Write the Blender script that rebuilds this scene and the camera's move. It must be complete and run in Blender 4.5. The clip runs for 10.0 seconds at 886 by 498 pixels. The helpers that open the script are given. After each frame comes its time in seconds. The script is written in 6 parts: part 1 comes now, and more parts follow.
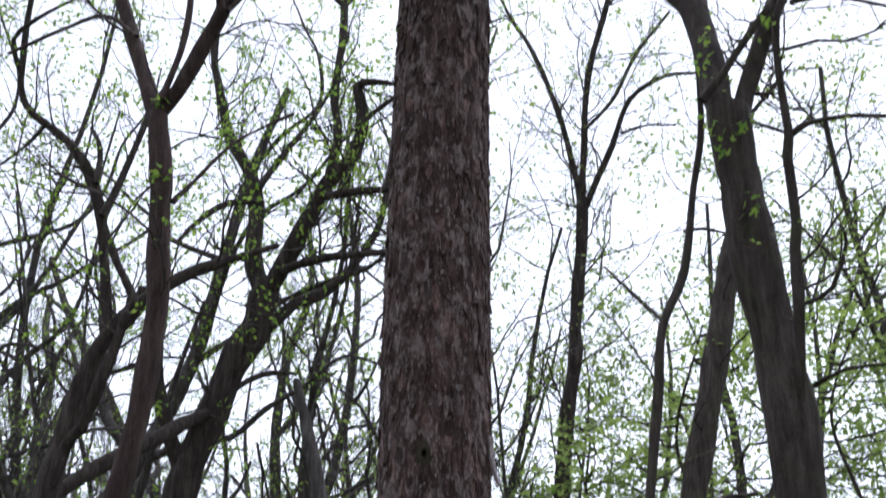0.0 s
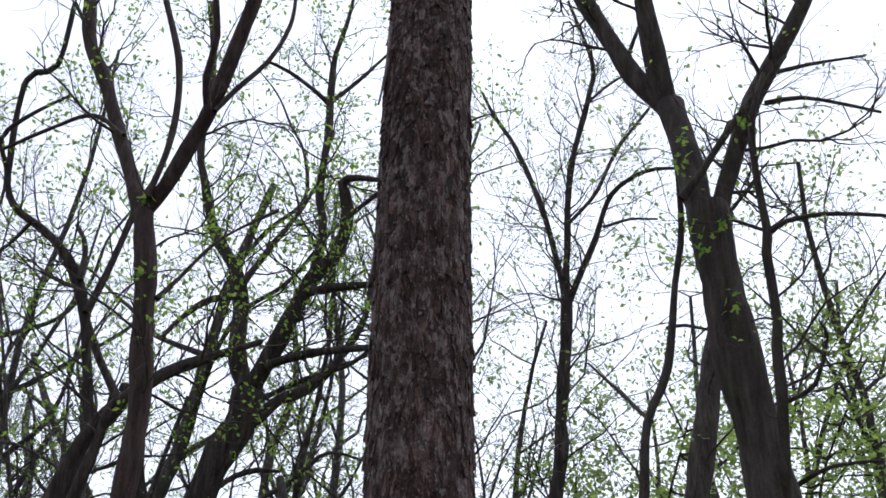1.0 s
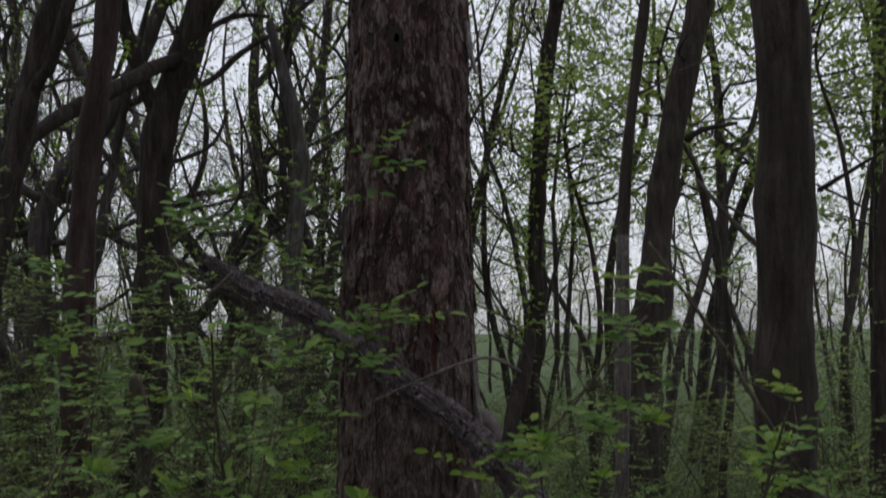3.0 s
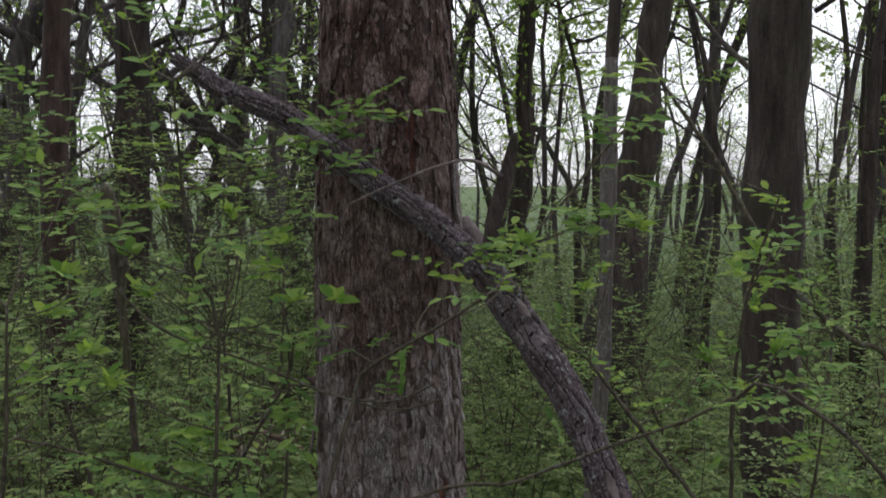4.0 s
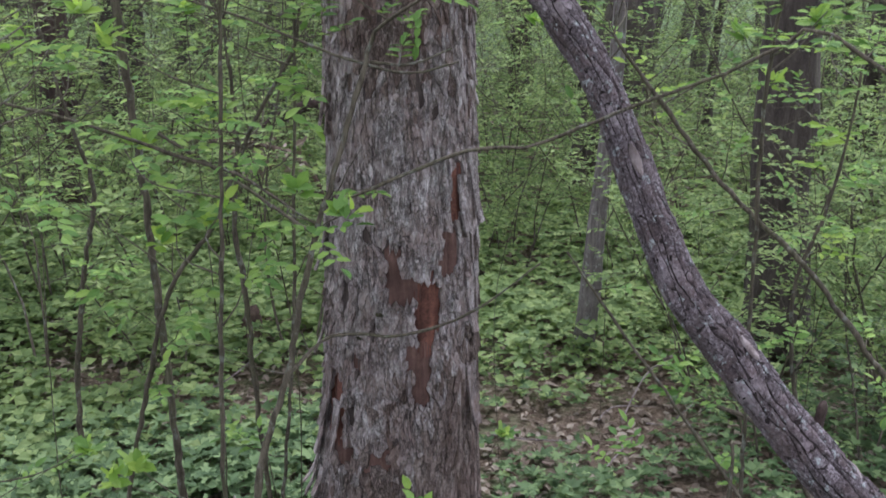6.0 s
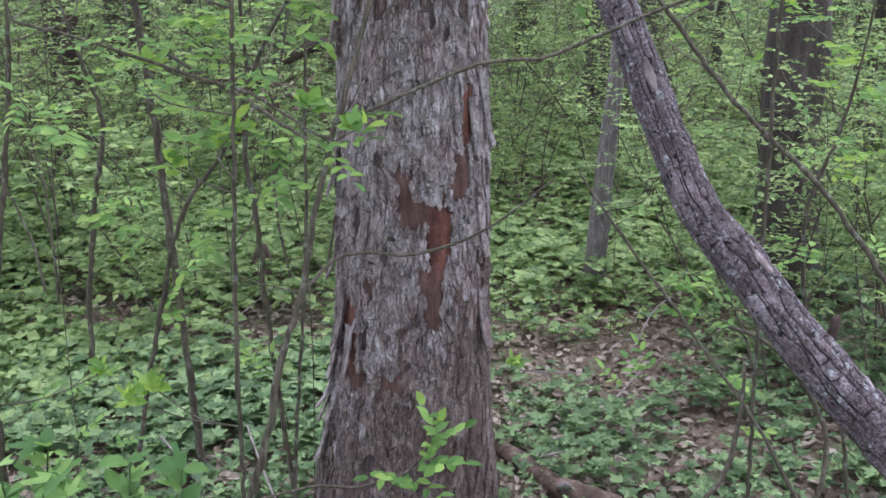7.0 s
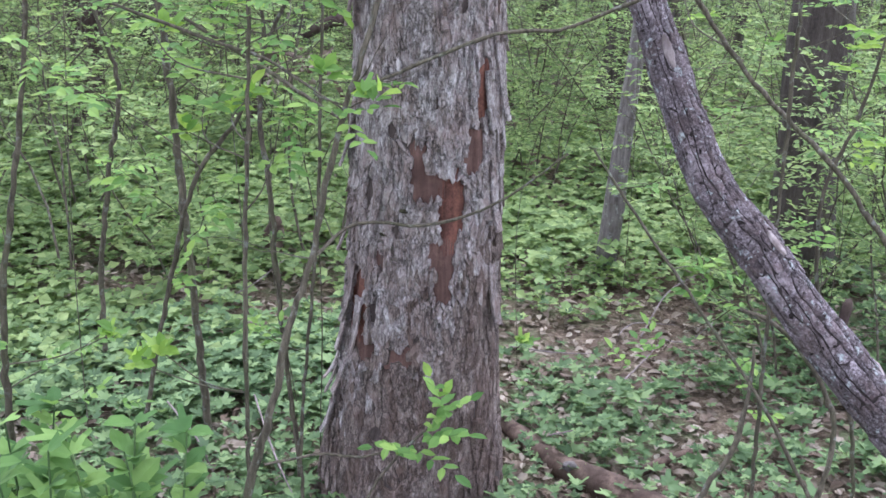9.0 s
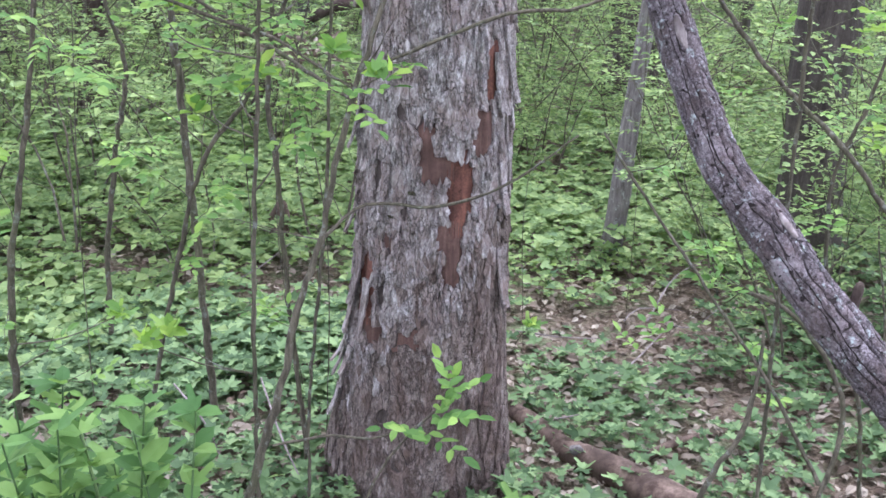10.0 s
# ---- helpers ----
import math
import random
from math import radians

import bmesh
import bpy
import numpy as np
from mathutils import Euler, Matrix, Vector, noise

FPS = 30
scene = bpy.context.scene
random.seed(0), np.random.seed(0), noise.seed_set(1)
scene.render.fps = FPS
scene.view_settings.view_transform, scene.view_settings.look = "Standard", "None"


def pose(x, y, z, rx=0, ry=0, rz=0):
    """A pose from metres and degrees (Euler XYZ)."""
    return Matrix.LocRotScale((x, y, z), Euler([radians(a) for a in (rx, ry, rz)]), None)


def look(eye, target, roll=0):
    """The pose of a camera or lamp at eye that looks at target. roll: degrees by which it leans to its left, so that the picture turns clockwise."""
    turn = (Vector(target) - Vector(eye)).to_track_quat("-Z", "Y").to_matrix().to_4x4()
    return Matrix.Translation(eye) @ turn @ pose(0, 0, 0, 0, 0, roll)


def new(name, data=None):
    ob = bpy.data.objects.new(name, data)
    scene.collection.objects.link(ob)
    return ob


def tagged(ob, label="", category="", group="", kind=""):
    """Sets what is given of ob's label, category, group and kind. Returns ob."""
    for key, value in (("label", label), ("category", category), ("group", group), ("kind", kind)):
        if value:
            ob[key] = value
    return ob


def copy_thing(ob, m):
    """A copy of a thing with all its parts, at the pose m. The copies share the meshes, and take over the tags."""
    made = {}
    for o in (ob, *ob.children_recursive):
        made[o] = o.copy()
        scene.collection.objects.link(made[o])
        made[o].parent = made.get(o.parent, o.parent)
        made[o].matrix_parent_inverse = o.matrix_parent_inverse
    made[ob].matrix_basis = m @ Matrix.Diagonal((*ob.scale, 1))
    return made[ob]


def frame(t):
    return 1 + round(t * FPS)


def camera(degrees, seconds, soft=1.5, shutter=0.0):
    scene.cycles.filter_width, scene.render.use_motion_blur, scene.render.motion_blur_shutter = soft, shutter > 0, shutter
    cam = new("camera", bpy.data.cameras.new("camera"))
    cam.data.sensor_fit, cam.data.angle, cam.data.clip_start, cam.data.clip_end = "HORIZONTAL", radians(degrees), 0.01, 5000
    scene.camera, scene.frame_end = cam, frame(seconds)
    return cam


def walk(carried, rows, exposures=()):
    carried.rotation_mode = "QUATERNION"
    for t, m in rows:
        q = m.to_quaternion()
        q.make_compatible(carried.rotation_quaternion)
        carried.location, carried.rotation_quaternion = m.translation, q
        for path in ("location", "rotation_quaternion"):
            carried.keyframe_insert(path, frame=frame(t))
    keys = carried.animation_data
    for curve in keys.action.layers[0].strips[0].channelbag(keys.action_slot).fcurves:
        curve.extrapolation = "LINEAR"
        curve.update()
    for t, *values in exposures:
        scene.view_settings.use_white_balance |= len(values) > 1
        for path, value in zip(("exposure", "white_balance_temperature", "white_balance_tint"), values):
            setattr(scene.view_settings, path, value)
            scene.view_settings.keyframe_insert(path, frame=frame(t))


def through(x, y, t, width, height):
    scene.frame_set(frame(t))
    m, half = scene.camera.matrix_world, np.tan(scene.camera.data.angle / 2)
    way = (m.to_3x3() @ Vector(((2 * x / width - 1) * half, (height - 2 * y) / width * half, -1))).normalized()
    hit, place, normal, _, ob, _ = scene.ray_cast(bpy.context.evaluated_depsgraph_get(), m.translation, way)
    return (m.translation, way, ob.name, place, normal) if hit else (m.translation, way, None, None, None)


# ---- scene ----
import collections

cam = camera(44.5, 10.0, soft=1.6, shutter=0.3)
PATH = [
    (0, (0.068, 0.083, 1.926), (0.016, 1.933, 2.683), 0.2),
    (0.5, (0.071, 0.047, 1.943), (0.034, 1.832, 2.845), 0.1),
    (1, (0.075, 0.05, 1.942), (0.052, 1.83, 2.852), -0.4),
    (1.5, (0.077, 0.089, 1.926), (0.06, 1.925, 2.718), -0.3),
    (2, (0.076, 0.148, 1.886), (0.053, 2.059, 2.476), -0.3),
    (2.5, (0.077, 0.216, 1.842), (0.053, 2.184, 2.195), -0.3),
    (3, (0.075, 0.278, 1.796), (0.053, 2.272, 1.952), -0.8),
    (3.2, (0.078, 0.295, 1.774), (0.055, 2.293, 1.853), -1.0),
    (4.3, (0.094, 0.376, 1.676), (0.099, 2.367, 1.492), -0.7),
    (4.5, (0.091, 0.387, 1.665), (0.103, 2.373, 1.424), -0.8),
    (5, (0.084, 0.42, 1.612), (0.105, 2.385, 1.241), -0.3),
    (5.5, (0.066, 0.436, 1.574), (0.082, 2.38, 1.101), -0.5),
    (6, (0.056, 0.445, 1.536), (0.054, 2.362, 0.968), -0.2),
    (7.3, (0.041, 0.425, 1.468), (0.027, 2.312, 0.804), -0.6),
    (7.5, (0.042, 0.425, 1.467), (0.027, 2.307, 0.79), -0.6),
    (8, (0.038, 0.424, 1.463), (0.023, 2.297, 0.763), -0.3),
    (8.5, (0.048, 0.424, 1.456), (0.026, 2.296, 0.753), 0.7),
    (9, (0.048, 0.428, 1.454), (0.01, 2.309, 0.776), 1.0),
    (9.5, (0.045, 0.429, 1.447), (0.003, 2.307, 0.76), 1.2),
    (10, (0.036, 0.43, 1.442), (-0.006, 2.303, 0.742), 1.2),
]
EXPOSURES = [(0.0, 0.97, 5700, 15), (0.8, 0.75, 5700, 15), (1.5, 0.35, 5800, 16), (2.0, 0.1, 6000, 16.5), (2.6, -0.28, 5950, 15), (3.2, -0.08, 6150, 13), (4.3, 0.98, 6130, 13), (5.5, 1.7, 5850, 14), (7.3, 2.4, 5500, 16.5), (9.0, 2.68, 5450, 16.5), (10.0, 2.86, 5450, 16.5)]
walk(cam, [(t, look(eye, target, roll)) for t, eye, target, roll in PATH], EXPOSURES)

# ---------------------------------------------------------------- light
SUN_UP, SUN_TURN = 68.0, 15.0
world = bpy.data.worlds.new("overcast_sky")
scene.world = world
world.use_nodes = True
wn, wl = world.node_tree.nodes, world.node_tree.links
sky = wn.new("ShaderNodeTexSky")
sky.sky_type, sky.sun_disc = "NISHITA", False
sky.sun_elevation, sky.sun_rotation = radians(SUN_UP), radians(SUN_TURN)
sky.air_density, sky.dust_density, sky.ozone_density = 1.0, 1.5, 1.0
cloud = wn.new("ShaderNodeHueSaturation")          # a closed cloud cover is almost grey
cloud.inputs["Saturation"].default_value = 0.12
wl.new(sky.outputs[0], cloud.inputs["Color"])
wl.new(cloud.outputs[0], wn["Background"].inputs["Color"])
wn["Background"].inputs["Strength"].default_value = 0.15

sun = new("sun", bpy.data.lights.new("sun", "SUN"))
sun.data.energy, sun.data.angle, sun.data.color = 0.8, radians(50), (1.0, 0.97, 0.92)
sun.matrix_world = look((0, 0, 0), (-math.sin(radians(SUN_TURN)) * math.cos(radians(SUN_UP)), -math.cos(radians(SUN_TURN)) * math.cos(radians(SUN_UP)), -math.sin(radians(SUN_UP))))


# ---------------------------------------------------------------- materials
class Nodes:
    """A small writer for node materials."""

    def __init__(self, name):
        self.mat = bpy.data.materials.new(name)
        self.mat.use_nodes = True
        self.tree = self.mat.node_tree
        self.bsdf = self.tree.nodes["Principled BSDF"]
        self.out = self.tree.nodes["Material Output"]

    def add(self, kind, **inputs):
        n = self.tree.nodes.new(kind)
        for key, value in inputs.items():
            self.put(n.inputs[key.replace("_", " ")], value)
        return n

    def put(self, socket, value):
        if isinstance(value, bpy.types.NodeSocket):
            self.tree.links.new(value, socket)
        else:
            socket.default_value = value

    def coords(self, scale=(1, 1, 1), which="Object"):
        c = self.add("ShaderNodeTexCoord")
        m = self.add("ShaderNodeMapping")
        self.put(m.inputs["Vector"], c.outputs[which])
        m.inputs["Scale"].default_value = scale
        return m.outputs[0]

    def noise(self, vec, scale, detail=6.0, rough=0.6):
        n = self.add("ShaderNodeTexNoise", Scale=scale, Detail=detail, Roughness=rough)
        if vec is not None:
            self.put(n.inputs["Vector"], vec)
        return n.outputs["Fac"]

    def ramp(self, fac, *stops):
        n = self.add("ShaderNodeValToRGB", Fac=fac)
        e = n.color_ramp.elements
        while len(e) < len(stops):
            e.new(0.5)
        for el, (p, c) in zip(e, stops):
            el.position, el.color = p, (*c, 1) if len(c) == 3 else c
        return n.outputs[0]

    def mix(self, fac, a, b, mode="MIX"):
        n = self.tree.nodes.new("ShaderNodeMix")
        n.data_type, n.blend_type = "RGBA", mode
        for s, v in ((n.inputs[0], fac), (n.inputs[6], a), (n.inputs[7], b)):
            if isinstance(v, tuple) and len(v) == 3:
                v = (*v, 1)
            self.put(s, v)
        return n.outputs[2]

    def maths(self, op, a, b=0.0):
        n = self.tree.nodes.new("ShaderNodeMath")
        n.operation = op
        self.put(n.inputs[0], a)
        self.put(n.inputs[1], b)
        return n.outputs[0]

    def chance(self):
        """A number per object and per loose piece."""
        a = self.add("ShaderNodeObjectInfo").outputs["Random"]
        b = self.add("ShaderNodeNewGeometry").outputs["Random Per Island"]
        return self.maths("FRACT", self.maths("ADD", self.maths("MULTIPLY", a, 7.31), b))

    def done(self, colour, rough=0.85, height=None, strength=0.5, distance=0.01, spec=0.3):
        self.put(self.bsdf.inputs["Base Color"], colour)
        self.put(self.bsdf.inputs["Roughness"], rough)
        self.bsdf.inputs["Specular IOR Level"].default_value = spec
        if height is not None:
            b = self.add("ShaderNodeBump", Strength=strength, Distance=distance, Height=height)
            self.put(self.bsdf.inputs["Normal"], b.outputs[0])
        return self.mat


def bark(name, dark, mid, light, scale=30.0, depth=0.012, moss=0.0, lichen=0.0):
    n = Nodes(name)
    v = n.coords((1, 1, 0.16))
    ridges = n.noise(v, scale, 5, 0.65)
    fine = n.noise(n.coords((1, 1, 0.5)), scale * 6, 4, 0.7)
    patch = n.noise(n.coords(), 3.5, 4, 0.6)
    both = n.maths("ADD", n.maths("MULTIPLY", ridges, 0.7), n.maths("MULTIPLY", fine, 0.3))
    c = n.ramp(both, (0.36, dark), (0.5, mid), (0.66, light))
    c = n.mix(n.maths("MULTIPLY", n.ramp(patch, (0.4, (0, 0, 0)), (0.7, (1, 1, 1))), 0.55), c, tuple(0.55 * a for a in mid))
    if moss:
        m = n.ramp(n.noise(n.coords(), 6, 6, 0.7), (0.5, (0, 0, 0)), (0.65, (1, 1, 1)))
        c = n.mix(n.maths("MULTIPLY", m, moss), c, (0.07, 0.085, 0.03))
    if lichen:
        m = n.ramp(n.noise(n.coords(), 38, 5, 0.75), (0.56, (0, 0, 0)), (0.64, (1, 1, 1)))
        c = n.mix(n.maths("MULTIPLY", m, lichen), c, (0.42, 0.46, 0.42))
    return n.done(c, 0.9, both, 0.9, depth, 0.2)


def shaggy_bark(name, low, mid, high, brown, flecks, mottle=0.5, spread=(0.72, 1.2), pale=None):
    """Weathered flaking bark: grain, small scales with dark rims, brown stains, pale chips."""
    n = Nodes(name)
    streak = n.noise(n.coords((1, 1, 0.34)), 70, 6, 0.7)
    grain = n.noise(n.coords((1, 1, 0.6)), 300, 4, 0.75)
    patch = n.noise(n.coords((1, 1, 0.6)), 17, 6, 0.72)
    stain = n.noise(n.coords((1, 1, 0.6)), 3.2, 5, 0.65)
    bend = n.add("ShaderNodeTexNoise", Scale=60.0, Detail=4.0, Roughness=0.65)
    n.put(bend.inputs["Vector"], n.coords((1, 1, 0.5)))
    shift = n.add("ShaderNodeVectorMath")
    shift.operation = "MULTIPLY_ADD"
    n.put(shift.inputs[0], bend.outputs["Color"])
    shift.inputs[1].default_value = (0.02, 0.02, 0.02)
    n.put(shift.inputs[2], n.coords((1, 1, 0.42)))
    scales = n.add("ShaderNodeTexVoronoi", Scale=150.0)
    scales.feature = "DISTANCE_TO_EDGE"
    n.put(scales.inputs["Vector"], shift.outputs[0])
    tone = n.add("ShaderNodeTexVoronoi", Scale=150.0)
    n.put(tone.inputs["Vector"], shift.outputs[0])
    rims = n.ramp(scales.outputs["Distance"], (0.0, (1, 1, 1)), (0.1, (0, 0, 0)))
    some = n.ramp(n.noise(n.coords(), 26, 4, 0.6), (0.4, (0, 0, 0)), (0.56, (1, 1, 1)))
    crack = n.maths("MULTIPLY", rims, some)
    split = n.maths("ABSOLUTE", n.maths("SUBTRACT", n.noise(n.coords((1, 1, 0.34)), 40, 6, 0.72), 0.5))
    crack = n.maths("MAXIMUM", crack, n.ramp(split, (0.0, (0.9, 0.9, 0.9)), (0.012, (0, 0, 0))))
    chips = n.noise(n.coords((1, 1, 0.6)), 68, 5, 0.65)
    c = n.ramp(n.maths("ADD", n.maths("MULTIPLY", streak, 0.55), n.maths("MULTIPLY", grain, 0.45)), (0.38, low), (0.5, mid), (0.63, high))
    c = n.mix(0.55, c, n.ramp(tone.outputs["Color"], (0.1, (0.6, 0.55, 0.53)), (0.55, (1.0, 1.0, 1.0)), (0.9, (1.22, 1.22, 1.24))), "MULTIPLY")
    c = n.mix(n.maths("MULTIPLY", n.ramp(patch, (0.47, (0, 0, 0)), (0.58, (1, 1, 1))), mottle), c, brown)
    c = n.mix(n.maths("MULTIPLY", n.ramp(stain, (0.5, (0, 0, 0)), (0.64, (1, 1, 1))), mottle), c, tuple(0.8 * a for a in brown))
    a, b = spread
    c = n.mix(0.85, c, n.ramp(n.chance(), (0.0, (a, a * 0.94, a * 0.92)), (0.4, (0.95, 0.93, 0.92)), (0.85, (1.05, 1.05, 1.05)), (1.0, (b, b, b * 1.02))), "MULTIPLY")
    if pale:
        blot = n.maths("ADD", n.maths("MULTIPLY", n.noise(n.coords((1, 1, 0.5)), 30, 5, 0.65), 0.7), n.maths("MULTIPLY", n.noise(n.coords((1, 1, 0.6)), 90, 4, 0.7), 0.3))
        c = n.mix(n.ramp(blot, (0.515, (0, 0, 0)), (0.56, (0.8, 0.8, 0.8))), c, pale)
    c = n.mix(n.ramp(chips, (0.6 if pale else 0.65, (0, 0, 0)), (0.645 if pale else 0.7, (0.6, 0.6, 0.6))), c, flecks)
    c = n.mix(n.maths("MULTIPLY", crack, 0.75), c, tuple(0.3 * a for a in low))
    h = n.maths("SUBTRACT", n.maths("ADD", n.maths("MULTIPLY", streak, 0.5), n.maths("MULTIPLY", grain, 0.4)), n.maths("MULTIPLY", crack, 0.7))
    h = n.maths("ADD", h, n.ramp(chips, (0.63, (0, 0, 0)), (0.68, (0.3, 0.3, 0.3))))
    return n.done(c, 0.88, h, 1.0, 0.006, 0.25)


def furrowed_bark(name):
    """Grey-mauve bark plates with pale worn skin and crusts of lichen."""
    n = Nodes(name)
    grain = n.noise(n.coords(), 210, 5, 0.75)
    patch = n.noise(n.coords(), 22, 5, 0.65)
    worn = n.noise(n.coords(), 11, 4, 0.6)
    crack = n.maths("ABSOLUTE", n.maths("SUBTRACT", n.noise(n.coords(), 75, 4, 0.6), 0.5))
    c = n.ramp(grain, (0.34, (0.045, 0.034, 0.036)), (0.5, (0.12, 0.096, 0.103)), (0.66, (0.29, 0.253, 0.267)))
    c = n.mix(n.ramp(patch, (0.45, (0, 0, 0)), (0.6, (0.65, 0.65, 0.65))), c, (0.1, 0.07, 0.068))
    c = n.mix(n.ramp(worn, (0.56, (0, 0, 0)), (0.63, (0.55, 0.55, 0.55))), c, (0.33, 0.28, 0.3))
    c = n.mix(0.7, c, n.ramp(n.chance(), (0.0, (0.6, 0.55, 0.55)), (0.5, (0.95, 0.94, 0.95)), (1.0, (1.35, 1.33, 1.36))), "MULTIPLY")
    c = n.mix(n.ramp(n.noise(n.coords(), 60, 5, 0.7), (0.58, (0, 0, 0)), (0.64, (0.7, 0.7, 0.7))), c, (0.38, 0.41, 0.41))
    c = n.mix(n.ramp(crack, (0.0, (0.8, 0.8, 0.8)), (0.014, (0, 0, 0))), c, (0.03, 0.022, 0.022))
    return n.done(c, 0.9, n.maths("ADD", grain, n.ramp(crack, (0.0, (0, 0, 0)), (0.03, (0.6, 0.6, 0.6)))), 1.0, 0.004, 0.2)


def leaf_material(name, dark, mid, light, through=0.45, gloss=0.6):
    n = Nodes(name)
    pick = n.chance()
    c = n.ramp(pick, (0.0, dark), (0.5, mid), (1.0, light))
    blotch = n.noise(n.coords(), 14, 3, 0.6)
    c = n.mix(0.5, c, n.ramp(blotch, (0.3, (0.6, 0.66, 0.6)), (0.7, (1.25, 1.2, 1.1))), "MULTIPLY")
    n.put(n.bsdf.inputs["Base Color"], c)
    n.bsdf.inputs["Roughness"].default_value = gloss
    n.bsdf.inputs["Specular IOR Level"].default_value = 0.2
    t = n.add("ShaderNodeBsdfTranslucent", Color=n.mix(0.5, c, (1.0, 1.0, 0.5), "MULTIPLY"))
    m = n.add("ShaderNodeMixShader", Fac=through)
    n.put(m.inputs[1], n.bsdf.outputs[0])
    n.put(m.inputs[2], t.outputs[0])
    n.put(n.out.inputs["Surface"], m.outputs[0])
    return n.mat


def ground_material():
    n = Nodes("leaf_mould")
    v = n.coords()
    big = n.noise(v, 0.9, 5, 0.6)
    mid = n.noise(v, 9, 6, 0.7)
    fine = n.noise(v, 70, 5, 0.75)
    c = n.ramp(fine, (0.32, (0.05, 0.036, 0.027)), (0.52, (0.16, 0.122, 0.092)), (0.7, (0.31, 0.255, 0.205)))
    c = n.mix(0.6, c, n.ramp(mid, (0.3, (0.5, 0.42, 0.36)), (0.7, (1.2, 1.15, 1.1))), "MULTIPLY")
    green = n.ramp(n.maths("ADD", n.maths("MULTIPLY", big, 0.6), n.maths("MULTIPLY", mid, 0.4)), (0.48, (0, 0, 0)), (0.58, (1, 1, 1)))
    c = n.mix(n.maths("MULTIPLY", green, 0.7), c, (0.085, 0.14, 0.055))
    c0 = n.add("ShaderNodeTexCoord")
    away = n.add("ShaderNodeVectorMath")
    away.operation = "LENGTH"
    n.put(away.inputs[0], c0.outputs["Object"])
    moss = n.maths("MULTIPLY", n.ramp(n.maths("DIVIDE", away.outputs["Value"], 40.0), (0.2, (0, 0, 0)), (0.38, (1, 1, 1))), 0.85)
    c = n.mix(moss, c, n.ramp(mid, (0.3, (0.05, 0.085, 0.033)), (0.7, (0.12, 0.18, 0.07))))    # low green cover further off
    return n.done(c, 0.95, n.maths("ADD", mid, fine), 0.8, 0.03, 0.15)


def wood_material(name, dark, light, scale=40):
    n = Nodes(name)
    g = n.noise(n.coords((1, 1, 0.06)), scale, 5, 0.6)
    p = n.noise(n.coords(), 12, 4, 0.6)
    g = n.maths("ADD", n.maths("MULTIPLY", g, 0.6), n.maths("MULTIPLY", n.noise(n.coords(), scale * 3.2, 5, 0.75), 0.4))
    c = n.mix(n.ramp(p, (0.4, (0, 0, 0)), (0.7, (1, 1, 1))), n.ramp(g, (0.4, dark), (0.6, light)), tuple(0.6 * a for a in dark))
    return n.done(c, 0.85, g, 0.6, 0.004, 0.2)


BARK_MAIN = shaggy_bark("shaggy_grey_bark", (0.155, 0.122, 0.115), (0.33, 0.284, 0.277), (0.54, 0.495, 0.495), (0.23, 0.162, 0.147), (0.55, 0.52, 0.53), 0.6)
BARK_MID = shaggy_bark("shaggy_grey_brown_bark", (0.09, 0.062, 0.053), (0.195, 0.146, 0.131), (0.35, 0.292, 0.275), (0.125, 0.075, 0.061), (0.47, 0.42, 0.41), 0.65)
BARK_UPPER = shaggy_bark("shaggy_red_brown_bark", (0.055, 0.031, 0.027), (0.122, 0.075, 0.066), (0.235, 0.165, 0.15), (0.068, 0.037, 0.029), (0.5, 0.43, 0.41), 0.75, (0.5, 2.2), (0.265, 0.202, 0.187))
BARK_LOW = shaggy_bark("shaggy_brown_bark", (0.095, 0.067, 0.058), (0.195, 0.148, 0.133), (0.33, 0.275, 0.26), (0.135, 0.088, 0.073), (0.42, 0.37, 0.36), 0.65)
BARK_INNER = bark("inner_bark", (0.025, 0.018, 0.016), (0.065, 0.048, 0.044), (0.12, 0.095, 0.088), 60, 0.006)
KNOT = bark("dark_mossy_knot", (0.015, 0.012, 0.008), (0.05, 0.04, 0.026), (0.09, 0.075, 0.045), 60, 0.006, 0.5)
INNER_BROWN = wood_material("brown_inner_bark", (0.07, 0.037, 0.031), (0.17, 0.097, 0.082), 60)
BARE_WOOD = wood_material("bare_red_wood", (0.05, 0.02, 0.016), (0.21, 0.09, 0.066), 55)
BARK_POLE = furrowed_bark("furrowed_lichen_bark")
FURROW = bark("dark_furrow_bark", (0.012, 0.009, 0.009), (0.035, 0.026, 0.025), (0.07, 0.054, 0.053), 90, 0.003)
PALE_WOOD = wood_material("pale_barkless_wood", (0.14, 0.107, 0.103), (0.3, 0.25, 0.248), 70)
BARK_DARK = bark("dark_woodland_bark", (0.016, 0.012, 0.011), (0.05, 0.038, 0.034), (0.11, 0.088, 0.078), 22, 0.02, 0.1)
BARK_RED = bark("reddish_brown_bark", (0.022, 0.013, 0.012), (0.058, 0.037, 0.034), (0.105, 0.073, 0.066), 22, 0.02, 0.15)
BARK_GREY = bark("grey_brown_bark", (0.021, 0.0165, 0.0145), (0.06, 0.047, 0.041), (0.11, 0.09, 0.08), 26, 0.014, 0.2)
BARK_SNAG = bark("weathered_grey_snag", (0.04, 0.033, 0.031), (0.11, 0.095, 0.092), (0.2, 0.185, 0.18), 30, 0.01)
TWIG = bark("brown_twig_bark", (0.03, 0.024, 0.017), (0.078, 0.064, 0.046), (0.155, 0.13, 0.097), 120, 0.003, 0.25, 0.2)
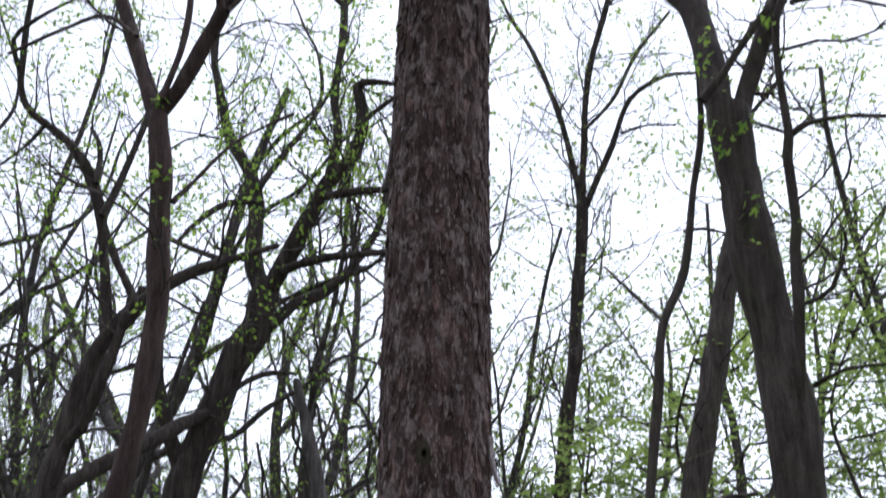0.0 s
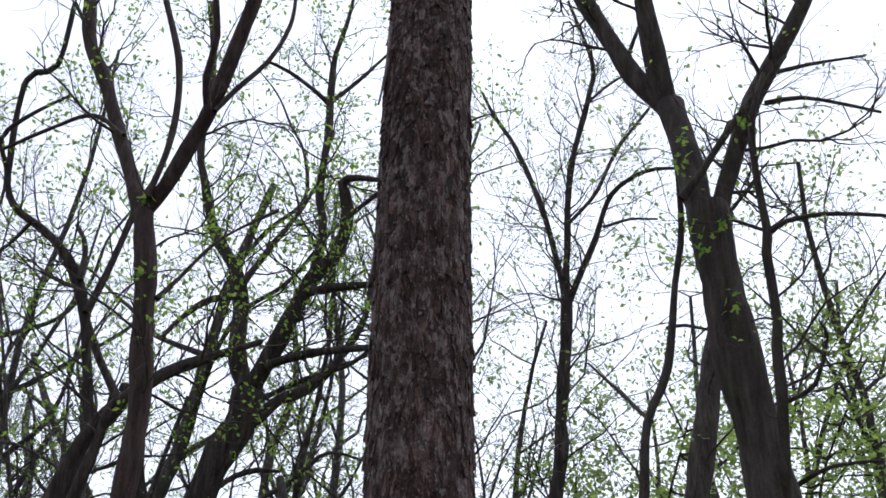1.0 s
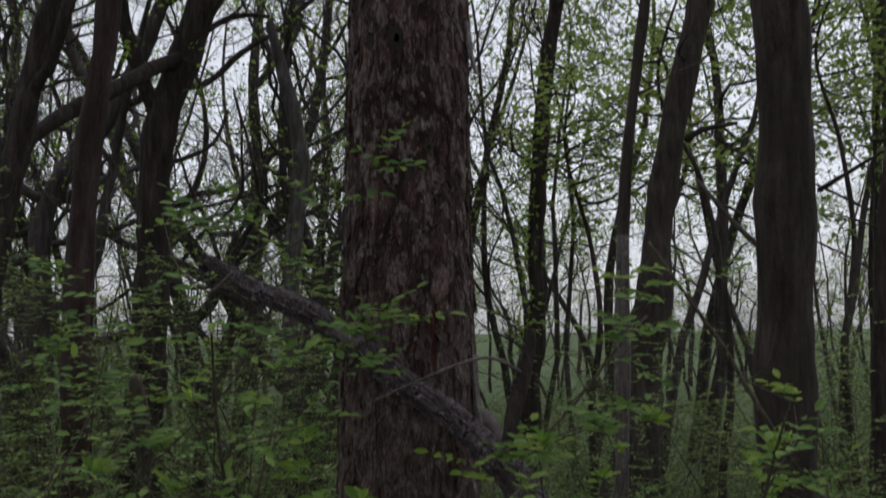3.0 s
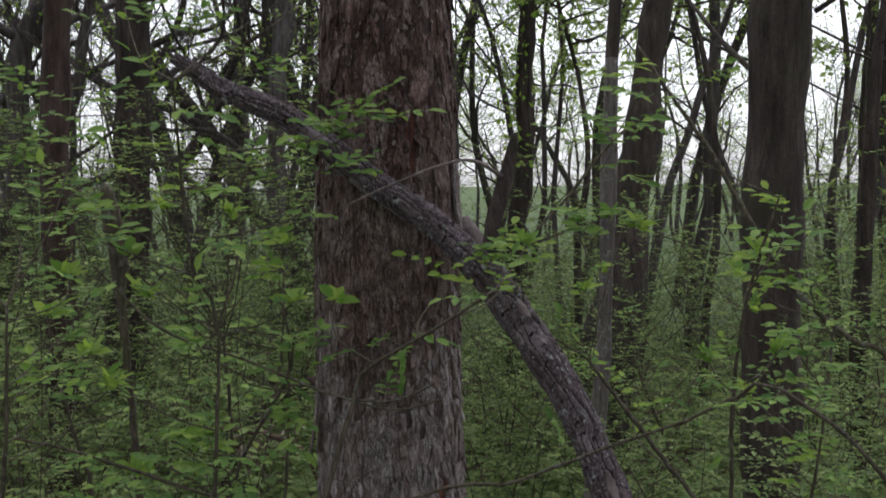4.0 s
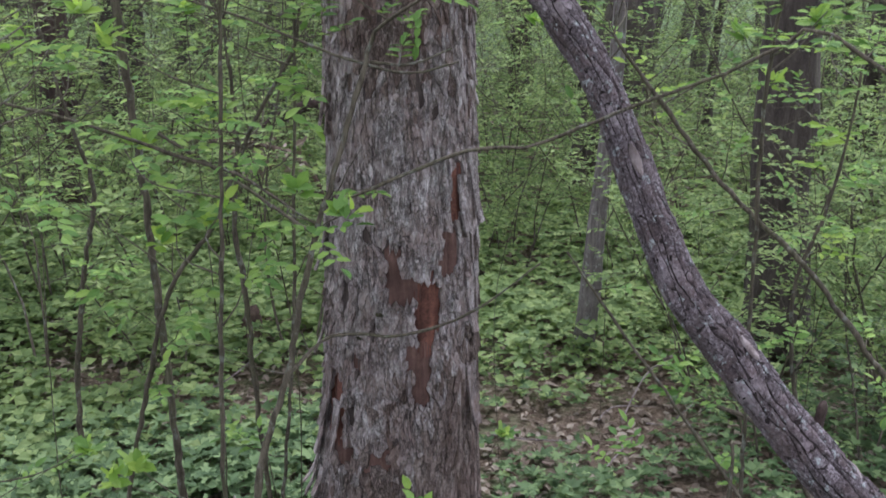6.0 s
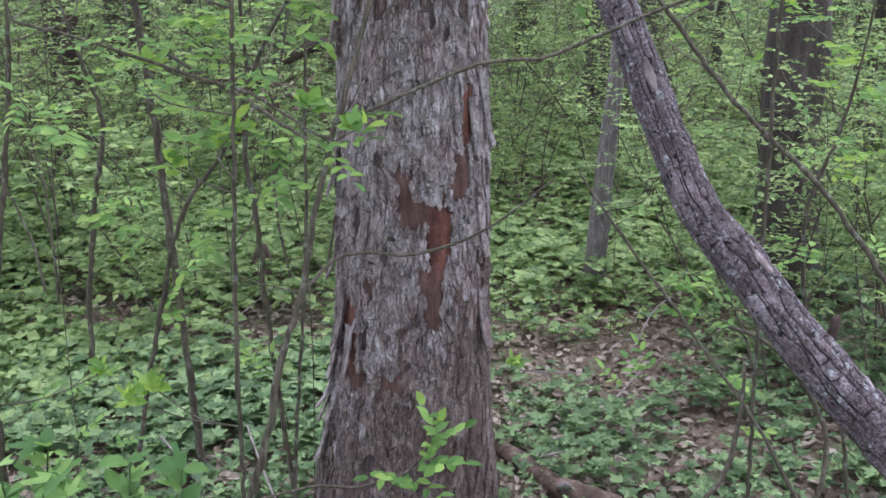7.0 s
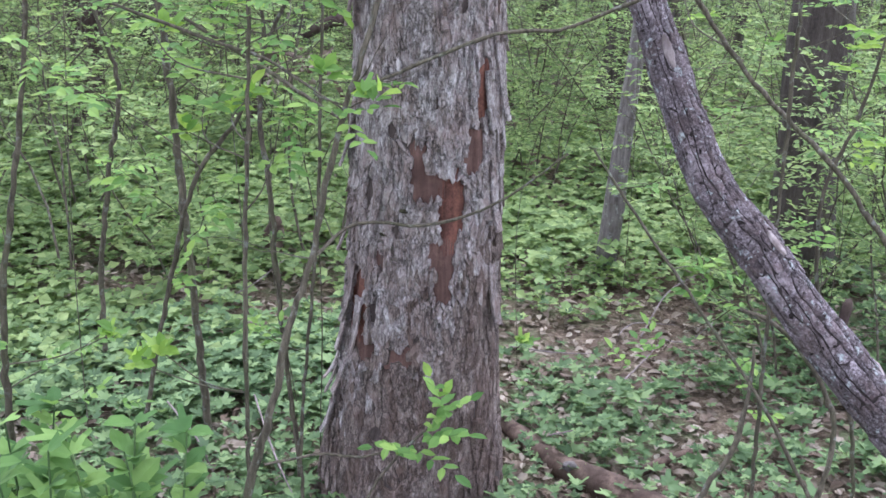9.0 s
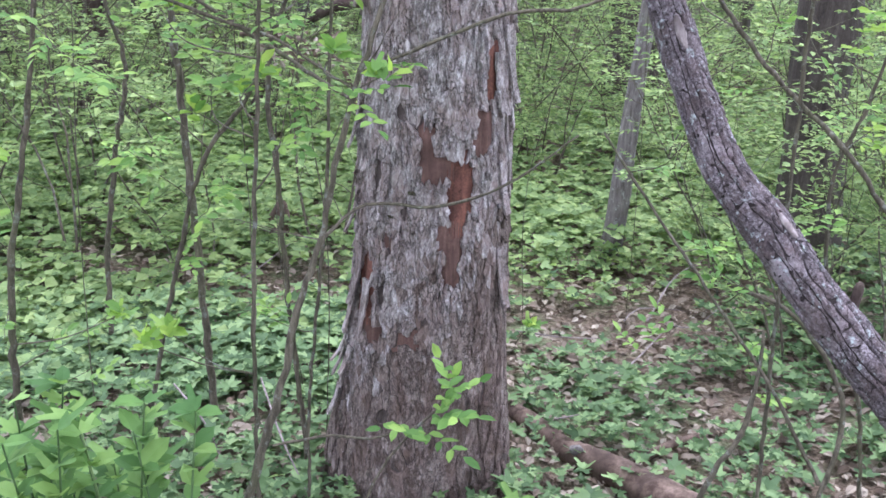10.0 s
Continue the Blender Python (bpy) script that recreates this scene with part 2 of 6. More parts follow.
BARK_PALE = bark("pale_grey_bark", (0.06, 0.049, 0.045), (0.14, 0.119, 0.112), (0.22, 0.19, 0.18), 80, 0.006, 0.35, 0.4)
TWIG_FAR = bark("dark_twig_bark", (0.025, 0.019, 0.017), (0.06, 0.047, 0.042), (0.1, 0.08, 0.072), 40, 0.002)
# far trees: bark and twigs lightened to paint in the haze of distance
TWIG_HAZE = bark("pale_grey_twig_bark", (0.055, 0.046, 0.045), (0.13, 0.112, 0.11), (0.22, 0.195, 0.19), 40, 0.002)
BARK_HAZE = bark("grey_woodland_bark", (0.03, 0.025, 0.024), (0.08, 0.067, 0.064), (0.15, 0.13, 0.125), 22, 0.015, 0.1)
LOG_WOOD = wood_material("rotten_red_log", (0.05, 0.03, 0.023), (0.165, 0.115, 0.092), 34)
LEAF_NEAR = leaf_material("fresh_spring_leaf", (0.085, 0.165, 0.045), (0.155, 0.265, 0.068), (0.27, 0.385, 0.1))
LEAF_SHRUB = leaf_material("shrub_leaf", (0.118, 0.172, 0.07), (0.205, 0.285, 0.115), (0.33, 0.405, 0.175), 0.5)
LEAF_HERB = leaf_material("woodland_herb_leaf", (0.05, 0.085, 0.037), (0.1, 0.157, 0.068), (0.21, 0.285, 0.13), 0.35)
LEAF_LUSH = leaf_material("lush_herb_leaf", (0.068, 0.14, 0.042), (0.13, 0.228, 0.066), (0.22, 0.33, 0.1), 0.45)
LEAF_YOUNG = leaf_material("young_yellow_green_leaf", (0.14, 0.26, 0.05), (0.25, 0.38, 0.07), (0.36, 0.48, 0.11), 0.6)
LEAF_CANOPY = leaf_material("canopy_leaf", (0.17, 0.24, 0.075), (0.25, 0.34, 0.11), (0.35, 0.44, 0.16), 0.7)
LITTER = leaf_material("dry_fallen_leaf", (0.08, 0.052, 0.039), (0.18, 0.138, 0.113), (0.32, 0.27, 0.23), 0.08, 0.8)
GROUND = ground_material()


# ---------------------------------------------------------------- mesh writer
def unit(v):
    return v / np.maximum(np.linalg.norm(v, axis=-1, keepdims=True), 1e-9)


class Geo:
    """Collects rings, leaves and slabs, and turns them into one mesh."""

    def __init__(self):
        self.v, self.f, self.n = [], [], 0

    def add(self, verts, *faces):
        self.v.append(np.asarray(verts, float))
        for f in faces:
            self.f.append(np.asarray(f, int) + self.n)
        self.n += len(verts)

    def tube(self, pts, radii, sides=8, rough=0.0, cap=True, rng=np.random):
        p, r = np.asarray(pts, float), np.asarray(radii, float)
        n = len(p)
        t = unit(np.gradient(p, axis=0))
        ref = np.eye(3)[np.argmin(np.abs(t.mean(axis=0)))]
        a = unit(ref - (t @ ref)[:, None] * t)
        b = np.cross(t, a)
        ang = np.linspace(0, 2 * np.pi, sides, endpoint=False)
        rr = r[:, None] * np.ones(sides)
        if rough:
            rr = rr * (1 + rough * (rng.rand(n, sides) - 0.5))
        ring = p[:, None] + rr[..., None] * (np.cos(ang)[None, :, None] * a[:, None] + np.sin(ang)[None, :, None] * b[:, None])
        i = np.arange(n - 1)[:, None] * sides
        j, k = np.arange(sides)[None], (np.arange(sides)[None] + 1) % sides
        quads = np.stack([i + j, i + k, i + k + sides, i + j + sides], -1).reshape(-1, 4)
        if cap:
            tip = p[-1] + t[-1] * r[-1] * 0.6
            last = (n - 1) * sides
            fan = np.stack([last + j[0], last + k[0], np.full(sides, n * sides)], -1)
            self.add(np.vstack([ring.reshape(-1, 3), tip]), quads, fan)
        else:
            self.add(ring.reshape(-1, 3), quads)

    def leaves(self, pos, way, face, length, width, fold=0.25, shape=2):
        """Leaves from their stalk ends. shape 2: a folded rhomb of two triangles; 6: an oval of six."""
        pos, way = np.asarray(pos, float), unit(np.asarray(way, float))
        n = len(pos)
        if not n:
            return
        side = unit(np.cross(way, np.asarray(face, float)))
        up = np.cross(side, way)
        L, W = np.broadcast_to(length, n)[:, None], np.broadcast_to(width, n)[:, None]
        if shape == 2:
            mid = pos + 0.45 * L * way
            v = np.stack([pos, mid + 0.5 * W * side + fold * W * up, pos + L * way - 0.1 * L * up, mid - 0.5 * W * side + fold * W * up], 1)
            f = np.array([[0, 1, 2], [0, 2, 3]])
        elif shape == 8:
            def at(u, s):
                return pos + u * L * way + s * 0.5 * W * side + fold * W * (abs(s) * 0.8 - 0.35 * u * u) * up
            v = np.stack([pos, at(0.12, 0.62), at(0.5, 1.05), at(0.48, 0.42), at(0.98, 0.3), at(1.0, 0), at(0.98, -0.3), at(0.48, -0.42), at(0.5, -1.05), at(0.12, -0.62)], 1)
            f = np.array([[0, 1, 2], [0, 2, 3], [0, 3, 7], [3, 4, 5], [3, 5, 7], [5, 6, 7], [0, 7, 8], [0, 8, 9]])
        else:
            def at(u, s, lift):
                return pos + u * L * way + s * 0.5 * W * side + lift * W * up - 0.14 * u * u * L * up
            v = np.stack([pos, at(0.3, 0.85, fold), at(0.68, 0.8, fold), at(1, 0, 0), at(0.68, -0.8, fold), at(0.3, -0.85, fold), at(0.5, 0, 0)], 1)
            f = np.array([[0, 1, 6], [1, 2, 6], [2, 3, 6], [3, 4, 6], [4, 5, 6], [5, 0, 6]])
        m = v.shape[1]
        idx = (np.arange(n)[:, None, None] * m + f[None]).reshape(-1, 3)
        self.add(v.reshape(-1, 3), idx)

    def mesh(self, name, smooth=True):
        me = bpy.data.meshes.new(name)
        if self.v:
            faces = [row for f in self.f for row in f.tolist()]
            me.from_pydata(np.vstack(self.v).tolist(), [], faces)
            if smooth:
                me.polygons.foreach_set("use_smooth", [True] * len(me.polygons))
        return me


def part(name, geo, material, parent=None, label="", smooth=True, kind=""):
    me = geo if isinstance(geo, bpy.types.Mesh) else geo.mesh(name, smooth)
    if not me.materials:
        me.materials.append(material)
    ob = new(name, me)
    if parent is not None:
        ob.parent = parent
        ob.matrix_parent_inverse = parent.matrix_basis.inverted()
    return tagged(ob, label, kind=kind)


def thing(name, place, label, category, group=""):
    ob = new(name)
    ob.empty_display_size = 0.1
    ob.matrix_basis = Matrix.Translation(place)
    return tagged(ob, label, category, group)


def spline(ctrl, step=0.06, least=2):
    """Catmull-Rom through control rows (x, y, z, r)."""
    c = np.asarray(ctrl, float)
    c = np.vstack([2 * c[0] - c[1], c, 2 * c[-1] - c[-2]])
    rows = []
    for i in range(1, len(c) - 2):
        p0, p1, p2, p3 = c[i - 1:i + 3]
        k = max(least, int(np.linalg.norm(p2[:3] - p1[:3]) / step))
        u = np.linspace(0, 1, k, endpoint=False)[:, None]
        rows.append(0.5 * (2 * p1 + (p2 - p0) * u + (2 * p0 - 5 * p1 + 4 * p2 - p3) * u ** 2 + (3 * p1 - p0 - 3 * p2 + p3) * u ** 3))
    rows.append(c[-2][None])
    o = np.vstack(rows)
    o[:, 3] = np.maximum(o[:, 3], 0.0012)
    return o


def grow(geo, start, way, length, radius, level, rng, tips, wiggle=0.25, lift=0.15, sides=4, children=(3, 5), spread=0.8):
    """A twig with side twigs; tips collects (place, direction) for leaves."""
    n = 4 if level == 0 else 6
    p, d = np.array(start, float), unit(np.array(way, float))
    pts = [p.copy()]
    for _ in range(n - 1):
        d = unit(d + wiggle * rng.randn(3) + np.array([0, 0, lift * 0.3]))
        p = p + d * length / (n - 1)
        pts.append(p.copy())
        tips.append((p.copy(), d.copy(), level))
    geo.tube(pts, np.linspace(radius, radius * (0.35 if level else 0.25), n), sides, cap=False)
    if level > 0:
        for _ in range(rng.randint(children[0], children[1] + 1)):
            i = rng.randint(1, n)
            side = unit(rng.randn(3))
            q = unit((pts[i] - pts[i - 1]) + 1e-9)
            nd = unit(q * 0.9 + spread * (side - (side @ q) * q) + np.array([0, 0, lift]))
            grow(geo, pts[i], nd, length * rng.uniform(0.4, 0.75), radius * 0.5, level - 1, rng, tips, wiggle, lift, max(3, sides - 1), children, spread)


def leaf_spray(geo, tips, rng, per, size, jitter=0.03, levels=(0,), share=1.0, shape=2, droop=0.1):
    sel = [(p, d) for p, d, l in tips if l in levels and rng.rand() < share]
    if not sel:
        return
    p = np.repeat(np.array([s[0] for s in sel]), per, axis=0)
    d = np.repeat(np.array([s[1] for s in sel]), per, axis=0)
    k = len(p)
    way = unit(d + 0.9 * rng.randn(k, 3) - np.array([0, 0, droop]))
    size = size * rng.uniform(0.6, 1.25, k)
    geo.leaves(p + jitter * rng.randn(k, 3), way, np.array([0, 0, 1.0]) + 0.5 * rng.randn(k, 3), size, size * 0.55, 0.18, shape)


# ---------------------------------------------------------------- ground
def rise(x, y):
    """Height of the forest floor: almost level, with low swells."""
    return 0.035 * math.sin(1.3 * x + 0.6) * math.sin(0.9 * y + 0.3) - 0.012 + 0.02 * noise.noise(Vector((x * 1.7, y * 1.7, 0)))


def build_ground():
    xs = np.concatenate([[-3000, -900, -300, -120, -60, -30, -15], np.linspace(-8, 8, 81), [15, 30, 60, 120, 300, 900, 3000]])
    ys = np.concatenate([[-3000, -600, -100, -30, -10], np.linspace(-4, 14, 91), [20, 30, 50, 90, 160, 300, 900, 3000]])
    X, Y = np.meshgrid(xs, ys)
    Z = np.array([[rise(x, y) if abs(x) < 9 and -5 < y < 15 else 0.0 for x in xs] for y in ys])
    g = Geo()
    w = len(xs)
    i = np.arange((len(ys) - 1) * w).reshape(-1, w)[:, :-1].reshape(-1)
    g.add(np.stack([X, Y, Z], -1).reshape(-1, 3), np.stack([i, i + 1, i + 1 + w, i + w], -1))
    ob = part("ground", g, GROUND)
    tagged(ob, "woodland floor of brown leaf mould and moss", "ground", kind="structure")


build_ground()


# ---------------------------------------------------------------- the shaggy tree in the middle
TRUNK_Z = [-0.15, 0.0, 0.1, 0.22, 0.4, 0.57, 0.8, 1.05, 1.4, 1.7, 2.05, 2.3, 3.0, 3.4, 3.8, 4.2, 6.0, 9.0]
TRUNK_R = [0.222, 0.205, 0.2, 0.19, 0.178, 0.17, 0.163, 0.157, 0.152, 0.149, 0.141, 0.136, 0.132, 0.129, 0.126, 0.122, 0.105, 0.075]
TRUNK_X = [-0.066, -0.064, -0.06, -0.055, -0.048, -0.042, -0.036, -0.034, -0.037, -0.037, -0.032, -0.026, -0.021, -0.014, -0.004, 0.01, 0.05, 0.12]
# places where the bark has dropped: angle, height, half width in degrees, half height, what lies open
BARE = [(20, 0.765, 8.6, 0.08, "red"), (2, 0.816, 11, 0.027, "brown"), (-5.6, 0.872, 4.8, 0.03, "brown"), (14.5, 0.66, 8, 0.036, "brown"), (15.6, 0.605, 5.5, 0.045, "brown"),
        (47, 1.008, 7.5, 0.05, "red"), (49.3, 1.08, 2.2, 0.04, "gap"), (38, 0.885, 7, 0.05, "brown"), (-53, 0.53, 10, 0.08, "red"), (-42, 0.43, 10, 0.023, "brown"), (-31, 0.65, 4.8, 0.015, "brown"),
        (-13.5, 0.425, 8.5, 0.028, "brown"), (-32.5, 0.523, 2.6, 0.05, "gap"), (-86, 0.8, 9, 0.05, "red"), (-61, 1.19, 2.6, 0.03, "gap"), (24, 1.78, 4, 0.06, "red"), (-62, 3.95, 7, 0.2, "red"),
        (-44, 0.78, 2.2, 0.045, "gap"), (58, 0.74, 2.0, 0.06, "gap"), (-20, 0.715, 2.6, 0.012, "gap"), (-70, 0.31, 4, 0.07, "gap"), (-52, 0.6, 2.2, 0.035, "gap"), (-78, 0.62, 4, 0.09, "gap")]


def trunk_spots(angle, z, out=0.0):
    """Places on the trunk: angle in degrees to the right of the front, height."""
    angle, z = np.asarray(angle, float), np.asarray(z, float)
    r, x, a = np.interp(z, TRUNK_Z, TRUNK_R) + out, np.interp(z, TRUNK_Z, TRUNK_X), np.radians(angle)
    return np.stack([x + r * np.sin(a), 2.735 - r * np.cos(a), z + 0 * a], -1)


def trunk_spot(angle, z, out=0.0):
    return Vector(trunk_spots(angle, z, out))


def one_bareness(angle, z, hole):
    a, h, ra, rh, kind = hole
    wob = 0.3 * noise.noise(Vector((angle * 0.09, z * 26, 3.0))) + 0.2 * noise.noise(Vector((angle * 0.3, z * 70, 6.0)))
    return 1 - (abs((angle - a) / ra) ** 3 + abs((z - h) / rh) ** 3) ** (1 / 3) + wob


def bareness(angle, z):
    return max(one_bareness(angle, z, hole) for hole in BARE)


def flute(angle, z):
    a = math.radians(angle)
    low = max(0.0, 0.35 - z) * 0.09 * (0.5 + 0.5 * math.cos(5 * a + 1.0))
    return low + 0.006 * noise.noise(Vector((math.sin(a) * 5, math.cos(a) * 5, z * 1.5))) + 0.0035 * noise.noise(Vector((math.sin(a) * 16, math.cos(a) * 16, z * 5)))


def plate_outlines(rng):
    """The trunk's skin cut into irregular upright plates: outlines in arc length and height."""
    squash = 0.42
    sites = []
    z = -0.1
    while z < 4.6:
        tall, wide = (0.055, 0.0135) if z < 0.5 else (0.034, 0.0155) if z < 1.7 else (0.044, 0.0195)
        s = -0.5027
        while s < 0.5027:
            w = wide if abs(s) < 0.3 else 0.04
            p, q = s + w * rng.rand(), z + tall * rng.rand()
            deg = math.degrees(p / 0.16)
            if w == wide and (rng.rand() < 0.12 or (q < 4.2 and bareness(deg, q) > -0.9)):
                sites += [(p + w * rng.uniform(-0.4, 0.4), q + tall * rng.uniform(-0.4, 0.4)) for _ in range(4)]
            elif rng.rand() > 0.14:
                sites.append((p, q))
            s += w
        z += tall
    pts = np.array(sites) * np.array([1.0, squash])
    cells = collections.defaultdict(list)
    for i, (u, v) in enumerate(pts):
        cells[int(u // 0.03), int(v // 0.03)].append(i)
    outlines = []
    for i, (u, v) in enumerate(pts):
        cu, cv = int(u // 0.03), int(v // 0.03)
        near = np.array([j for a in (-1, 0, 1) for b in (-1, 0, 1) for j in cells[cu + a, cv + b] if j != i])
        d = pts[near] - pts[i]
        near = near[np.argsort((d * d).sum(1))[:16]]
        poly = [(-0.03, -0.03), (0.03, -0.03), (0.03, 0.03), (-0.03, 0.03)]
        for j in near:
            du, dv = pts[j] - pts[i]
            lim = 0.5 * (du * du + dv * dv)
            cut, side = [], [x * du + y * dv - lim for x, y in poly]
            for k in range(len(poly)):
                a, b, fa, fb = poly[k - 1], poly[k], side[k - 1], side[k]
                if (fa < 0) != (fb < 0):
                    f = fa / (fa - fb)
                    cut.append((a[0] + f * (b[0] - a[0]), a[1] + f * (b[1] - a[1])))
                if fb < 0:
                    cut.append(b)
            poly = cut
        if len(poly) < 3:
            continue
        ring = []
        for k in range(len(poly)):
            a, b = poly[k - 1], poly[k]
            n = max(1, int(math.hypot(b[0] - a[0], (b[1] - a[1]) / squash) / 0.005))
            ring += [(u + a[0] + (b[0] - a[0]) * f / n, (v + a[1] + (b[1] - a[1]) * f / n) / squash) for f in range(n)]
        warped = []
        for s, z in ring:
            e = noise.noise_vector(Vector((s * 42, z * 20, 0.7)))
            g = noise.noise_vector(Vector((s * 170, z * 90, 5.1)))
            h = noise.noise_vector(Vector((s * 420, z * 260, 2.3)))
            warped.append((s + 0.0046 * e.x + 0.0024 * g.x + 0.0009 * h.x, z + 0.013 * e.y + 0.006 * g.y + 0.002 * h.y))
        outlines.append(np.array(warped))
    return outlines


def build_shaggy_tree():
    rng = np.random.RandomState(11)
    tree = thing("shaggy_bark_tree", (-0.06, 2.735, 0), "tall forest tree with shaggy grey peeling bark and bare red patches", "tree")
    zs = np.concatenate([np.arange(-0.15, 4.5, 0.02), np.arange(4.5, 9.01, 0.15)])
    na = 120
    ang = 360.0 * np.arange(na) / na - 180
    rows = [trunk_spots(ang, z, np.array([flute(a, z) for a in ang])) for z in zs]
    g = Geo()
    i = np.arange(len(zs) - 1)[:, None] * na
    j, k = np.arange(na)[None], (np.arange(na)[None] + 1) % na
    g.add(np.vstack(rows), np.stack([i + j, i + k, i + k + na, i + j + na], -1).reshape(-1, 4))
    part("trunk", g, BARK_INNER, tree)

    # wood or inner bark where the bark is gone, one sheet a patch
    for hole in BARE:
        a0, h0, ra, rh, kind = hole
        if kind == "gap":
            continue
        g, na2, nz2 = Geo(), 22, 26
        aa, zz = np.linspace(a0 - ra * 1.6, a0 + ra * 1.6, na2), np.linspace(h0 - rh * 1.6, h0 + rh * 1.6, nz2)
        v, f = [], []
        for z in zz:
            for a in aa:
                b = one_bareness(a, z, hole)
                v.append(trunk_spot(a, z, flute(a, z) + max(-0.004, min(0.0008, 0.012 * (b + 0.3))) + 0.0006 * noise.noise(Vector((a * 0.5, z * 14, 1.0)))))
        for y in range(nz2 - 1):
            for x in range(na2 - 1):
                c = y * na2 + x
                f.append((c, c + 1, c + 1 + na2, c + na2))
        g.add(np.array(v), f)
        if kind == "brown":
            part("inner_bark", g, INNER_BROWN, tree, "brown inner bark laid open")
        else:
            part("bare_wood", g, BARE_WOOD, tree, "bare reddish wood under lost bark")

    # crown
    for ang, z, length in ((20, 6.2, 3.0), (-70, 6.8, 2.8), (110, 7.3, 2.6), (-160, 7.6, 2.4), (60, 8.2, 2.2), (-110, 8.5, 2.2), (0, 8.9, 2.2)):
        g, tips = Geo(), []
        p = trunk_spot(ang, z, -0.05)
        grow(g, p, (math.sin(math.radians(ang)), -math.cos(math.radians(ang)), 0.9), length, 0.045, 2, rng, tips, 0.18, 0.25, 6)
        part("limb", g, BARK_DARK, tree)

    # bark plates: thin sheets between wavering cracks, lifted at their lower ends
    def plate(geo, ring, curl, tilt, thick):
        c = ring.mean(axis=0)
        low, high = ring[:, 1].min(), ring[:, 1].max()
        half = max(0.004, np.ptp(ring[:, 0]) / 2)
        gap = 0.00015 + 0.003 * max(0.0, noise.noise(Vector((c[0] * 22, c[1] * 8, 9.0))) - 0.04) * rng.uniform(0.3, 1.5)
        n = len(ring)
        sets = []
        for scale, rise_ in ((1.0, 0.0), (0.7, 0.0009), (0.0, 0.0012)):
            q = c + (ring - c) * scale * np.array([1 - gap / half, 1.06 - gap / max(0.006, (high - low) / 2)])
            if scale == 0.0:
                q = q[:1]
            t = (q[:, 1] - low) / max(0.004, high - low)
            o = thick + curl * (1 - t) ** 2 + tilt * (q[:, 0] - c[0]) / half + rise_ + np.array([0.0009 * noise.noise(Vector((s * 110, z * 60, 7.0))) for s, z in q])
            sets.append((q, o))
        sets.append((sets[0][0], np.full(n, -0.003)))
        deg = np.degrees(np.concatenate([q[:, 0] for q, o in sets]) / 0.16)
        zz = np.concatenate([q[:, 1] for q, o in sets])
        oo = np.concatenate([o for q, o in sets]) + flute(math.degrees(c[0] / 0.16), c[1])
        i, k = np.arange(n), (np.arange(n) + 1) % n
        mid = np.full(n, 2 * n)
        geo.add(trunk_spots(deg, zz, oo), np.stack([i, k, n + k, n + i], -1), np.stack([n + i, n + k, mid], -1), np.stack([2 * n + 1 + i, 2 * n + 1 + k, k, i], -1))

    plates = []
    for ring in plate_outlines(rng):
        s, z = ring.mean(axis=0)
        deg = math.degrees(s / 0.16)
        b = bareness(deg, z) if abs(deg) < 110 else -9
        if b > -0.05 or rng.rand() < 0.012:
            continue
        rim = b > -0.9
        thick = max(0.0012, (0.0034 if z < 1.9 else 0.0026) + 0.003 * noise.noise(Vector((s * 16, z * 7, 3.0))) + rng.uniform(-0.001, 0.0012)) + (0.0036 if rim else 0.0)
        curl = (rng.uniform(0.0, 0.003) if rng.rand() < 0.82 else rng.uniform(0.004, 0.009)) * (0.4 if z < 0.45 else 1.0) + (0.002 if rim else 0.0)
        size = np.ptp(ring[:, 0]) * np.ptp(ring[:, 1])
        plates.append((deg, z, size, ring, curl, rng.uniform(-0.0016, 0.0016), thick))

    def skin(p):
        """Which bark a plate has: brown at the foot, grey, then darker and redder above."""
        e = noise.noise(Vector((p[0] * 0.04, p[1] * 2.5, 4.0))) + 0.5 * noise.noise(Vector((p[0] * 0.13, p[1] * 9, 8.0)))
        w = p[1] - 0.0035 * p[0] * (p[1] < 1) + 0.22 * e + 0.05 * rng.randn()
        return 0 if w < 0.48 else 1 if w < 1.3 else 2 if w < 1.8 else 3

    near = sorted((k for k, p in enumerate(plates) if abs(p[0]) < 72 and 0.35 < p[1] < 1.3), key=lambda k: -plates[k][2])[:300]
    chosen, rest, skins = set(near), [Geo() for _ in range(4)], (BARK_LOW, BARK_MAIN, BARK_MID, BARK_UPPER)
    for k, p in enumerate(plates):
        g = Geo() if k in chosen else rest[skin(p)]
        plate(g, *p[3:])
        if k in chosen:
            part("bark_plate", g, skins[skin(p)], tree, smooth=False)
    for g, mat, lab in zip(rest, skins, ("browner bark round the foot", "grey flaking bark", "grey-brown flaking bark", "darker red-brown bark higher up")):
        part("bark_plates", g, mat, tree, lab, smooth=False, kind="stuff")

    for ctrl in (((-40, 3.06), (-14, 3.07), (2, 3.0), (6, 2.94)), ((-20, 2.9), (-9, 2.875), (-4, 2.84)), ((-62, 3.55), (-52, 3.5), (-44, 3.42))):
        rows = spline([(*trunk_spot(a, z, 0.006 + 0.014 * math.sin(math.pi * k / (len(ctrl) - 1))), 0.0011) for k, (a, z) in enumerate(ctrl)], 0.01)
        g = Geo()
        g.tube(rows[:, :3], rows[:, 3], 5)
        part("fibre", g, PALE_WOOD, tree, "pale loose bark fibre")
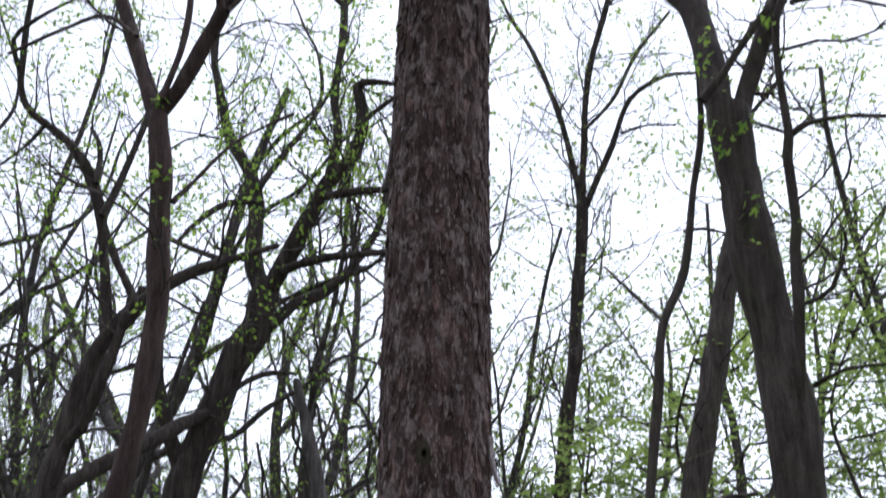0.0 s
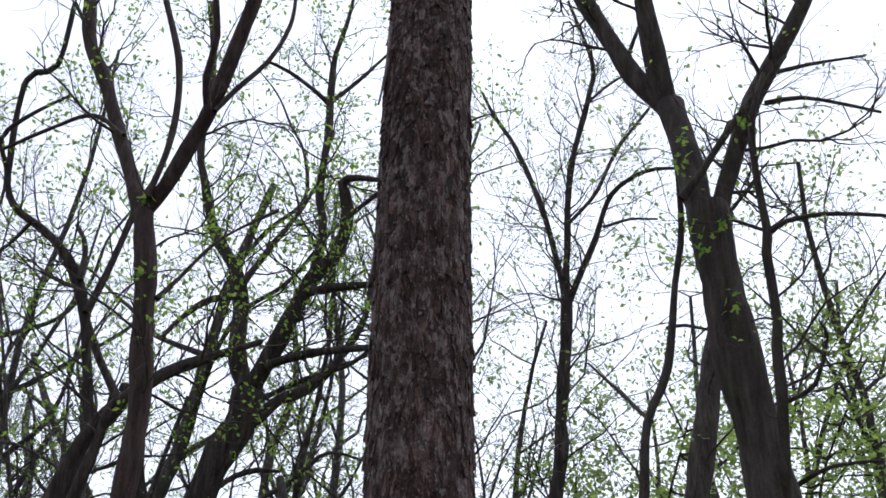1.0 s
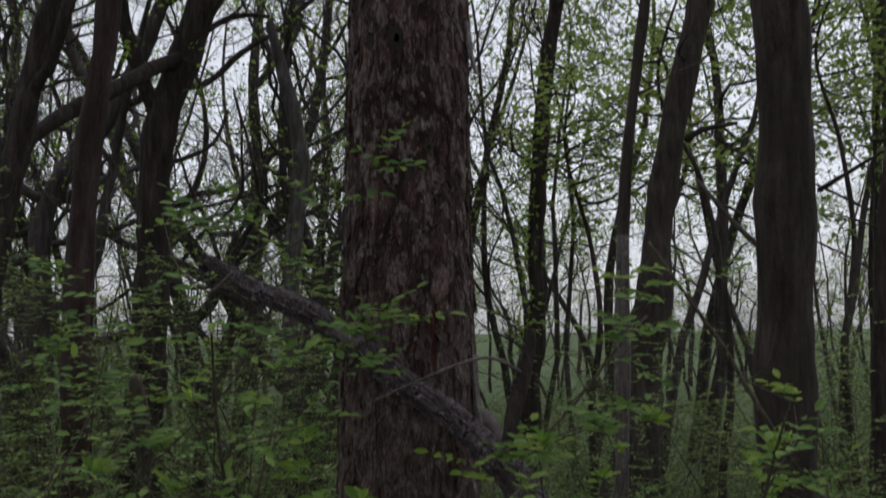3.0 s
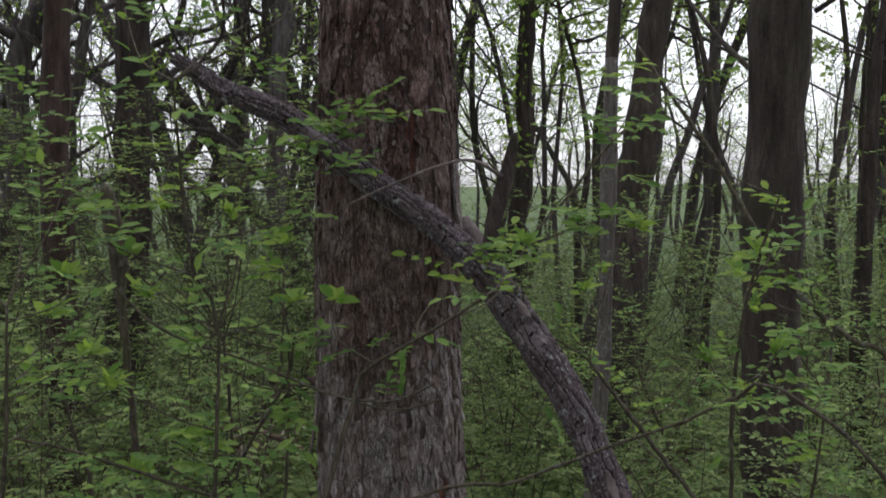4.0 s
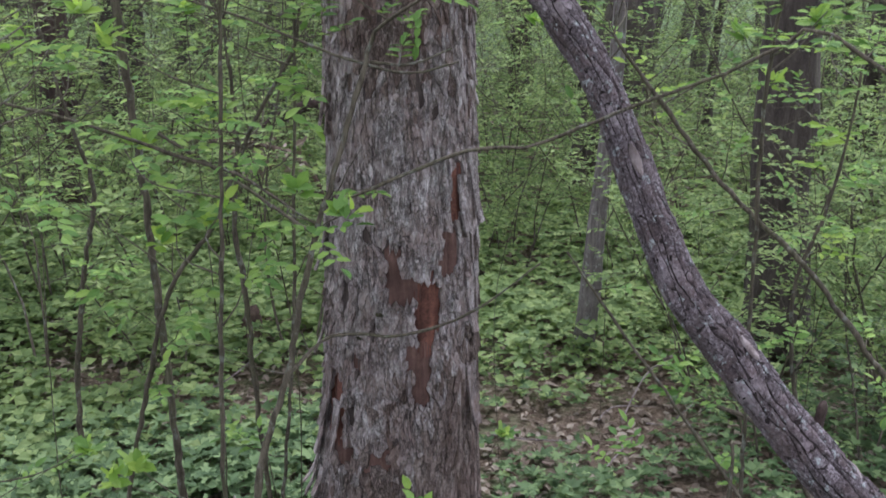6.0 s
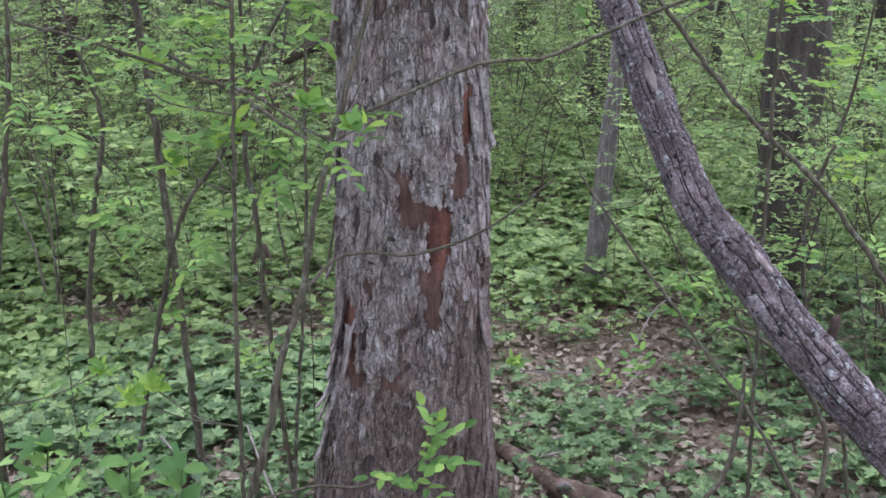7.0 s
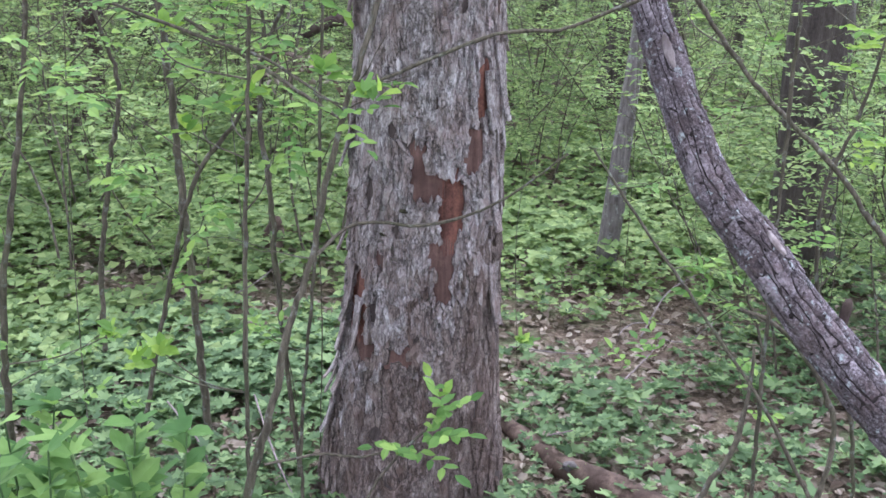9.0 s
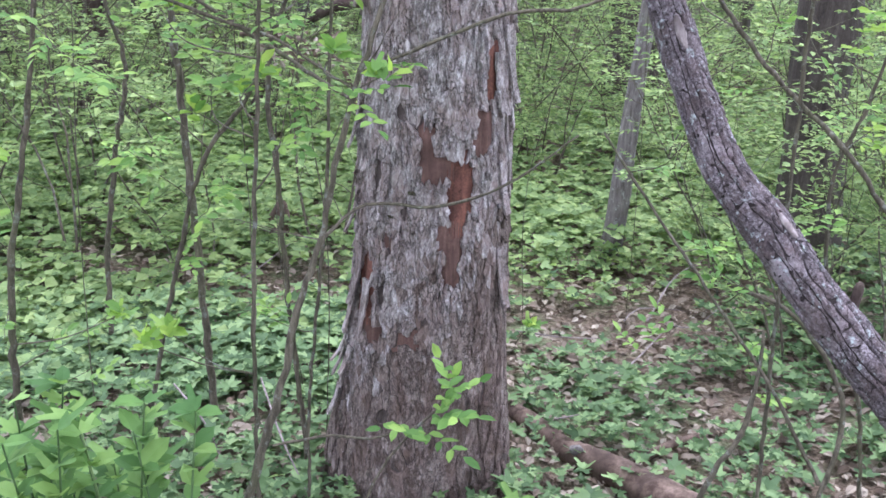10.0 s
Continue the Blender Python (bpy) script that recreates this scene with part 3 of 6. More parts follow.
    for ang, z, w, h in ((-8, 2.44, 0.03, 0.045), (-14, 0.762, 0.012, 0.006), (-30, 0.705, 0.013, 0.005), (20, 2.2, 0.016, 0.02)):
        g, v, f, m = Geo(), [], [], 14
        for q in range(5):
            u = (q + 1) / 5
            for s in range(m):
                t = 2 * math.pi * s / m
                zz = z + h * u * math.sin(t) * (1 + 0.12 * rng.randn())
                v.append(trunk_spot(ang + math.degrees(w / 0.15) * u * math.cos(t), zz, flute(ang, zz) + 0.009 * (1 - u ** 3) + 0.001 * rng.randn()))
        for q in range(4):
            for s in range(m):
                f.append((q * m + s, q * m + (s + 1) % m, (q + 1) * m + (s + 1) % m, (q + 1) * m + s))
        g.add(np.array(v), f, [list(range(m))])
        part("knot", g, KNOT, tree, "dark mossy knot")

    # long loose strips hanging at the edges
    for ang, top, length, lift in ((-84, 0.83, 0.07, 0.006), (-76, 0.4, 0.08, 0.026), (-66, 0.37, 0.07, 0.016), (-80, 0.72, 0.09, 0.02), (-72, 0.26, 0.07, 0.016), (56, 1.02, 0.1, 0.014), (62, 0.62, 0.14, 0.012), (-70, 0.5, 0.1, 0.014), (-84, 0.36, 0.09, 0.016), (-62, 0.62, 0.14, 0.02), (-48, 0.55, 0.13, 0.014), (66, 1.1, 0.16, 0.02), (60, 0.82, 0.12, 0.018), (-66, 1.28, 0.15, 0.02), (-72, 0.95, 0.12, 0.022), (74, 1.75, 0.2, 0.02), (-34, 0.82, 0.09, 0.014), (70, 2.5, 0.12, 0.02), (-70, 3.3, 0.16, 0.025), (-60, 4.05, 0.3, 0.02), (50, 1.05, 0.12, 0.014)):
        g, n = Geo(), 9
        c, wv = [], rng.uniform(0.01, 0.02)
        for q in range(n):
            u = q / (n - 1)
            zc = top - u * length
            o = flute(ang, zc) + 0.006 + lift * u ** 2.2
            half = math.degrees(wv * (1 - 0.55 * u + 0.25 * (rng.rand() - 0.5)) / 0.16)
            c += [trunk_spot(ang - half, zc, o), trunk_spot(ang + half, zc, o + 0.003), trunk_spot(ang + half, zc, o + 0.008), trunk_spot(ang - half, zc, o + 0.006)]
        f = [(4 * q + e, 4 * q + (e + 1) % 4, 4 * q + 4 + (e + 1) % 4, 4 * q + 4 + e) for q in range(n - 1) for e in range(4)] + [(4 * n - 4, 4 * n - 3, 4 * n - 2, 4 * n - 1), (3, 2, 1, 0)]
        g.add(np.array(c), f)
        part("bark_strip", g, BARE_WOOD if (ang, top) == (-84, 0.83) else BARK_MAIN, tree, "curled strip of reddish inner bark" if (ang, top) == (-84, 0.83) else "long loose strip of grey bark", smooth=False)


# ---------------------------------------------------------------- trees of the middle distance
class Tree:
    def __init__(self, name, label, material, place, seed, category="tree", group=""):
        self.ob = thing(name, place, label, category, group)
        self.mat, self.curves, self.rng = material, [], np.random.RandomState(seed)


def limb(tree, ctrl):
    rows = spline(ctrl, 0.09)
    rng = tree.rng
    first = not tree.curves
    n = len(rows)
    wob = np.cumsum(rng.randn(n, 3), axis=0) * 0.05
    wob = (wob - np.linspace(0, 1, n)[:, None] * wob[-1]) * np.minimum(rows[:, 3:4], 0.05)
    p = rows[:, :3] + wob
    r = rows[:, 3] * (1.0 if first else 0.88) * (1 + 0.07 * np.sin(np.arange(n) * 0.9 + rng.rand() * 6))
    g = Geo()
    g.tube(p, r, 14 if rows[0, 3] > 0.06 else 8, 0.1, rng=rng)
    part("trunk" if first else "limb", g, tree.mat, tree.ob)
    tree.curves.append((p, r))


def clothe(tree, density=3.0, reach=1.0, level=1, twig_mat=None, leaf_mat=None, per=2, size=0.05, share=0.4, low=2.5, thick=0.11):
    """Twigs along the limbs, and leaves on the twigs."""
    rng, tw, lv, tips = tree.rng, Geo(), Geo(), []
    for p, r in tree.curves:
        seg = np.linalg.norm(np.diff(p, axis=0), axis=1)
        for i in range(len(seg)):
            if p[i, 2] < low or r[i] > thick or rng.rand() > density * seg[i]:
                continue
            t = unit(p[i + 1] - p[i])
            s = unit(rng.randn(3))
            s = unit(s - (s @ t) * t)
            grow(tw, p[i], unit(0.5 * t + s + np.array([0, 0, 0.25])), reach * rng.uniform(0.4, 1.0) * (0.6 + 6 * r[i]), max(0.003, min(0.012, 0.28 * r[i])), level, rng, tips, 0.22, 0.12, 4)
    if tw.v:
        part("twigs", tw, twig_mat or tree.mat, tree.ob, kind="stuff")
    if leaf_mat and tips:
        leaf_spray(lv, tips, rng, per, size, 0.02 if per < 4 else 0.045, (0,), share)
        if lv.v:
            part("leaves", lv, leaf_mat, tree.ob, "sparse young leaves", kind="stuff", smooth=False)


big = Tree("forked_tree", "large smooth grey-brown tree forking into heavy limbs", BARK_GREY, (1.32, 4.3, 0), 21)
limb(big, [(1.325, 4.3, -0.12, 0.15), (1.315, 4.3, 0.05, 0.127), (1.3, 4.3, 0.3, 0.114), (1.29, 4.3, 0.6, 0.108), (1.286, 4.3, 1.0, 0.106), (1.288, 4.3, 1.5, 0.105), (1.3, 4.3, 1.95, 0.106), (1.31, 4.3, 2.35, 0.106), (1.315, 4.3, 2.75, 0.1), (1.285, 4.3, 3.2, 0.097), (1.235, 4.3, 3.647, 0.098), (1.209, 4.3, 4.11, 0.09), (1.203, 4.3, 4.305, 0.09)])
limb(big, [(1.178, 4.3, 4.28, 0.073), (1.178, 4.422, 4.651, 0.073), (1.153, 4.543, 5.022, 0.082)])
limb(big, [(1.153, 4.543, 4.986, 0.061), (1.001, 4.604, 5.241, 0.058), (0.898, 4.665, 5.54, 0.057), (0.794, 4.726, 5.844, 0.055), (0.691, 4.787, 6.197, 0.051)])
limb(big, [(1.141, 4.543, 4.986, 0.065), (1.087, 4.483, 5.32, 0.063), (1.05, 4.422, 5.6, 0.055), (1.02, 4.361, 5.844, 0.047)])
limb(big, [(1.251, 4.3, 4.273, 0.051), (1.354, 4.251, 4.572, 0.049), (1.452, 4.203, 4.809, 0.047), (1.604, 4.154, 5.059, 0.047), (1.726, 4.105, 5.284, 0.045), (1.829, 4.057, 5.515, 0.04)])
limb(big, [(1.335, 4.27, 2.78, 0.02), (1.342, 4.123, 3.263, 0.025), (1.354, 4.105, 3.567, 0.027), (1.367, 4.087, 3.665, 0.025), (1.36, 4.069, 3.957, 0.023), (1.373, 4.05, 4.054, 0.023), (1.36, 4.032, 4.347, 0.019), (1.373, 4.014, 4.59, 0.017), (1.452, 3.996, 4.815, 0.013)])
limb(big, [(1.379, 4.057, 4.042, 0.016), (1.44, 3.996, 4.067, 0.013), (1.58, 3.935, 4.067, 0.012), (1.774, 3.874, 4.024, 0.009), (1.902, 3.813, 3.969, 0.005)])
limb(big, [(1.36, 4.117, 3.33, 0.011), (1.458, 4.038, 3.373, 0.01), (1.507, 3.953, 3.531, 0.008), (1.458, 3.874, 3.567, 0.005)])
limb(big, [(1.403, 4.3, 3.044, 0.012), (1.513, 4.178, 3.087, 0.01), (1.659, 4.057, 3.074, 0.007)])
limb(big, [(1.08, 4.239, 4.316, 0.025), (1.184, 4.197, 4.444, 0.018), (1.342, 4.148, 4.669, 0.02), (1.482, 4.105, 4.833, 0.015), (1.586, 4.057, 4.955, 0.01)])
limb(big, [(1.5, 4.178, 4.779, 0.015), (1.634, 4.075, 4.736, 0.012), (1.762, 3.977, 4.633, 0.01), (1.872, 3.874, 4.517, 0.007)])
limb(big, [(1.555, 4.178, 4.949, 0.013), (1.805, 4.3, 5.089, 0.01), (2.115, 4.422, 5.223, 0.007)])
limb(big, [(1.379, 4.117, 4.091, 0.01), (1.33, 4.178, 4.152, 0.009), (1.281, 4.239, 4.213, 0.007)])
limb(big, [(1.233, 4.3, 2.076, 0.013), (1.153, 4.483, 2.222, 0.011), (1.068, 4.665, 2.405, 0.008)])
limb(big, [(1.415, 4.239, 2.301, 0.013), (1.482, 4.117, 2.35, 0.009), (1.561, 3.996, 2.405, 0.006)])
clothe(big, 7.0, 0.75, 2, TWIG_FAR, LEAF_CANOPY, 2, 0.026, 0.07, 3.2, 0.055)

lean = Tree("leaning_tree", "grey-brown tree leaning towards the forked tree", BARK_GREY, (1.05, 7.2, 0), 22)
limb(lean, [(1.03, 7.2, -0.12, 0.233), (1.05, 7.2, 0.12, 0.21), (1.08, 7.2, 0.4, 0.194), (1.15, 7.24, 0.72, 0.176), (1.22, 7.27, 1.07, 0.161), (1.29, 7.35, 1.57, 0.117), (1.35, 7.31, 1.86, 0.12), (1.42, 7.4, 2.45, 0.097), (1.57, 7.43, 3.21, 0.089), (1.81, 7.47, 4.16, 0.089), (2.03, 7.55, 5.02, 0.076), (2.14, 7.58, 5.59, 0.066), (2.24, 7.62, 6.1, 0.049)])
limb(lean, [(1.62, 7.34, 3.05, 0.03), (1.66, 7.13, 3.07, 0.024), (1.83, 6.92, 3.07, 0.014)])
clothe(lean, 2.0, 0.9, 1, TWIG_FAR, LEAF_SHRUB, 2, 0.04, 0.25, 2.4)

slim = Tree("young_tree", "slim pale grey young tree with few side twigs", BARK_PALE, (0.585, 4.3, 0), 23)
limb(slim, [(0.58, 4.3, -0.12, 0.0456), (0.585, 4.3, 0.04, 0.0403), (0.6, 4.3, 0.25, 0.038), (0.62, 4.3, 0.5, 0.0357), (0.645, 4.3, 0.85, 0.0304), (0.668, 4.3, 1.2, 0.0258), (0.685, 4.3, 1.7, 0.03), (0.7, 4.3, 2.15, 0.026)])
slim.mat = BARK_GREY
limb(slim, [(0.7, 4.3, 2.15, 0.026), (0.74, 4.3, 2.58, 0.024), (0.81, 4.31, 3.03, 0.023), (0.85, 4.34, 3.32, 0.022), (0.97, 4.42, 3.59, 0.021), (1.06, 4.49, 4.02, 0.018), (1.13, 4.53, 4.33, 0.017), (1.15, 4.56, 4.72, 0.014), (1.15, 4.6, 5.08, 0.01)])
limb(slim, [(0.92, 4.6, 3.41, 0.011), (0.86, 4.75, 3.55, 0.01), (0.7, 4.9, 3.8, 0.007)])
limb(slim, [(1.03, 4.6, 3.85, 0.01), (1.09, 4.5, 3.82, 0.009), (1.19, 4.4, 3.75, 0.006)])
clothe(slim, 1.6, 0.7, 1, TWIG, LEAF_SHRUB, 2, 0.035, 0.2, 1.9)

fork = Tree("slender_tree", "slender dark tree with an open vase of bare limbs", BARK_DARK, (0.71, 10, 0), 24)
limb(fork, [(0.71, 10, -0.12, 0.112), (0.72, 10, 0.35, 0.095), (0.72, 10, 1.36, 0.09), (0.76, 10, 1.55, 0.086), (0.82, 10, 2.1, 0.079), (0.81, 10, 2.66, 0.076), (0.91, 10, 3.95, 0.072), (1.06, 10, 4.96, 0.065), (1.05, 10, 5.15, 0.062), (1.16, 10, 6.08, 0.061), (1.19, 10, 6.52, 0.057)])
limb(fork, [(1.17, 10, 6.49, 0.04), (1.12, 10.1, 6.98, 0.035), (0.98, 10.2, 7.72, 0.036), (0.77, 10.3, 8.43, 0.031), (0.53, 10.4, 8.95, 0.026), (0.41, 10.5, 9.34, 0.017)])
limb(fork, [(1.19, 10, 6.49, 0.04), (1.22, 9.96, 6.98, 0.038), (1.31, 9.92, 7.9, 0.039), (1.53, 9.88, 8.73, 0.034), (1.62, 9.84, 9.23, 0.028), (1.4, 9.8, 10.08, 0.019)])
limb(fork, [(1.22, 10, 6.42, 0.043), (1.31, 9.88, 6.62, 0.04), (1.49, 9.76, 7, 0.034), (1.68, 9.64, 7.45, 0.029), (2.02, 9.52, 7.64, 0.026), (2.31, 9.4, 7.6, 0.017)])
limb(fork, [(1.26, 9.9, 7.27, 0.023), (1.56, 10, 7.66, 0.024), (1.86, 10.1, 8.28, 0.022), (2.27, 10.2, 8.87, 0.019)])
limb(fork, [(1.49, 9.8, 8.64, 0.021), (1.79, 10.05, 9.07, 0.019), (2.18, 10.3, 9.49, 0.016)])
limb(fork, [(1.62, 10, 7.26, 0.018), (1.86, 9.8, 7.24, 0.017), (2.1, 9.6, 7.13, 0.014)])
clothe(fork, 6.5, 1.3, 2, TWIG_FAR, LEAF_CANOPY, 5, 0.036, 0.12, 3.0)

crooked = Tree("crooked_tree", "dark crooked tree with many winding limbs", BARK_DARK, (-2.46, 9, 0), 25)
limb(crooked, [(-2.46, 9, -0.12, 0.208), (-2.45, 9, 0.35, 0.176), (-2.44, 9, 0.89, 0.166), (-2.37, 9, 2.7, 0.129), (-2.32, 9, 3.49, 0.132), (-2.12, 9, 4.11, 0.134), (-1.96, 9, 4.59, 0.137), (-1.82, 9, 4.83, 0.14), (-1.75, 9, 5.14, 0.142)])
limb(crooked, [(-1.75, 9, 5.14, 0.099), (-1.6, 8.93, 5.37, 0.094), (-1.39, 8.85, 5.77, 0.09), (-1.2, 8.78, 6.12, 0.076), (-0.97, 8.7, 6.36, 0.071), (-0.9, 8.62, 6.73, 0.062), (-0.95, 8.55, 6.98, 0.052), (-0.8, 8.47, 6.98, 0.036), (-0.53, 8.4, 6.9, 0.02)])
limb(crooked, [(-1.78, 9, 5.19, 0.099), (-1.89, 9.07, 5.49, 0.091), (-1.91, 9.15, 6.02, 0.086), (-2.02, 9.22, 6.46, 0.075), (-2.26, 9.3, 6.87, 0.06), (-2.42, 9.38, 7.49, 0.048), (-2.53, 9.45, 8, 0.044), (-2.5, 9.53, 8.91, 0.039), (-2.65, 9.6, 9.98, 0.032)])
limb(crooked, [(-1.7, 9, 4.86, 0.063), (-1.5, 9.16, 5.12, 0.062), (-1.3, 9.32, 5.26, 0.061), (-1.05, 9.48, 5.58, 0.047), (-0.81, 9.64, 6.1, 0.038), (-0.74, 9.8, 6.79, 0.026)])
limb(crooked, [(-1.64, 9, 5.35, 0.055), (-1.45, 8.73, 5.32, 0.048), (-1.12, 8.47, 5.29, 0.042), (-0.63, 8.2, 5.22, 0.032)])
limb(crooked, [(-1.23, 8.7, 5.95, 0.055), (-0.95, 8.45, 5.88, 0.044), (-0.59, 8.2, 5.79, 0.033)])
limb(crooked, [(-1.21, 8.8, 6.19, 0.046), (-1.14, 8.87, 6.69, 0.047), (-1.2, 8.94, 7.12, 0.043), (-1.15, 9.01, 7.84, 0.045), (-1.16, 9.09, 8.26, 0.046), (-1.15, 9.16, 8.84, 0.035), (-1.04, 9.23, 9.41, 0.027), (-0.96, 9.3, 10.02, 0.019)])
limb(crooked, [(-1.17, 9.2, 8.27, 0.035), (-1.36, 9.13, 8.43, 0.026), (-1.59, 9.07, 8.6, 0.023), (-1.82, 9, 8.7, 0.017)])
limb(crooked, [(-1.16, 9.2, 8.34, 0.032), (-0.92, 9.35, 8.69, 0.024), (-0.64, 9.5, 9.13, 0.018)])
limb(crooked, [(-2.34, 9, 3.59, 0.079), (-2.47, 8.88, 3.98, 0.069), (-2.56, 8.75, 4.38, 0.069), (-2.58, 8.62, 4.85, 0.068), (-2.69, 8.5, 5.03, 0.061)])
limb(crooked, [(-2.09, 9, 4.11, 0.07), (-2.29, 8.7, 3.92, 0.068), (-2.42, 8.4, 3.73, 0.07), (-2.62, 8.1, 3.52, 0.071), (-2.83, 7.8, 3.27, 0.06), (-2.94, 7.5, 2.98, 0.05)])
limb(crooked, [(-1.95, 9, 4.3, 0.033), (-1.83, 9.17, 4.45, 0.031), (-1.69, 9.33, 4.54, 0.027), (-1.52, 9.5, 4.57, 0.017)])
limb(crooked, [(-1.88, 9, 6.18, 0.041), (-1.72, 9.27, 6.66, 0.035), (-1.52, 9.53, 7.17, 0.028), (-1.32, 9.8, 7.79, 0.021)])
limb(crooked, [(-1.8, 8.8, 5.97, 0.035), (-2.04, 8.53, 5.82, 0.034), (-2.19, 8.27, 5.55, 0.028), (-2.26, 8, 5.26, 0.018)])
clothe(crooked, 4.2, 1.3, 2, TWIG_FAR, LEAF_YOUNG, 6, 0.048, 0.13, 4.0)

red = Tree("reddish_tree", "upright reddish-brown tree forking into two limbs", BARK_RED, (-1.93, 6, 0), 26)
limb(red, [(-1.93, 6, -0.12, 0.101), (-1.93, 6, 0.35, 0.086), (-1.93, 6, 1.69, 0.081), (-1.93, 6, 2.04, 0.075), (-1.88, 6, 2.8, 0.07), (-1.8, 6, 3.42, 0.065), (-1.76, 6, 4.02, 0.066), (-1.78, 6, 4.21, 0.068), (-1.82, 6, 4.76, 0.066), (-1.89, 6, 5.28, 0.067)])
limb(red, [(-1.89, 6, 5.24, 0.061), (-2.04, 6.1, 5.63, 0.056), (-2.21, 6.2, 6.05, 0.052), (-2.41, 6.3, 6.55, 0.058), (-2.6, 6.4, 6.99, 0.058), (-2.71, 6.5, 7.72, 0.053)])
limb(red, [(-1.87, 6, 5.3, 0.061), (-1.75, 5.93, 5.42, 0.057), (-1.59, 5.87, 5.74, 0.058), (-1.49, 5.8, 5.93, 0.06), (-1.38, 5.73, 6.21, 0.055), (-1.24, 5.67, 6.67, 0.056), (-1.2, 5.6, 6.99, 0.049)])
limb(red, [(-1.85, 5.9, 5.32, 0.025), (-1.8, 6, 5.7, 0.026), (-1.8, 6.1, 6.12, 0.027), (-1.86, 6.2, 6.62, 0.028), (-2.03, 6.3, 7.21, 0.027), (-2.15, 6.4, 7.63, 0.024)])
limb(red, [(-1.47, 5.7, 5.84, 0.03), (-1.47, 5.57, 6, 0.027), (-1.39, 5.43, 6.21, 0.026), (-1.43, 5.3, 6.63, 0.021)])
limb(red, [(-1.43, 5.7, 5.82, 0.021), (-1.32, 5.83, 6.1, 0.02), (-1.17, 5.95, 6.39, 0.019), (-1.06, 6.08, 6.8, 0.018), (-1.05, 6.2, 7.32, 0.014)])
limb(red, [(-2.09, 6, 5.85, 0.019), (-2.4, 6.2, 6.15, 0.017), (-2.78, 6.4, 6.17, 0.016), (-3.21, 6.6, 6.12, 0.014)])
limb(red, [(-1.74, 6, 4.67, 0.024), (-1.66, 6.12, 4.86, 0.016), (-1.5, 6.25, 5.16, 0.013), (-1.36, 6.38, 5.35, 0.011), (-1.13, 6.5, 5.55, 0.015)])
clothe(red, 2.0, 1.0, 2, TWIG_FAR, LEAF_YOUNG, 6, 0.042, 0.13, 3.4)

bent = Tree("bent_tree", "dark tree bowed over with upright side limbs", BARK_DARK, (-3.16, 7.5, 0), 27)
limb(bent, [(-3.16, 7.5, -0.12, 0.133), (-3.13, 7.5, 0.35, 0.112), (-3.12, 7.5, 1.73, 0.106), (-3, 7.5, 2.56, 0.099), (-2.87, 7.5, 3.1, 0.085), (-2.74, 7.5, 3.85, 0.068), (-2.53, 7.5, 4.35, 0.065), (-2.06, 7.5, 4.75, 0.05), (-1.37, 7.5, 5, 0.021)])
limb(bent, [(-2.56, 7.5, 4.32, 0.049), (-2.63, 7.44, 4.77, 0.041), (-2.69, 7.39, 5.17, 0.046), (-2.8, 7.33, 5.5, 0.049), (-2.98, 7.28, 5.76, 0.039), (-3.31, 7.22, 6.04, 0.03), (-3.38, 7.17, 6.4, 0.029), (-3.35, 7.11, 7.12, 0.027), (-3.1, 7.06, 7.23, 0.027), (-3.02, 7, 7.81, 0.023)])
limb(bent, [(-2.38, 7.5, 4.55, 0.037), (-2.65, 7.65, 5.01, 0.036), (-2.85, 7.8, 5.4, 0.036)])
limb(bent, [(-2.65, 7.3, 5.16, 0.033), (-2.57, 7.4, 5.53, 0.03), (-2.47, 7.5, 6.07, 0.031), (-2.38, 7.6, 6.44, 0.023)])
limb(bent, [(-2.69, 7.2, 5.38, 0.025), (-2.73, 7.3, 5.72, 0.024), (-2.86, 7.4, 5.95, 0.018)])
limb(bent, [(-2.97, 7.5, 2.6, 0.057), (-2.74, 7.42, 3.47, 0.054), (-2.62, 7.35, 3.59, 0.05), (-2.43, 7.28, 4.11, 0.047), (-2.35, 7.2, 4.38, 0.039)])
limb(bent, [(-3.09, 7.1, 5.81, 0.021), (-3.37, 7.4, 5.78, 0.015), (-3.75, 7.7, 5.73, 0.011)])
limb(bent, [(-3.28, 7, 6.19, 0.023), (-3.34, 6.9, 6.43, 0.021), (-3.11, 6.8, 6.57, 0.017), (-2.8, 6.7, 6.67, 0.013)])
clothe(bent, 3.6, 1.2, 2, TWIG_FAR, LEAF_YOUNG, 6, 0.048, 0.13, 3.4)

edge = Tree("thin_tree", "thin dark woodland tree among shrubs", BARK_DARK, (2.23, 6, 0), 28)
limb(edge, [(2.23, 6, -0.12, 0.064), (2.23, 6, 0.11, 0.054), (2.24, 6, 0.27, 0.051), (2.25, 6, 0.75, 0.048), (2.27, 6, 1.29, 0.045), (2.3, 6, 1.87, 0.038), (2.33, 6, 2.3, 0.028), (2.4, 6.05, 2.75, 0.014)])
clothe(edge, 2.2, 0.9, 2, TWIG_FAR, LEAF_SHRUB, 3, 0.05, 0.5, 1.8)



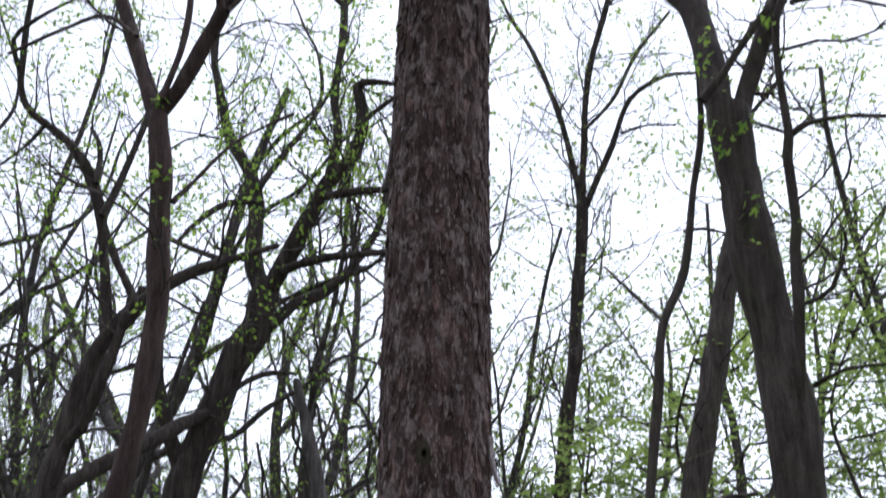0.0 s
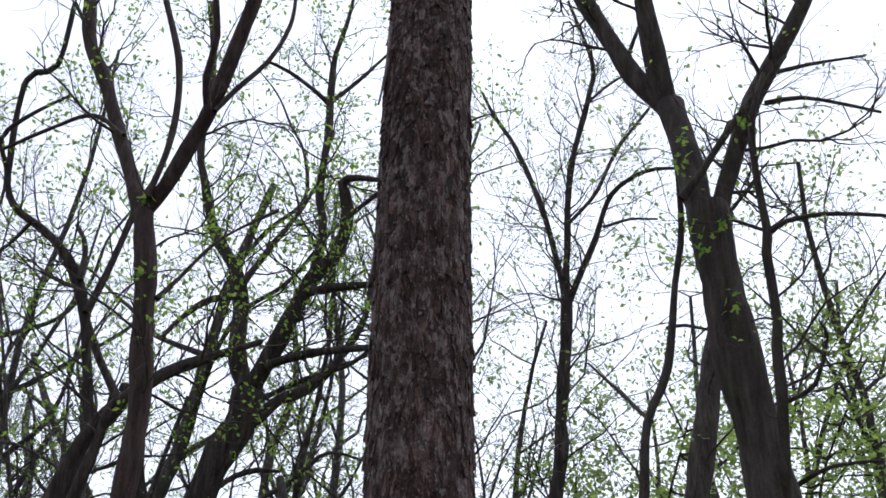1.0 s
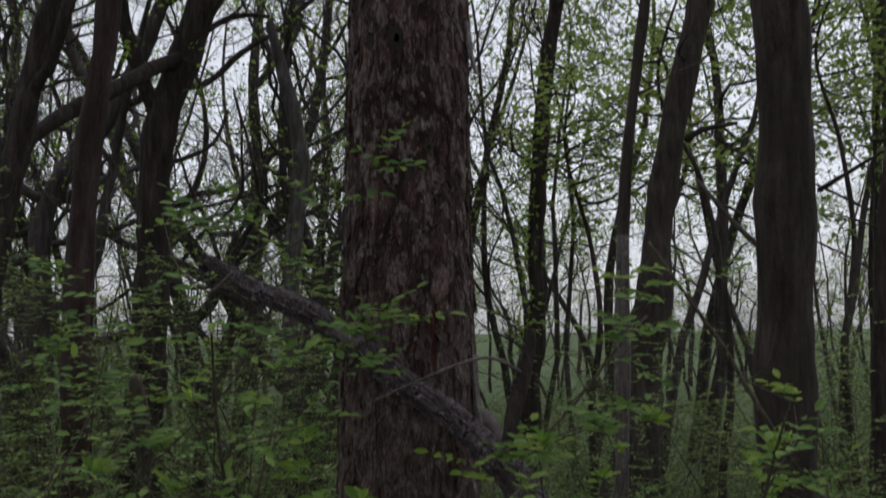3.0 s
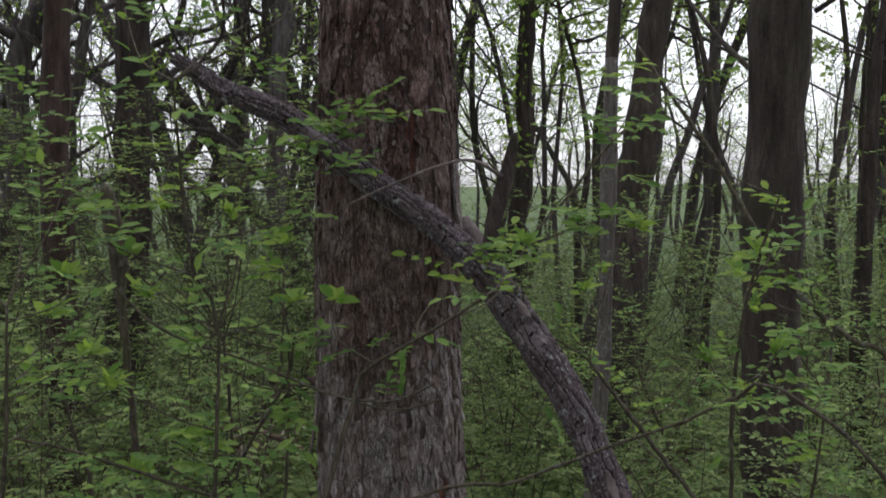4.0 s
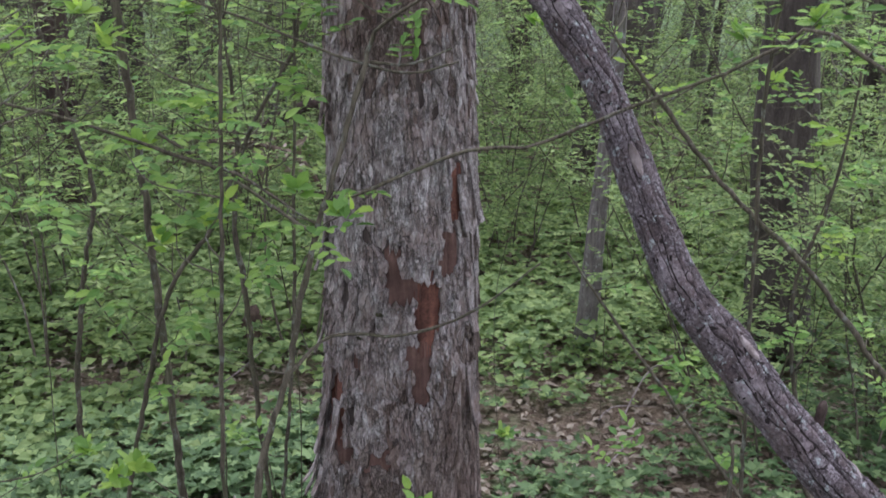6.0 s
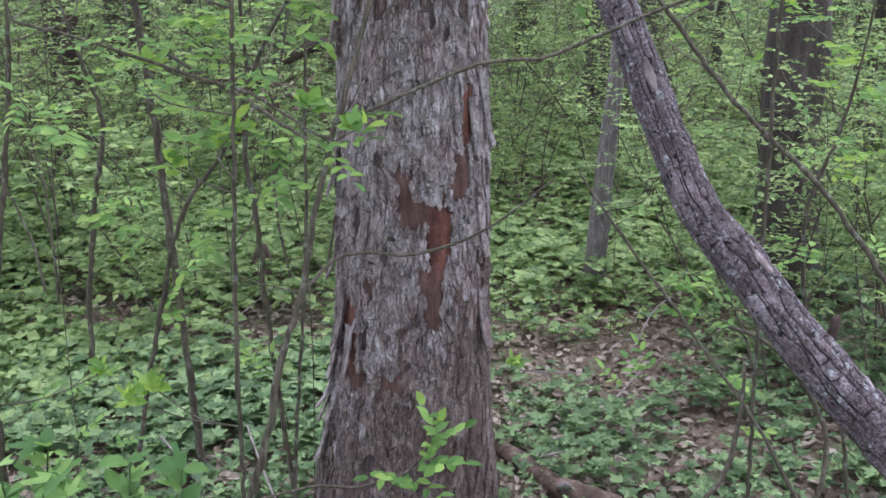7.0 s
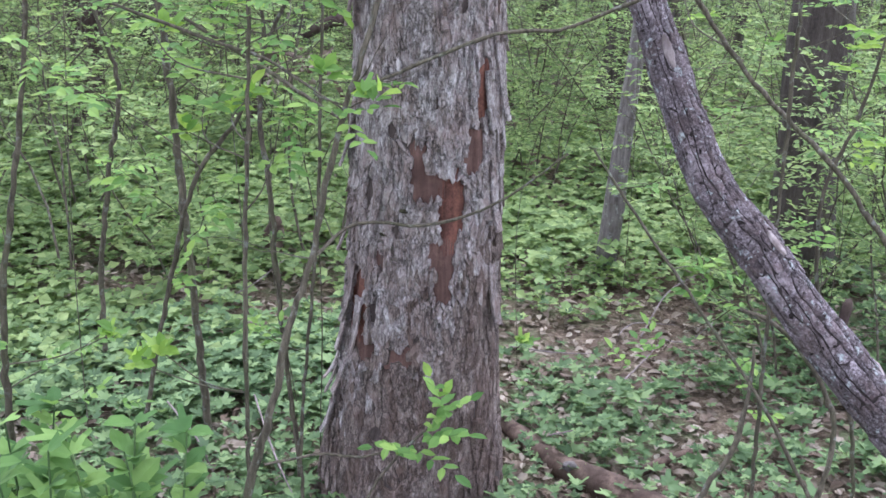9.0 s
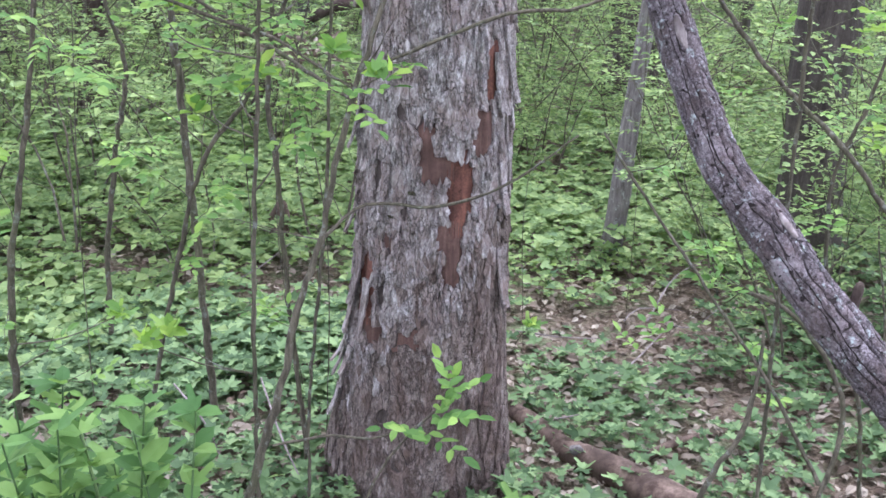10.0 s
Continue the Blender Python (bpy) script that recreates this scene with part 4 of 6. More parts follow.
def leaf_tufts(tree, places, count=12, reach=0.1, size=0.062):
    """Bunches of young leaves with their short twigs."""
    rng = tree.rng
    for p in places:
        p = np.array(p, float)
        way = unit(rng.randn(count, 3) + np.array([0, 0, 0.3]))
        g = Geo()
        start = p + reach * rng.randn(count, 3) * 0.6
        g.leaves(start, way, rng.randn(count, 3) + np.array([0, -0.6, 0.6]), size * rng.uniform(0.6, 1.2, count), size * 0.7 * rng.uniform(0.7, 1.2, count), 0.15, 8)
        part("foliage", g, LEAF_YOUNG, tree.ob, "tuft of young yellow-green leaves", smooth=False, kind="stuff")


leaf_tufts(red, ((-1.85, 5.9, 5.31), (-1.81, 5.9, 4.82)), 9, 0.06)
leaf_tufts(crooked, ((-2.2, 8.9, 6.74), (-1.73, 8.3, 5.73), (-1.5, 8.3, 5.61), (-0.92, 8.6, 7.21), (-2.04, 8.3, 5.8), (-2.4, 9.2, 7.47)), 16, 0.14, 0.07)
leaf_tufts(crooked, ((-0.75, 8.6, 7.5), (-0.95, 8.6, 7.35), (-1.3, 8.5, 6.3), (-1.2, 8.5, 6.2), (-2.6, 8.8, 5.6), (-2.9, 8.8, 5.4), (-1.1, 8.6, 5.9), (-1.9, 8.9, 5.5), (-2.3, 8.9, 6.1), (-1.6, 8.9, 6.6), (-1.35, 8.9, 5.4), (-3.1, 8.9, 6.6), (-2.7, 8.9, 7.3), (-1.0, 8.7, 6.4), (-1.5, 8.6, 7.3), (-0.8, 8.6, 6.2), (-1.8, 8.7, 7.0), (-1.4, 8.8, 5.9)), 52, 0.27, 0.05)
limb(crooked, [(-0.95, 8.6, 6.6, 0.03), (-0.13, 8.6, 7.32, 0.022), (0.19, 8.6, 7.63, 0.015), (0.38, 8.6, 7.73, 0.01), (0.67, 8.6, 7.79, 0.005)])
leaf_tufts(crooked, ((0.25, 8.6, 7.83), (0.41, 8.6, 7.86), (0.52, 8.6, 8.02), (0.32, 8.6, 8.29), (0.22, 8.6, 7.39), (0.24, 8.6, 7.08), (0.4, 8.6, 7.7), (-1.15, 8.6, 8.93), (-0.91, 8.6, 8.65), (-1.27, 8.6, 7.1), (-1.46, 8.6, 6.8), (-0.95, 8.6, 6.91)), 26, 0.2, 0.05)
leaf_tufts(big, ((1.129, 4.178, 4.042), (1.123, 4.178, 4.572), (1.336, 3.996, 4.578), (1.208, 4.117, 4.115), (1.087, 4.178, 4.164), (1.227, 4.178, 3.793), (1.099, 4.239, 4.499)), 9, 0.04, 0.042)
leaf_tufts(fork, [(0.72 + 0.03 * math.sin(5 * z), 9.9, z) for z in (1.9, 2.15, 2.4, 2.6, 2.85, 3.1, 3.3, 3.55)], 26, 0.13, 0.06)

snag = Tree("broken_snag", "weathered grey dead trunk, broken off at the top", BARK_SNAG, (-1.35, 9.5, 0), 29, "dead tree")
limb(snag, [(-1.34, 9.5, -0.12, 0.096), (-1.33, 9.5, 0.35, 0.082), (-1.33, 9.5, 1.67, 0.077), (-1.3, 9.5, 2.64, 0.073), (-1.24, 9.5, 3.32, 0.071), (-1.4, 9.5, 4.06, 0.055), (-1.51, 9.5, 4.52, 0.033)])



def understory_tree(seed, x, y, height, low, reach):
    """A slim young tree that spreads broad leaves in level layers."""
    t = Tree("understory_tree", "slim young tree with level sprays of broad green leaves", BARK_GREY, (x, y, 0), seed, group="leafy young trees")
    rs = t.rng
    limb(t, [(x + 0.04 * rs.randn() * i, y + 0.04 * rs.randn() * i, -0.1 + (height + 0.1) * i / 6, 0.04 - 0.0055 * i) for i in range(7)])
    stem = t.curves[0][0]
    for k in range(15):
        z = low + (height - low) * (k + rs.rand()) / 15
        p = stem[int(np.argmin(np.abs(stem[:, 2] - z)))]
        a, ln = rs.uniform(0, 6.28), reach * rs.uniform(0.5, 1.0) * (1.2 - 0.6 * (z - low) / (height - low))
        d = np.array([math.cos(a), math.sin(a), 0.18])
        rows = [(*(p + d * ln * f + 0.04 * rs.randn(3) * (f > 0)), 0.012 * (1.1 - f)) for f in (0.0, 0.35, 0.7, 1.0)]
        limb(t, rows)
        n = 46
        f = rs.uniform(0.25, 1.1, n)
        q = p + d * ln * f[:, None] + np.stack([0.2 * rs.randn(n), 0.2 * rs.randn(n), 0.05 * rs.randn(n)], -1)
        g, size = Geo(), rs.uniform(0.045, 0.09, n)
        g.leaves(q, rs.randn(n, 3) * np.array([1, 1, 0.3]), np.array([0, 0, 1.0]) + 0.35 * rs.randn(n, 3), size, size * 0.75, 0.15, 8)
        part("foliage", g, LEAF_CANOPY, t.ob, "level spray of young leaves", smooth=False, kind="stuff")


for k, row in enumerate(((1.95, 8.2, 4.4, 2.9, 0.8), (3.15, 8.6, 4.9, 3.6, 0.8), (1.15, 9.0, 3.9, 2.8, 0.7), (3.9, 10.2, 5.2, 3.4, 0.9))):
    understory_tree(450 + k, *row)


def winding_tree(seed, x, y, height):
    """A crooked tree of the dense wood on the far side, lightened as by haze."""
    t = Tree("winding_tree", "winding woodland tree in haze-lightened grey with a dense tangle of twigs", BARK_HAZE, (x, y, 0), seed, group="winding trees of the wood")
    rs = t.rng
    r0 = height * 0.012
    d, p, rows = np.array([0.25 * rs.randn(), 0.1 * rs.randn(), 1.0]), np.array([x, y, -0.1]), []
    for i in range(9):
        rows.append((*p, r0 * (1.1 - 0.095 * i)))
        d = unit(d + 0.22 * rs.randn(3) * np.array([1, 0.6, 0.2]))
        p = p + d * height / 9
    limb(t, rows)
    for i in (2, 3, 3, 4, 5, 5, 6, 7):
        q, e, lr = np.array(rows[i][:3]), unit(np.array([rs.choice([-1, 1]) * rs.uniform(0.5, 1), 0.4 * rs.randn(), rs.uniform(0.3, 0.9)])), []
        ln = height * rs.uniform(0.25, 0.45)
        for k in range(7):
            lr.append((*q, rows[i][3] * (0.62 - 0.075 * k)))
            e = unit(e + 0.32 * rs.randn(3) + np.array([0, 0, 0.1]))
            q = q + e * ln / 7
        limb(t, lr)
    clothe(t, 3.0 if x > -3 else 1.6, 1.2, 2, TWIG_HAZE, LEAF_YOUNG, 5, 0.05, 0.09, 1.6)


for k, (x, y, h) in enumerate(((-3.6, 10.6, 8.5), (-4.6, 12.0, 10.0), (-1.6, 12.2, 8.5), (-0.6, 11.5, 6.5), (-5.4, 10.2, 8.5), (-2.6, 13.5, 9.5), (-1.95, 15.6, 9.0), (-3.2, 16.5, 10.0), (-4.1, 9.6, 9.5), (-5.2, 13.6, 11.0))):
    winding_tree(400 + k, x, y, h)


# ---------------------------------------------------------------- dead stem leaning against the shaggy tree
def build_pole():
    rng = np.random.RandomState(5)
    pole = thing("leaning_dead_stem", (1.27, 1.63, 0), "bent dead stem with furrowed lichened bark leaning on the shaggy tree", "dead stem")
    rows = spline([(1.3, 1.62, -0.05, 0.062), (1.02, 1.78, 0.33, 0.055), (0.86, 1.88, 0.5, 0.05), (0.728, 1.988, 0.634, 0.045), (0.659, 2.032, 0.704, 0.0425), (0.589, 2.074, 0.786, 0.0415), (0.527, 2.131, 0.865, 0.0405), (0.465, 2.175, 0.94, 0.0375), (0.427, 2.225, 1.025, 0.0345), (0.395, 2.272, 1.11, 0.0335),
                   (0.362, 2.31, 1.2, 0.0325), (0.324, 2.351, 1.288, 0.033), (0.267, 2.411, 1.385, 0.0355), (0.225, 2.455, 1.449, 0.0355), (0.178, 2.493, 1.521, 0.034)], 0.008)
    upper = spline([(0.2, 2.475, 1.49, 0.033), (0.15, 2.5, 1.545, 0.032), (0.06, 2.53, 1.63, 0.0285), (-0.045, 2.545, 1.7, 0.028), (-0.14, 2.541, 1.779, 0.0265), (-0.236, 2.537, 1.845, 0.0245), (-0.34, 2.534, 1.89, 0.0205), (-0.4, 2.53, 1.93, 0.015), (-0.446, 2.529, 1.959, 0.009)], 0.012)
    for rws, nm in ((rows, "stem"), (upper, "upper_stem")):
        p, r = rws[:, :3], rws[:, 3]
        t = unit(np.gradient(p, axis=0))
        ref = np.array([0.0, 1.0, 0.0])
        a = unit(ref - (t @ ref)[:, None] * t)
        b = np.cross(t, a)
        ns, n = 32, len(p)
        along = np.concatenate([[0], np.cumsum(np.linalg.norm(np.diff(p, axis=0), axis=1))])

        def spot(deg, dist, out):
            k = [np.array([np.interp(dist, along, col[:, c]) for c in range(3)]) for col in (p, a, b)]
            w = math.radians(deg)
            e = noise.noise(Vector((math.cos(w) * 1.6, math.sin(w) * 1.6, dist * 9)))
            return k[0] + (np.interp(dist, along, r) * (0.9 + 0.1 * e) + out) * (math.cos(w) * k[1] + math.sin(w) * k[2])

        ds = np.arange(0, along[-1] + 0.001, 0.02)
        g = Geo()
        i = np.arange(len(ds) - 1)[:, None] * ns
        j, k = np.arange(ns)[None], (np.arange(ns)[None] + 1) % ns
        g.add(np.array([spot(360.0 * c / ns, d, 0.0) for d in ds for c in range(ns)]), np.stack([i + j, i + k, i + k + ns, i + j + ns], -1).reshape(-1, 4), [list(range((len(ds) - 1) * ns, len(ds) * ns))])
        part(nm, g, FURROW, pole, "dark furrows between the bark plates")

        # plates between the furrows
        cols = 14
        jit = rng.uniform(-5, 5, cols)

        def furrow(c, d):
            return 360.0 * c / cols + jit[c % cols] + 17 * noise.noise(Vector((c % cols * 5.1, d * 12, 1.0))) + 8 * noise.noise(Vector((c % cols * 3.3, d * 45, 2.0)))

        plates = []
        for c in range(cols):
            d = rng.uniform(0, 0.02)
            while d < along[-1] - 0.01:
                ln = rng.uniform(0.014, 0.04) if rng.rand() < 0.65 else rng.uniform(0.04, 0.08)
                d0, d1 = d, min(d + ln, along[-1])
                d = d1
                thick, nv, gap = rng.uniform(0.0015, 0.005), max(2, int(ln / 0.01)), rng.uniform(0.2, 3.2)
                skew = [rng.uniform(-0.007, 0.007) for _ in range(4)]
                grid = []
                for f in range(nv + 1):
                    row = []
                    for h in range(4):
                        dd = d0 + (d1 - d0) * f / nv + (skew[h] if f in (0, nv) else 0)
                        w0, w1 = furrow(c, dd) + gap, furrow(c + 1, dd) - gap
                        row.append((w0 + (w1 - w0) * h / 3 + rng.uniform(-1.2, 1.2), min(max(dd, 0), along[-1]), thick * (0.6 if h in (0, 3) else 1.0) + rng.uniform(-0.0007, 0.0007)))
                    grid.append(row)
                plates.append((d0, grid))
        order = sorted(range(len(plates)), key=lambda k: abs(plates[k][0] - 0.75))
        single = set(order[:290]) if nm == "stem" else set()
        rest = Geo()
        for k, (d0, grid) in enumerate(plates):
            g = Geo() if k in single else rest
            nv, nu = len(grid), 4
            idx = np.arange(nv * nu).reshape(nv, nu)
            rim = np.concatenate([idx[0, :-1], idx[:-1, -1], idx[-1, :0:-1], idx[:0:-1, 0]])
            flat = [x for row in grid for x in row]
            m, e = nv * nu, len(rim)
            i, t2 = np.arange(e), (np.arange(e) + 1) % e
            g.add(np.array([spot(*x) for x in flat] + [spot(flat[x][0], flat[x][1], -0.003) for x in rim]), np.stack([idx[:-1, :-1], idx[:-1, 1:], idx[1:, 1:], idx[1:, :-1]], -1).reshape(-1, 4), np.stack([rim[t2], rim[i], m + i, m + t2], -1))
            if k in single:
                part("bark_plate", g, BARK_POLE, pole, smooth=False)
        part("bark_plates", rest, BARK_POLE, pole, smooth=False, kind="stuff")
    for ctrl, mat, nm, lab in (
            ([(0.175, 2.5, 1.53, 0.02), (0.182, 2.51, 1.58, 0.0165), (0.19, 2.52, 1.63, 0.017), (0.212, 2.54, 1.7, 0.0155), (0.228, 2.55, 1.76, 0.012), (0.236, 2.555, 1.8, 0.006)], BARK_DARK, "stub", "broken dark side stub"),
            ([(0.17, 2.5, 1.54, 0.019), (0.16, 2.53, 1.575, 0.017), (0.145, 2.56, 1.605, 0.015), (0.135, 2.585, 1.63, 0.008)], PALE_WOOD, "stub", "pale broken side stub"),
            ([(0.655, 2.035, 0.725, 0.01), (0.675, 2.028, 0.71, 0.019), (0.698, 2.014, 0.688, 0.024), (0.722, 1.998, 0.66, 0.02), (0.74, 1.985, 0.64, 0.012)], PALE_WOOD, "knob", "pale barkless swelling"),
            ([(0.66, 2.07, 0.71, 0.011), (0.673, 2.08, 0.745, 0.009), (0.68, 2.085, 0.775, 0.0085), (0.683, 2.087, 0.785, 0.004)], BARK_RED, "stub", "short upright broken stub"),
            ([(0.215, 2.54, 1.71, 0.0042), (0.15, 2.49, 1.745, 0.0036), (0.087, 2.46, 1.737, 0.003), (-0.01, 2.44, 1.7, 0.0025), (-0.103, 2.44, 1.66, 0.0015)], PALE_WOOD, "twig", "thin pale dead twig")):
        rws = spline(ctrl, 0.012)
        g = Geo()
        g.tube(rws[:, :3], rws[:, 3], 12, 0.22, rng=rng)
        part(nm, g, mat, pole, lab)
    # bare streaks on the upper face of the stem
    for z0, z1, half, turn in ((1.11, 1.17, 0.26, 3.3), (0.83, 0.87, 0.16, 3.9), (1.42, 1.46, 0.22, 3.7)):
        sel = np.nonzero((rows[:, 2] > z0) & (rows[:, 2] < z1))[0]
        p, r = rows[sel, :3], rows[sel, 3]
        t = unit(np.gradient(p, axis=0))
        ref = np.array([0.0, 1.0, 0.0])
        a = unit(ref - (t @ ref)[:, None] * t)
        b = np.cross(t, a)
        m = 9
        v, f = [], []
        for i in range(len(p)):
            w = half * math.sin(math.pi * (i + 0.5) / len(p)) ** 0.6 * (1 + 0.3 * rng.randn() * 0.5)
            for s in range(m):
                q = turn + w * (2 * s / (m - 1) - 1)
                lift = 1.0 + 0.13 * (1 - abs(2 * s / (m - 1) - 1) ** 4)
                v.append(p[i] + r[i] * lift * (math.cos(q) * a[i] + math.sin(q) * b[i]))
        for i in range(len(p) - 1):
            for s in range(m - 1):
                c = i * m + s
                f.append((c, c + 1, c + 1 + m, c + m))
        g = Geo()
        g.add(np.array(v), f)
        part("bare_streak", g, PALE_WOOD, pole, "pale streak without bark")


build_pole()


# ---------------------------------------------------------------- woods behind
def wood_tree(seed, height, leafy, twiggy):
    """One far tree at the origin: trunk with forks, twigs, sparse leaves."""
    rng = np.random.RandomState(seed)
    ob = thing("woodland_tree", (0, 0, 0), "", "tree", "trees of the woods behind")
    g, tw, lv, tips = Geo(), Geo(), Geo(), []
    p, d = np.array([0.0, 0, -0.1]), np.array([0.04 * rng.randn(), 0.04 * rng.randn(), 1.0])
    r0 = height * rng.uniform(0.006, 0.011)
    pts, n = [p.copy()], 14
    for _ in range(n):
        d = unit(d + 0.09 * rng.randn(3) * np.array([1, 1, 0.3]))
        p = p + d * height / n
        pts.append(p.copy())
    pts = np.array(pts)
    rad = r0 * np.linspace(1.1, 0.25, n + 1)
    g.tube(pts, rad, 7, 0.1, rng=rng)
    for i in range(7 if leafy > 0.5 else 3, n + 1):
        for _ in range(rng.randint(1, 3) if i > 4 else (1 if rng.rand() < 0.5 else 0)):
            s = rng.randn(3)
            s[2] = 0
            s = unit(s)
            ln = height * rng.uniform(0.1, 0.3) * (1.15 - 0.5 * i / n)
            flat = leafy > 0.5                          # leafy trees spread their sprays in level layers
            ln *= 1.5 if flat else 1.0
            q, dd, lp = pts[i].copy(), unit(s + np.array([0, 0, rng.uniform(0.1, 0.5) if flat else rng.uniform(0.5, 1.3)])), [pts[i].copy()]
            for _ in range(6):
                dd = unit(dd + 0.22 * rng.randn(3) + np.array([0, 0, 0.06]))
                q = q + dd * ln / 6
                lp.append(q.copy())
            rr = max(0.008, rad[i] * 0.5)
            g.tube(lp, np.linspace(rr, rr * 0.3, 7), 5, cap=False)
            for _ in range(twiggy):
                k = rng.randint(1, 7)
                grow(tw, lp[k], unit(dd + 0.9 * rng.randn(3) * np.array([1, 1, 0.25 if flat else 1]) + np.array([0, 0, 0.05 if flat else 0.2])), ln * rng.uniform(0.25, 0.55), max(0.004, rr * 0.3), 1, rng, tips, 0.25, 0.0 if flat else 0.1, 3, (3, 5), 0.8)
    part("trunk", g, BARK_HAZE, ob)
    part("twigs", tw, TWIG_HAZE, ob, kind="stuff")
    leaf_spray(lv, tips, rng, 2, 0.07, 0.07, (0, 1), leafy)
    part("leaves", lv, LEAF_CANOPY, ob, "sparse spring leaves", kind="stuff", smooth=False)
    return ob


def plant_woods():
    rng = np.random.RandomState(40)
    bare = [wood_tree(50 + i, h, 0.2, 5) for i, h in enumerate((7.5, 9.0, 8.0, 6.0))]
    leafy = [wood_tree(60 + i, h, 0.7, 6) for i, h in enumerate((6.3, 7.2, 8.2, 5.6))]
    for ob in bare:
        tagged(ob, "thin forest tree in haze-lightened grey, almost bare of leaves")
    for ob in leafy:
        tagged(ob, "thin forest tree with light green spring leaves")
    used, spots = set(), []
    for k in range(200):
        y = 11.0 + 30 * rng.rand() ** 1.5
        x = rng.uniform(-1, 1) * (0.48 * y + 2.5)
        if any((x - a) ** 2 + (y - b) ** 2 < 0.8 for a, b in spots):
            continue
        if 0.02 < x / y < 0.2 and y < 30 and rng.rand() < 0.5:
            continue
        if 0.0 < x / y < 0.45 and y < 22 and rng.rand() < (0.5 if x / y < 0.12 else 0.85):
            continue                                   # a gap with sky down to the horizon
        if x < 0 and y < 22 and rng.rand() < 0.22:
            continue
        spots.append((x, y))
        pool = leafy if rng.rand() < (0.16 if x < -0.06 * y else 0.42) else bare
        src = pool[rng.randint(len(pool))]
        s = rng.uniform(0.8, 1.2) * (0.75 if x > 0 and pool is bare else 1.0)
        m = Matrix.LocRotScale((x, y, 0), Euler((0, 0, rng.uniform(0, 6.28))), (s, s, s * rng.uniform(0.9, 1.1)))
        if src.name in used:
            ob = copy_thing(src, m)
            ob.matrix_basis = m
        else:
            used.add(src.name)
            src.matrix_basis = m
    for x, y, q in ((4.1, 11.2, 0), (5.0, 12.5, 2), (4.6, 14.0, 1), (5.9, 15.5, 2), (3.7, 10.8, 0), (0.9, 12.6, 3), (1.4, 12.2, 3), (1.75, 14.0, 0), (2.3, 15.5, 1), (3.3, 15.5, 2), (1.9, 10.6, 0), (2.6, 11.4, 1)):
        m = Matrix.LocRotScale((x, y, 0), Euler((0, 0, rng.uniform(0, 6.28))), (1.05, 1.05, 1.05))
        copy_thing(leafy[q], m).matrix_basis = m
        spots.append((x, y))
    for x, y in ((-0.5, 11.6), (-0.9, 13.0), (-1.9, 12.6)):
        m = Matrix.LocRotScale((x, y, 0), Euler((0, 0, rng.uniform(0, 6.28))), (0.95, 0.95, 0.85))
        copy_thing(bare[rng.randint(4)], m).matrix_basis = m
        spots.append((x, y))
    for k in range(48):
        # thickets far off close the view to the horizon
        y = rng.uniform(20, 46)
        x, q = rng.uniform(-0.5, 0.5) * y, rng.randint(4)
        sc = rng.uniform(0.35, 0.7)
        m = Matrix.LocRotScale((x, y, 0), Euler((0, 0, rng.uniform(0, 6.28))), (1.6 * sc, 1.6 * sc, sc))
        copy_thing((leafy if k % 3 else bare)[q], m).matrix_basis = m
    for k in range(34):
        # unseen trees added beside and behind, keeping sky light off the trunk's front
        a, d = rng.uniform(0.35, 1.65) * math.pi, rng.uniform(4.5, 14)
        x, y = d * math.sin(a), d * math.cos(a)
        if any((x - p) ** 2 + (y - q) ** 2 < 1.0 for p, q in spots):
            continue
        spots.append((x, y))
        src = (bare + leafy)[rng.randint(8)]
        s = rng.uniform(0.9, 1.2)
        m = Matrix.LocRotScale((x, y, 0), Euler((0, 0, rng.uniform(0, 6.28))), (s, s, s))
        copy_thing(src, m).matrix_basis = m
    for src in bare + leafy:
        if src.name not in used:
            src.matrix_basis = Matrix.Translation((rng.uniform(-8, 8), 36, 0))


plant_woods()


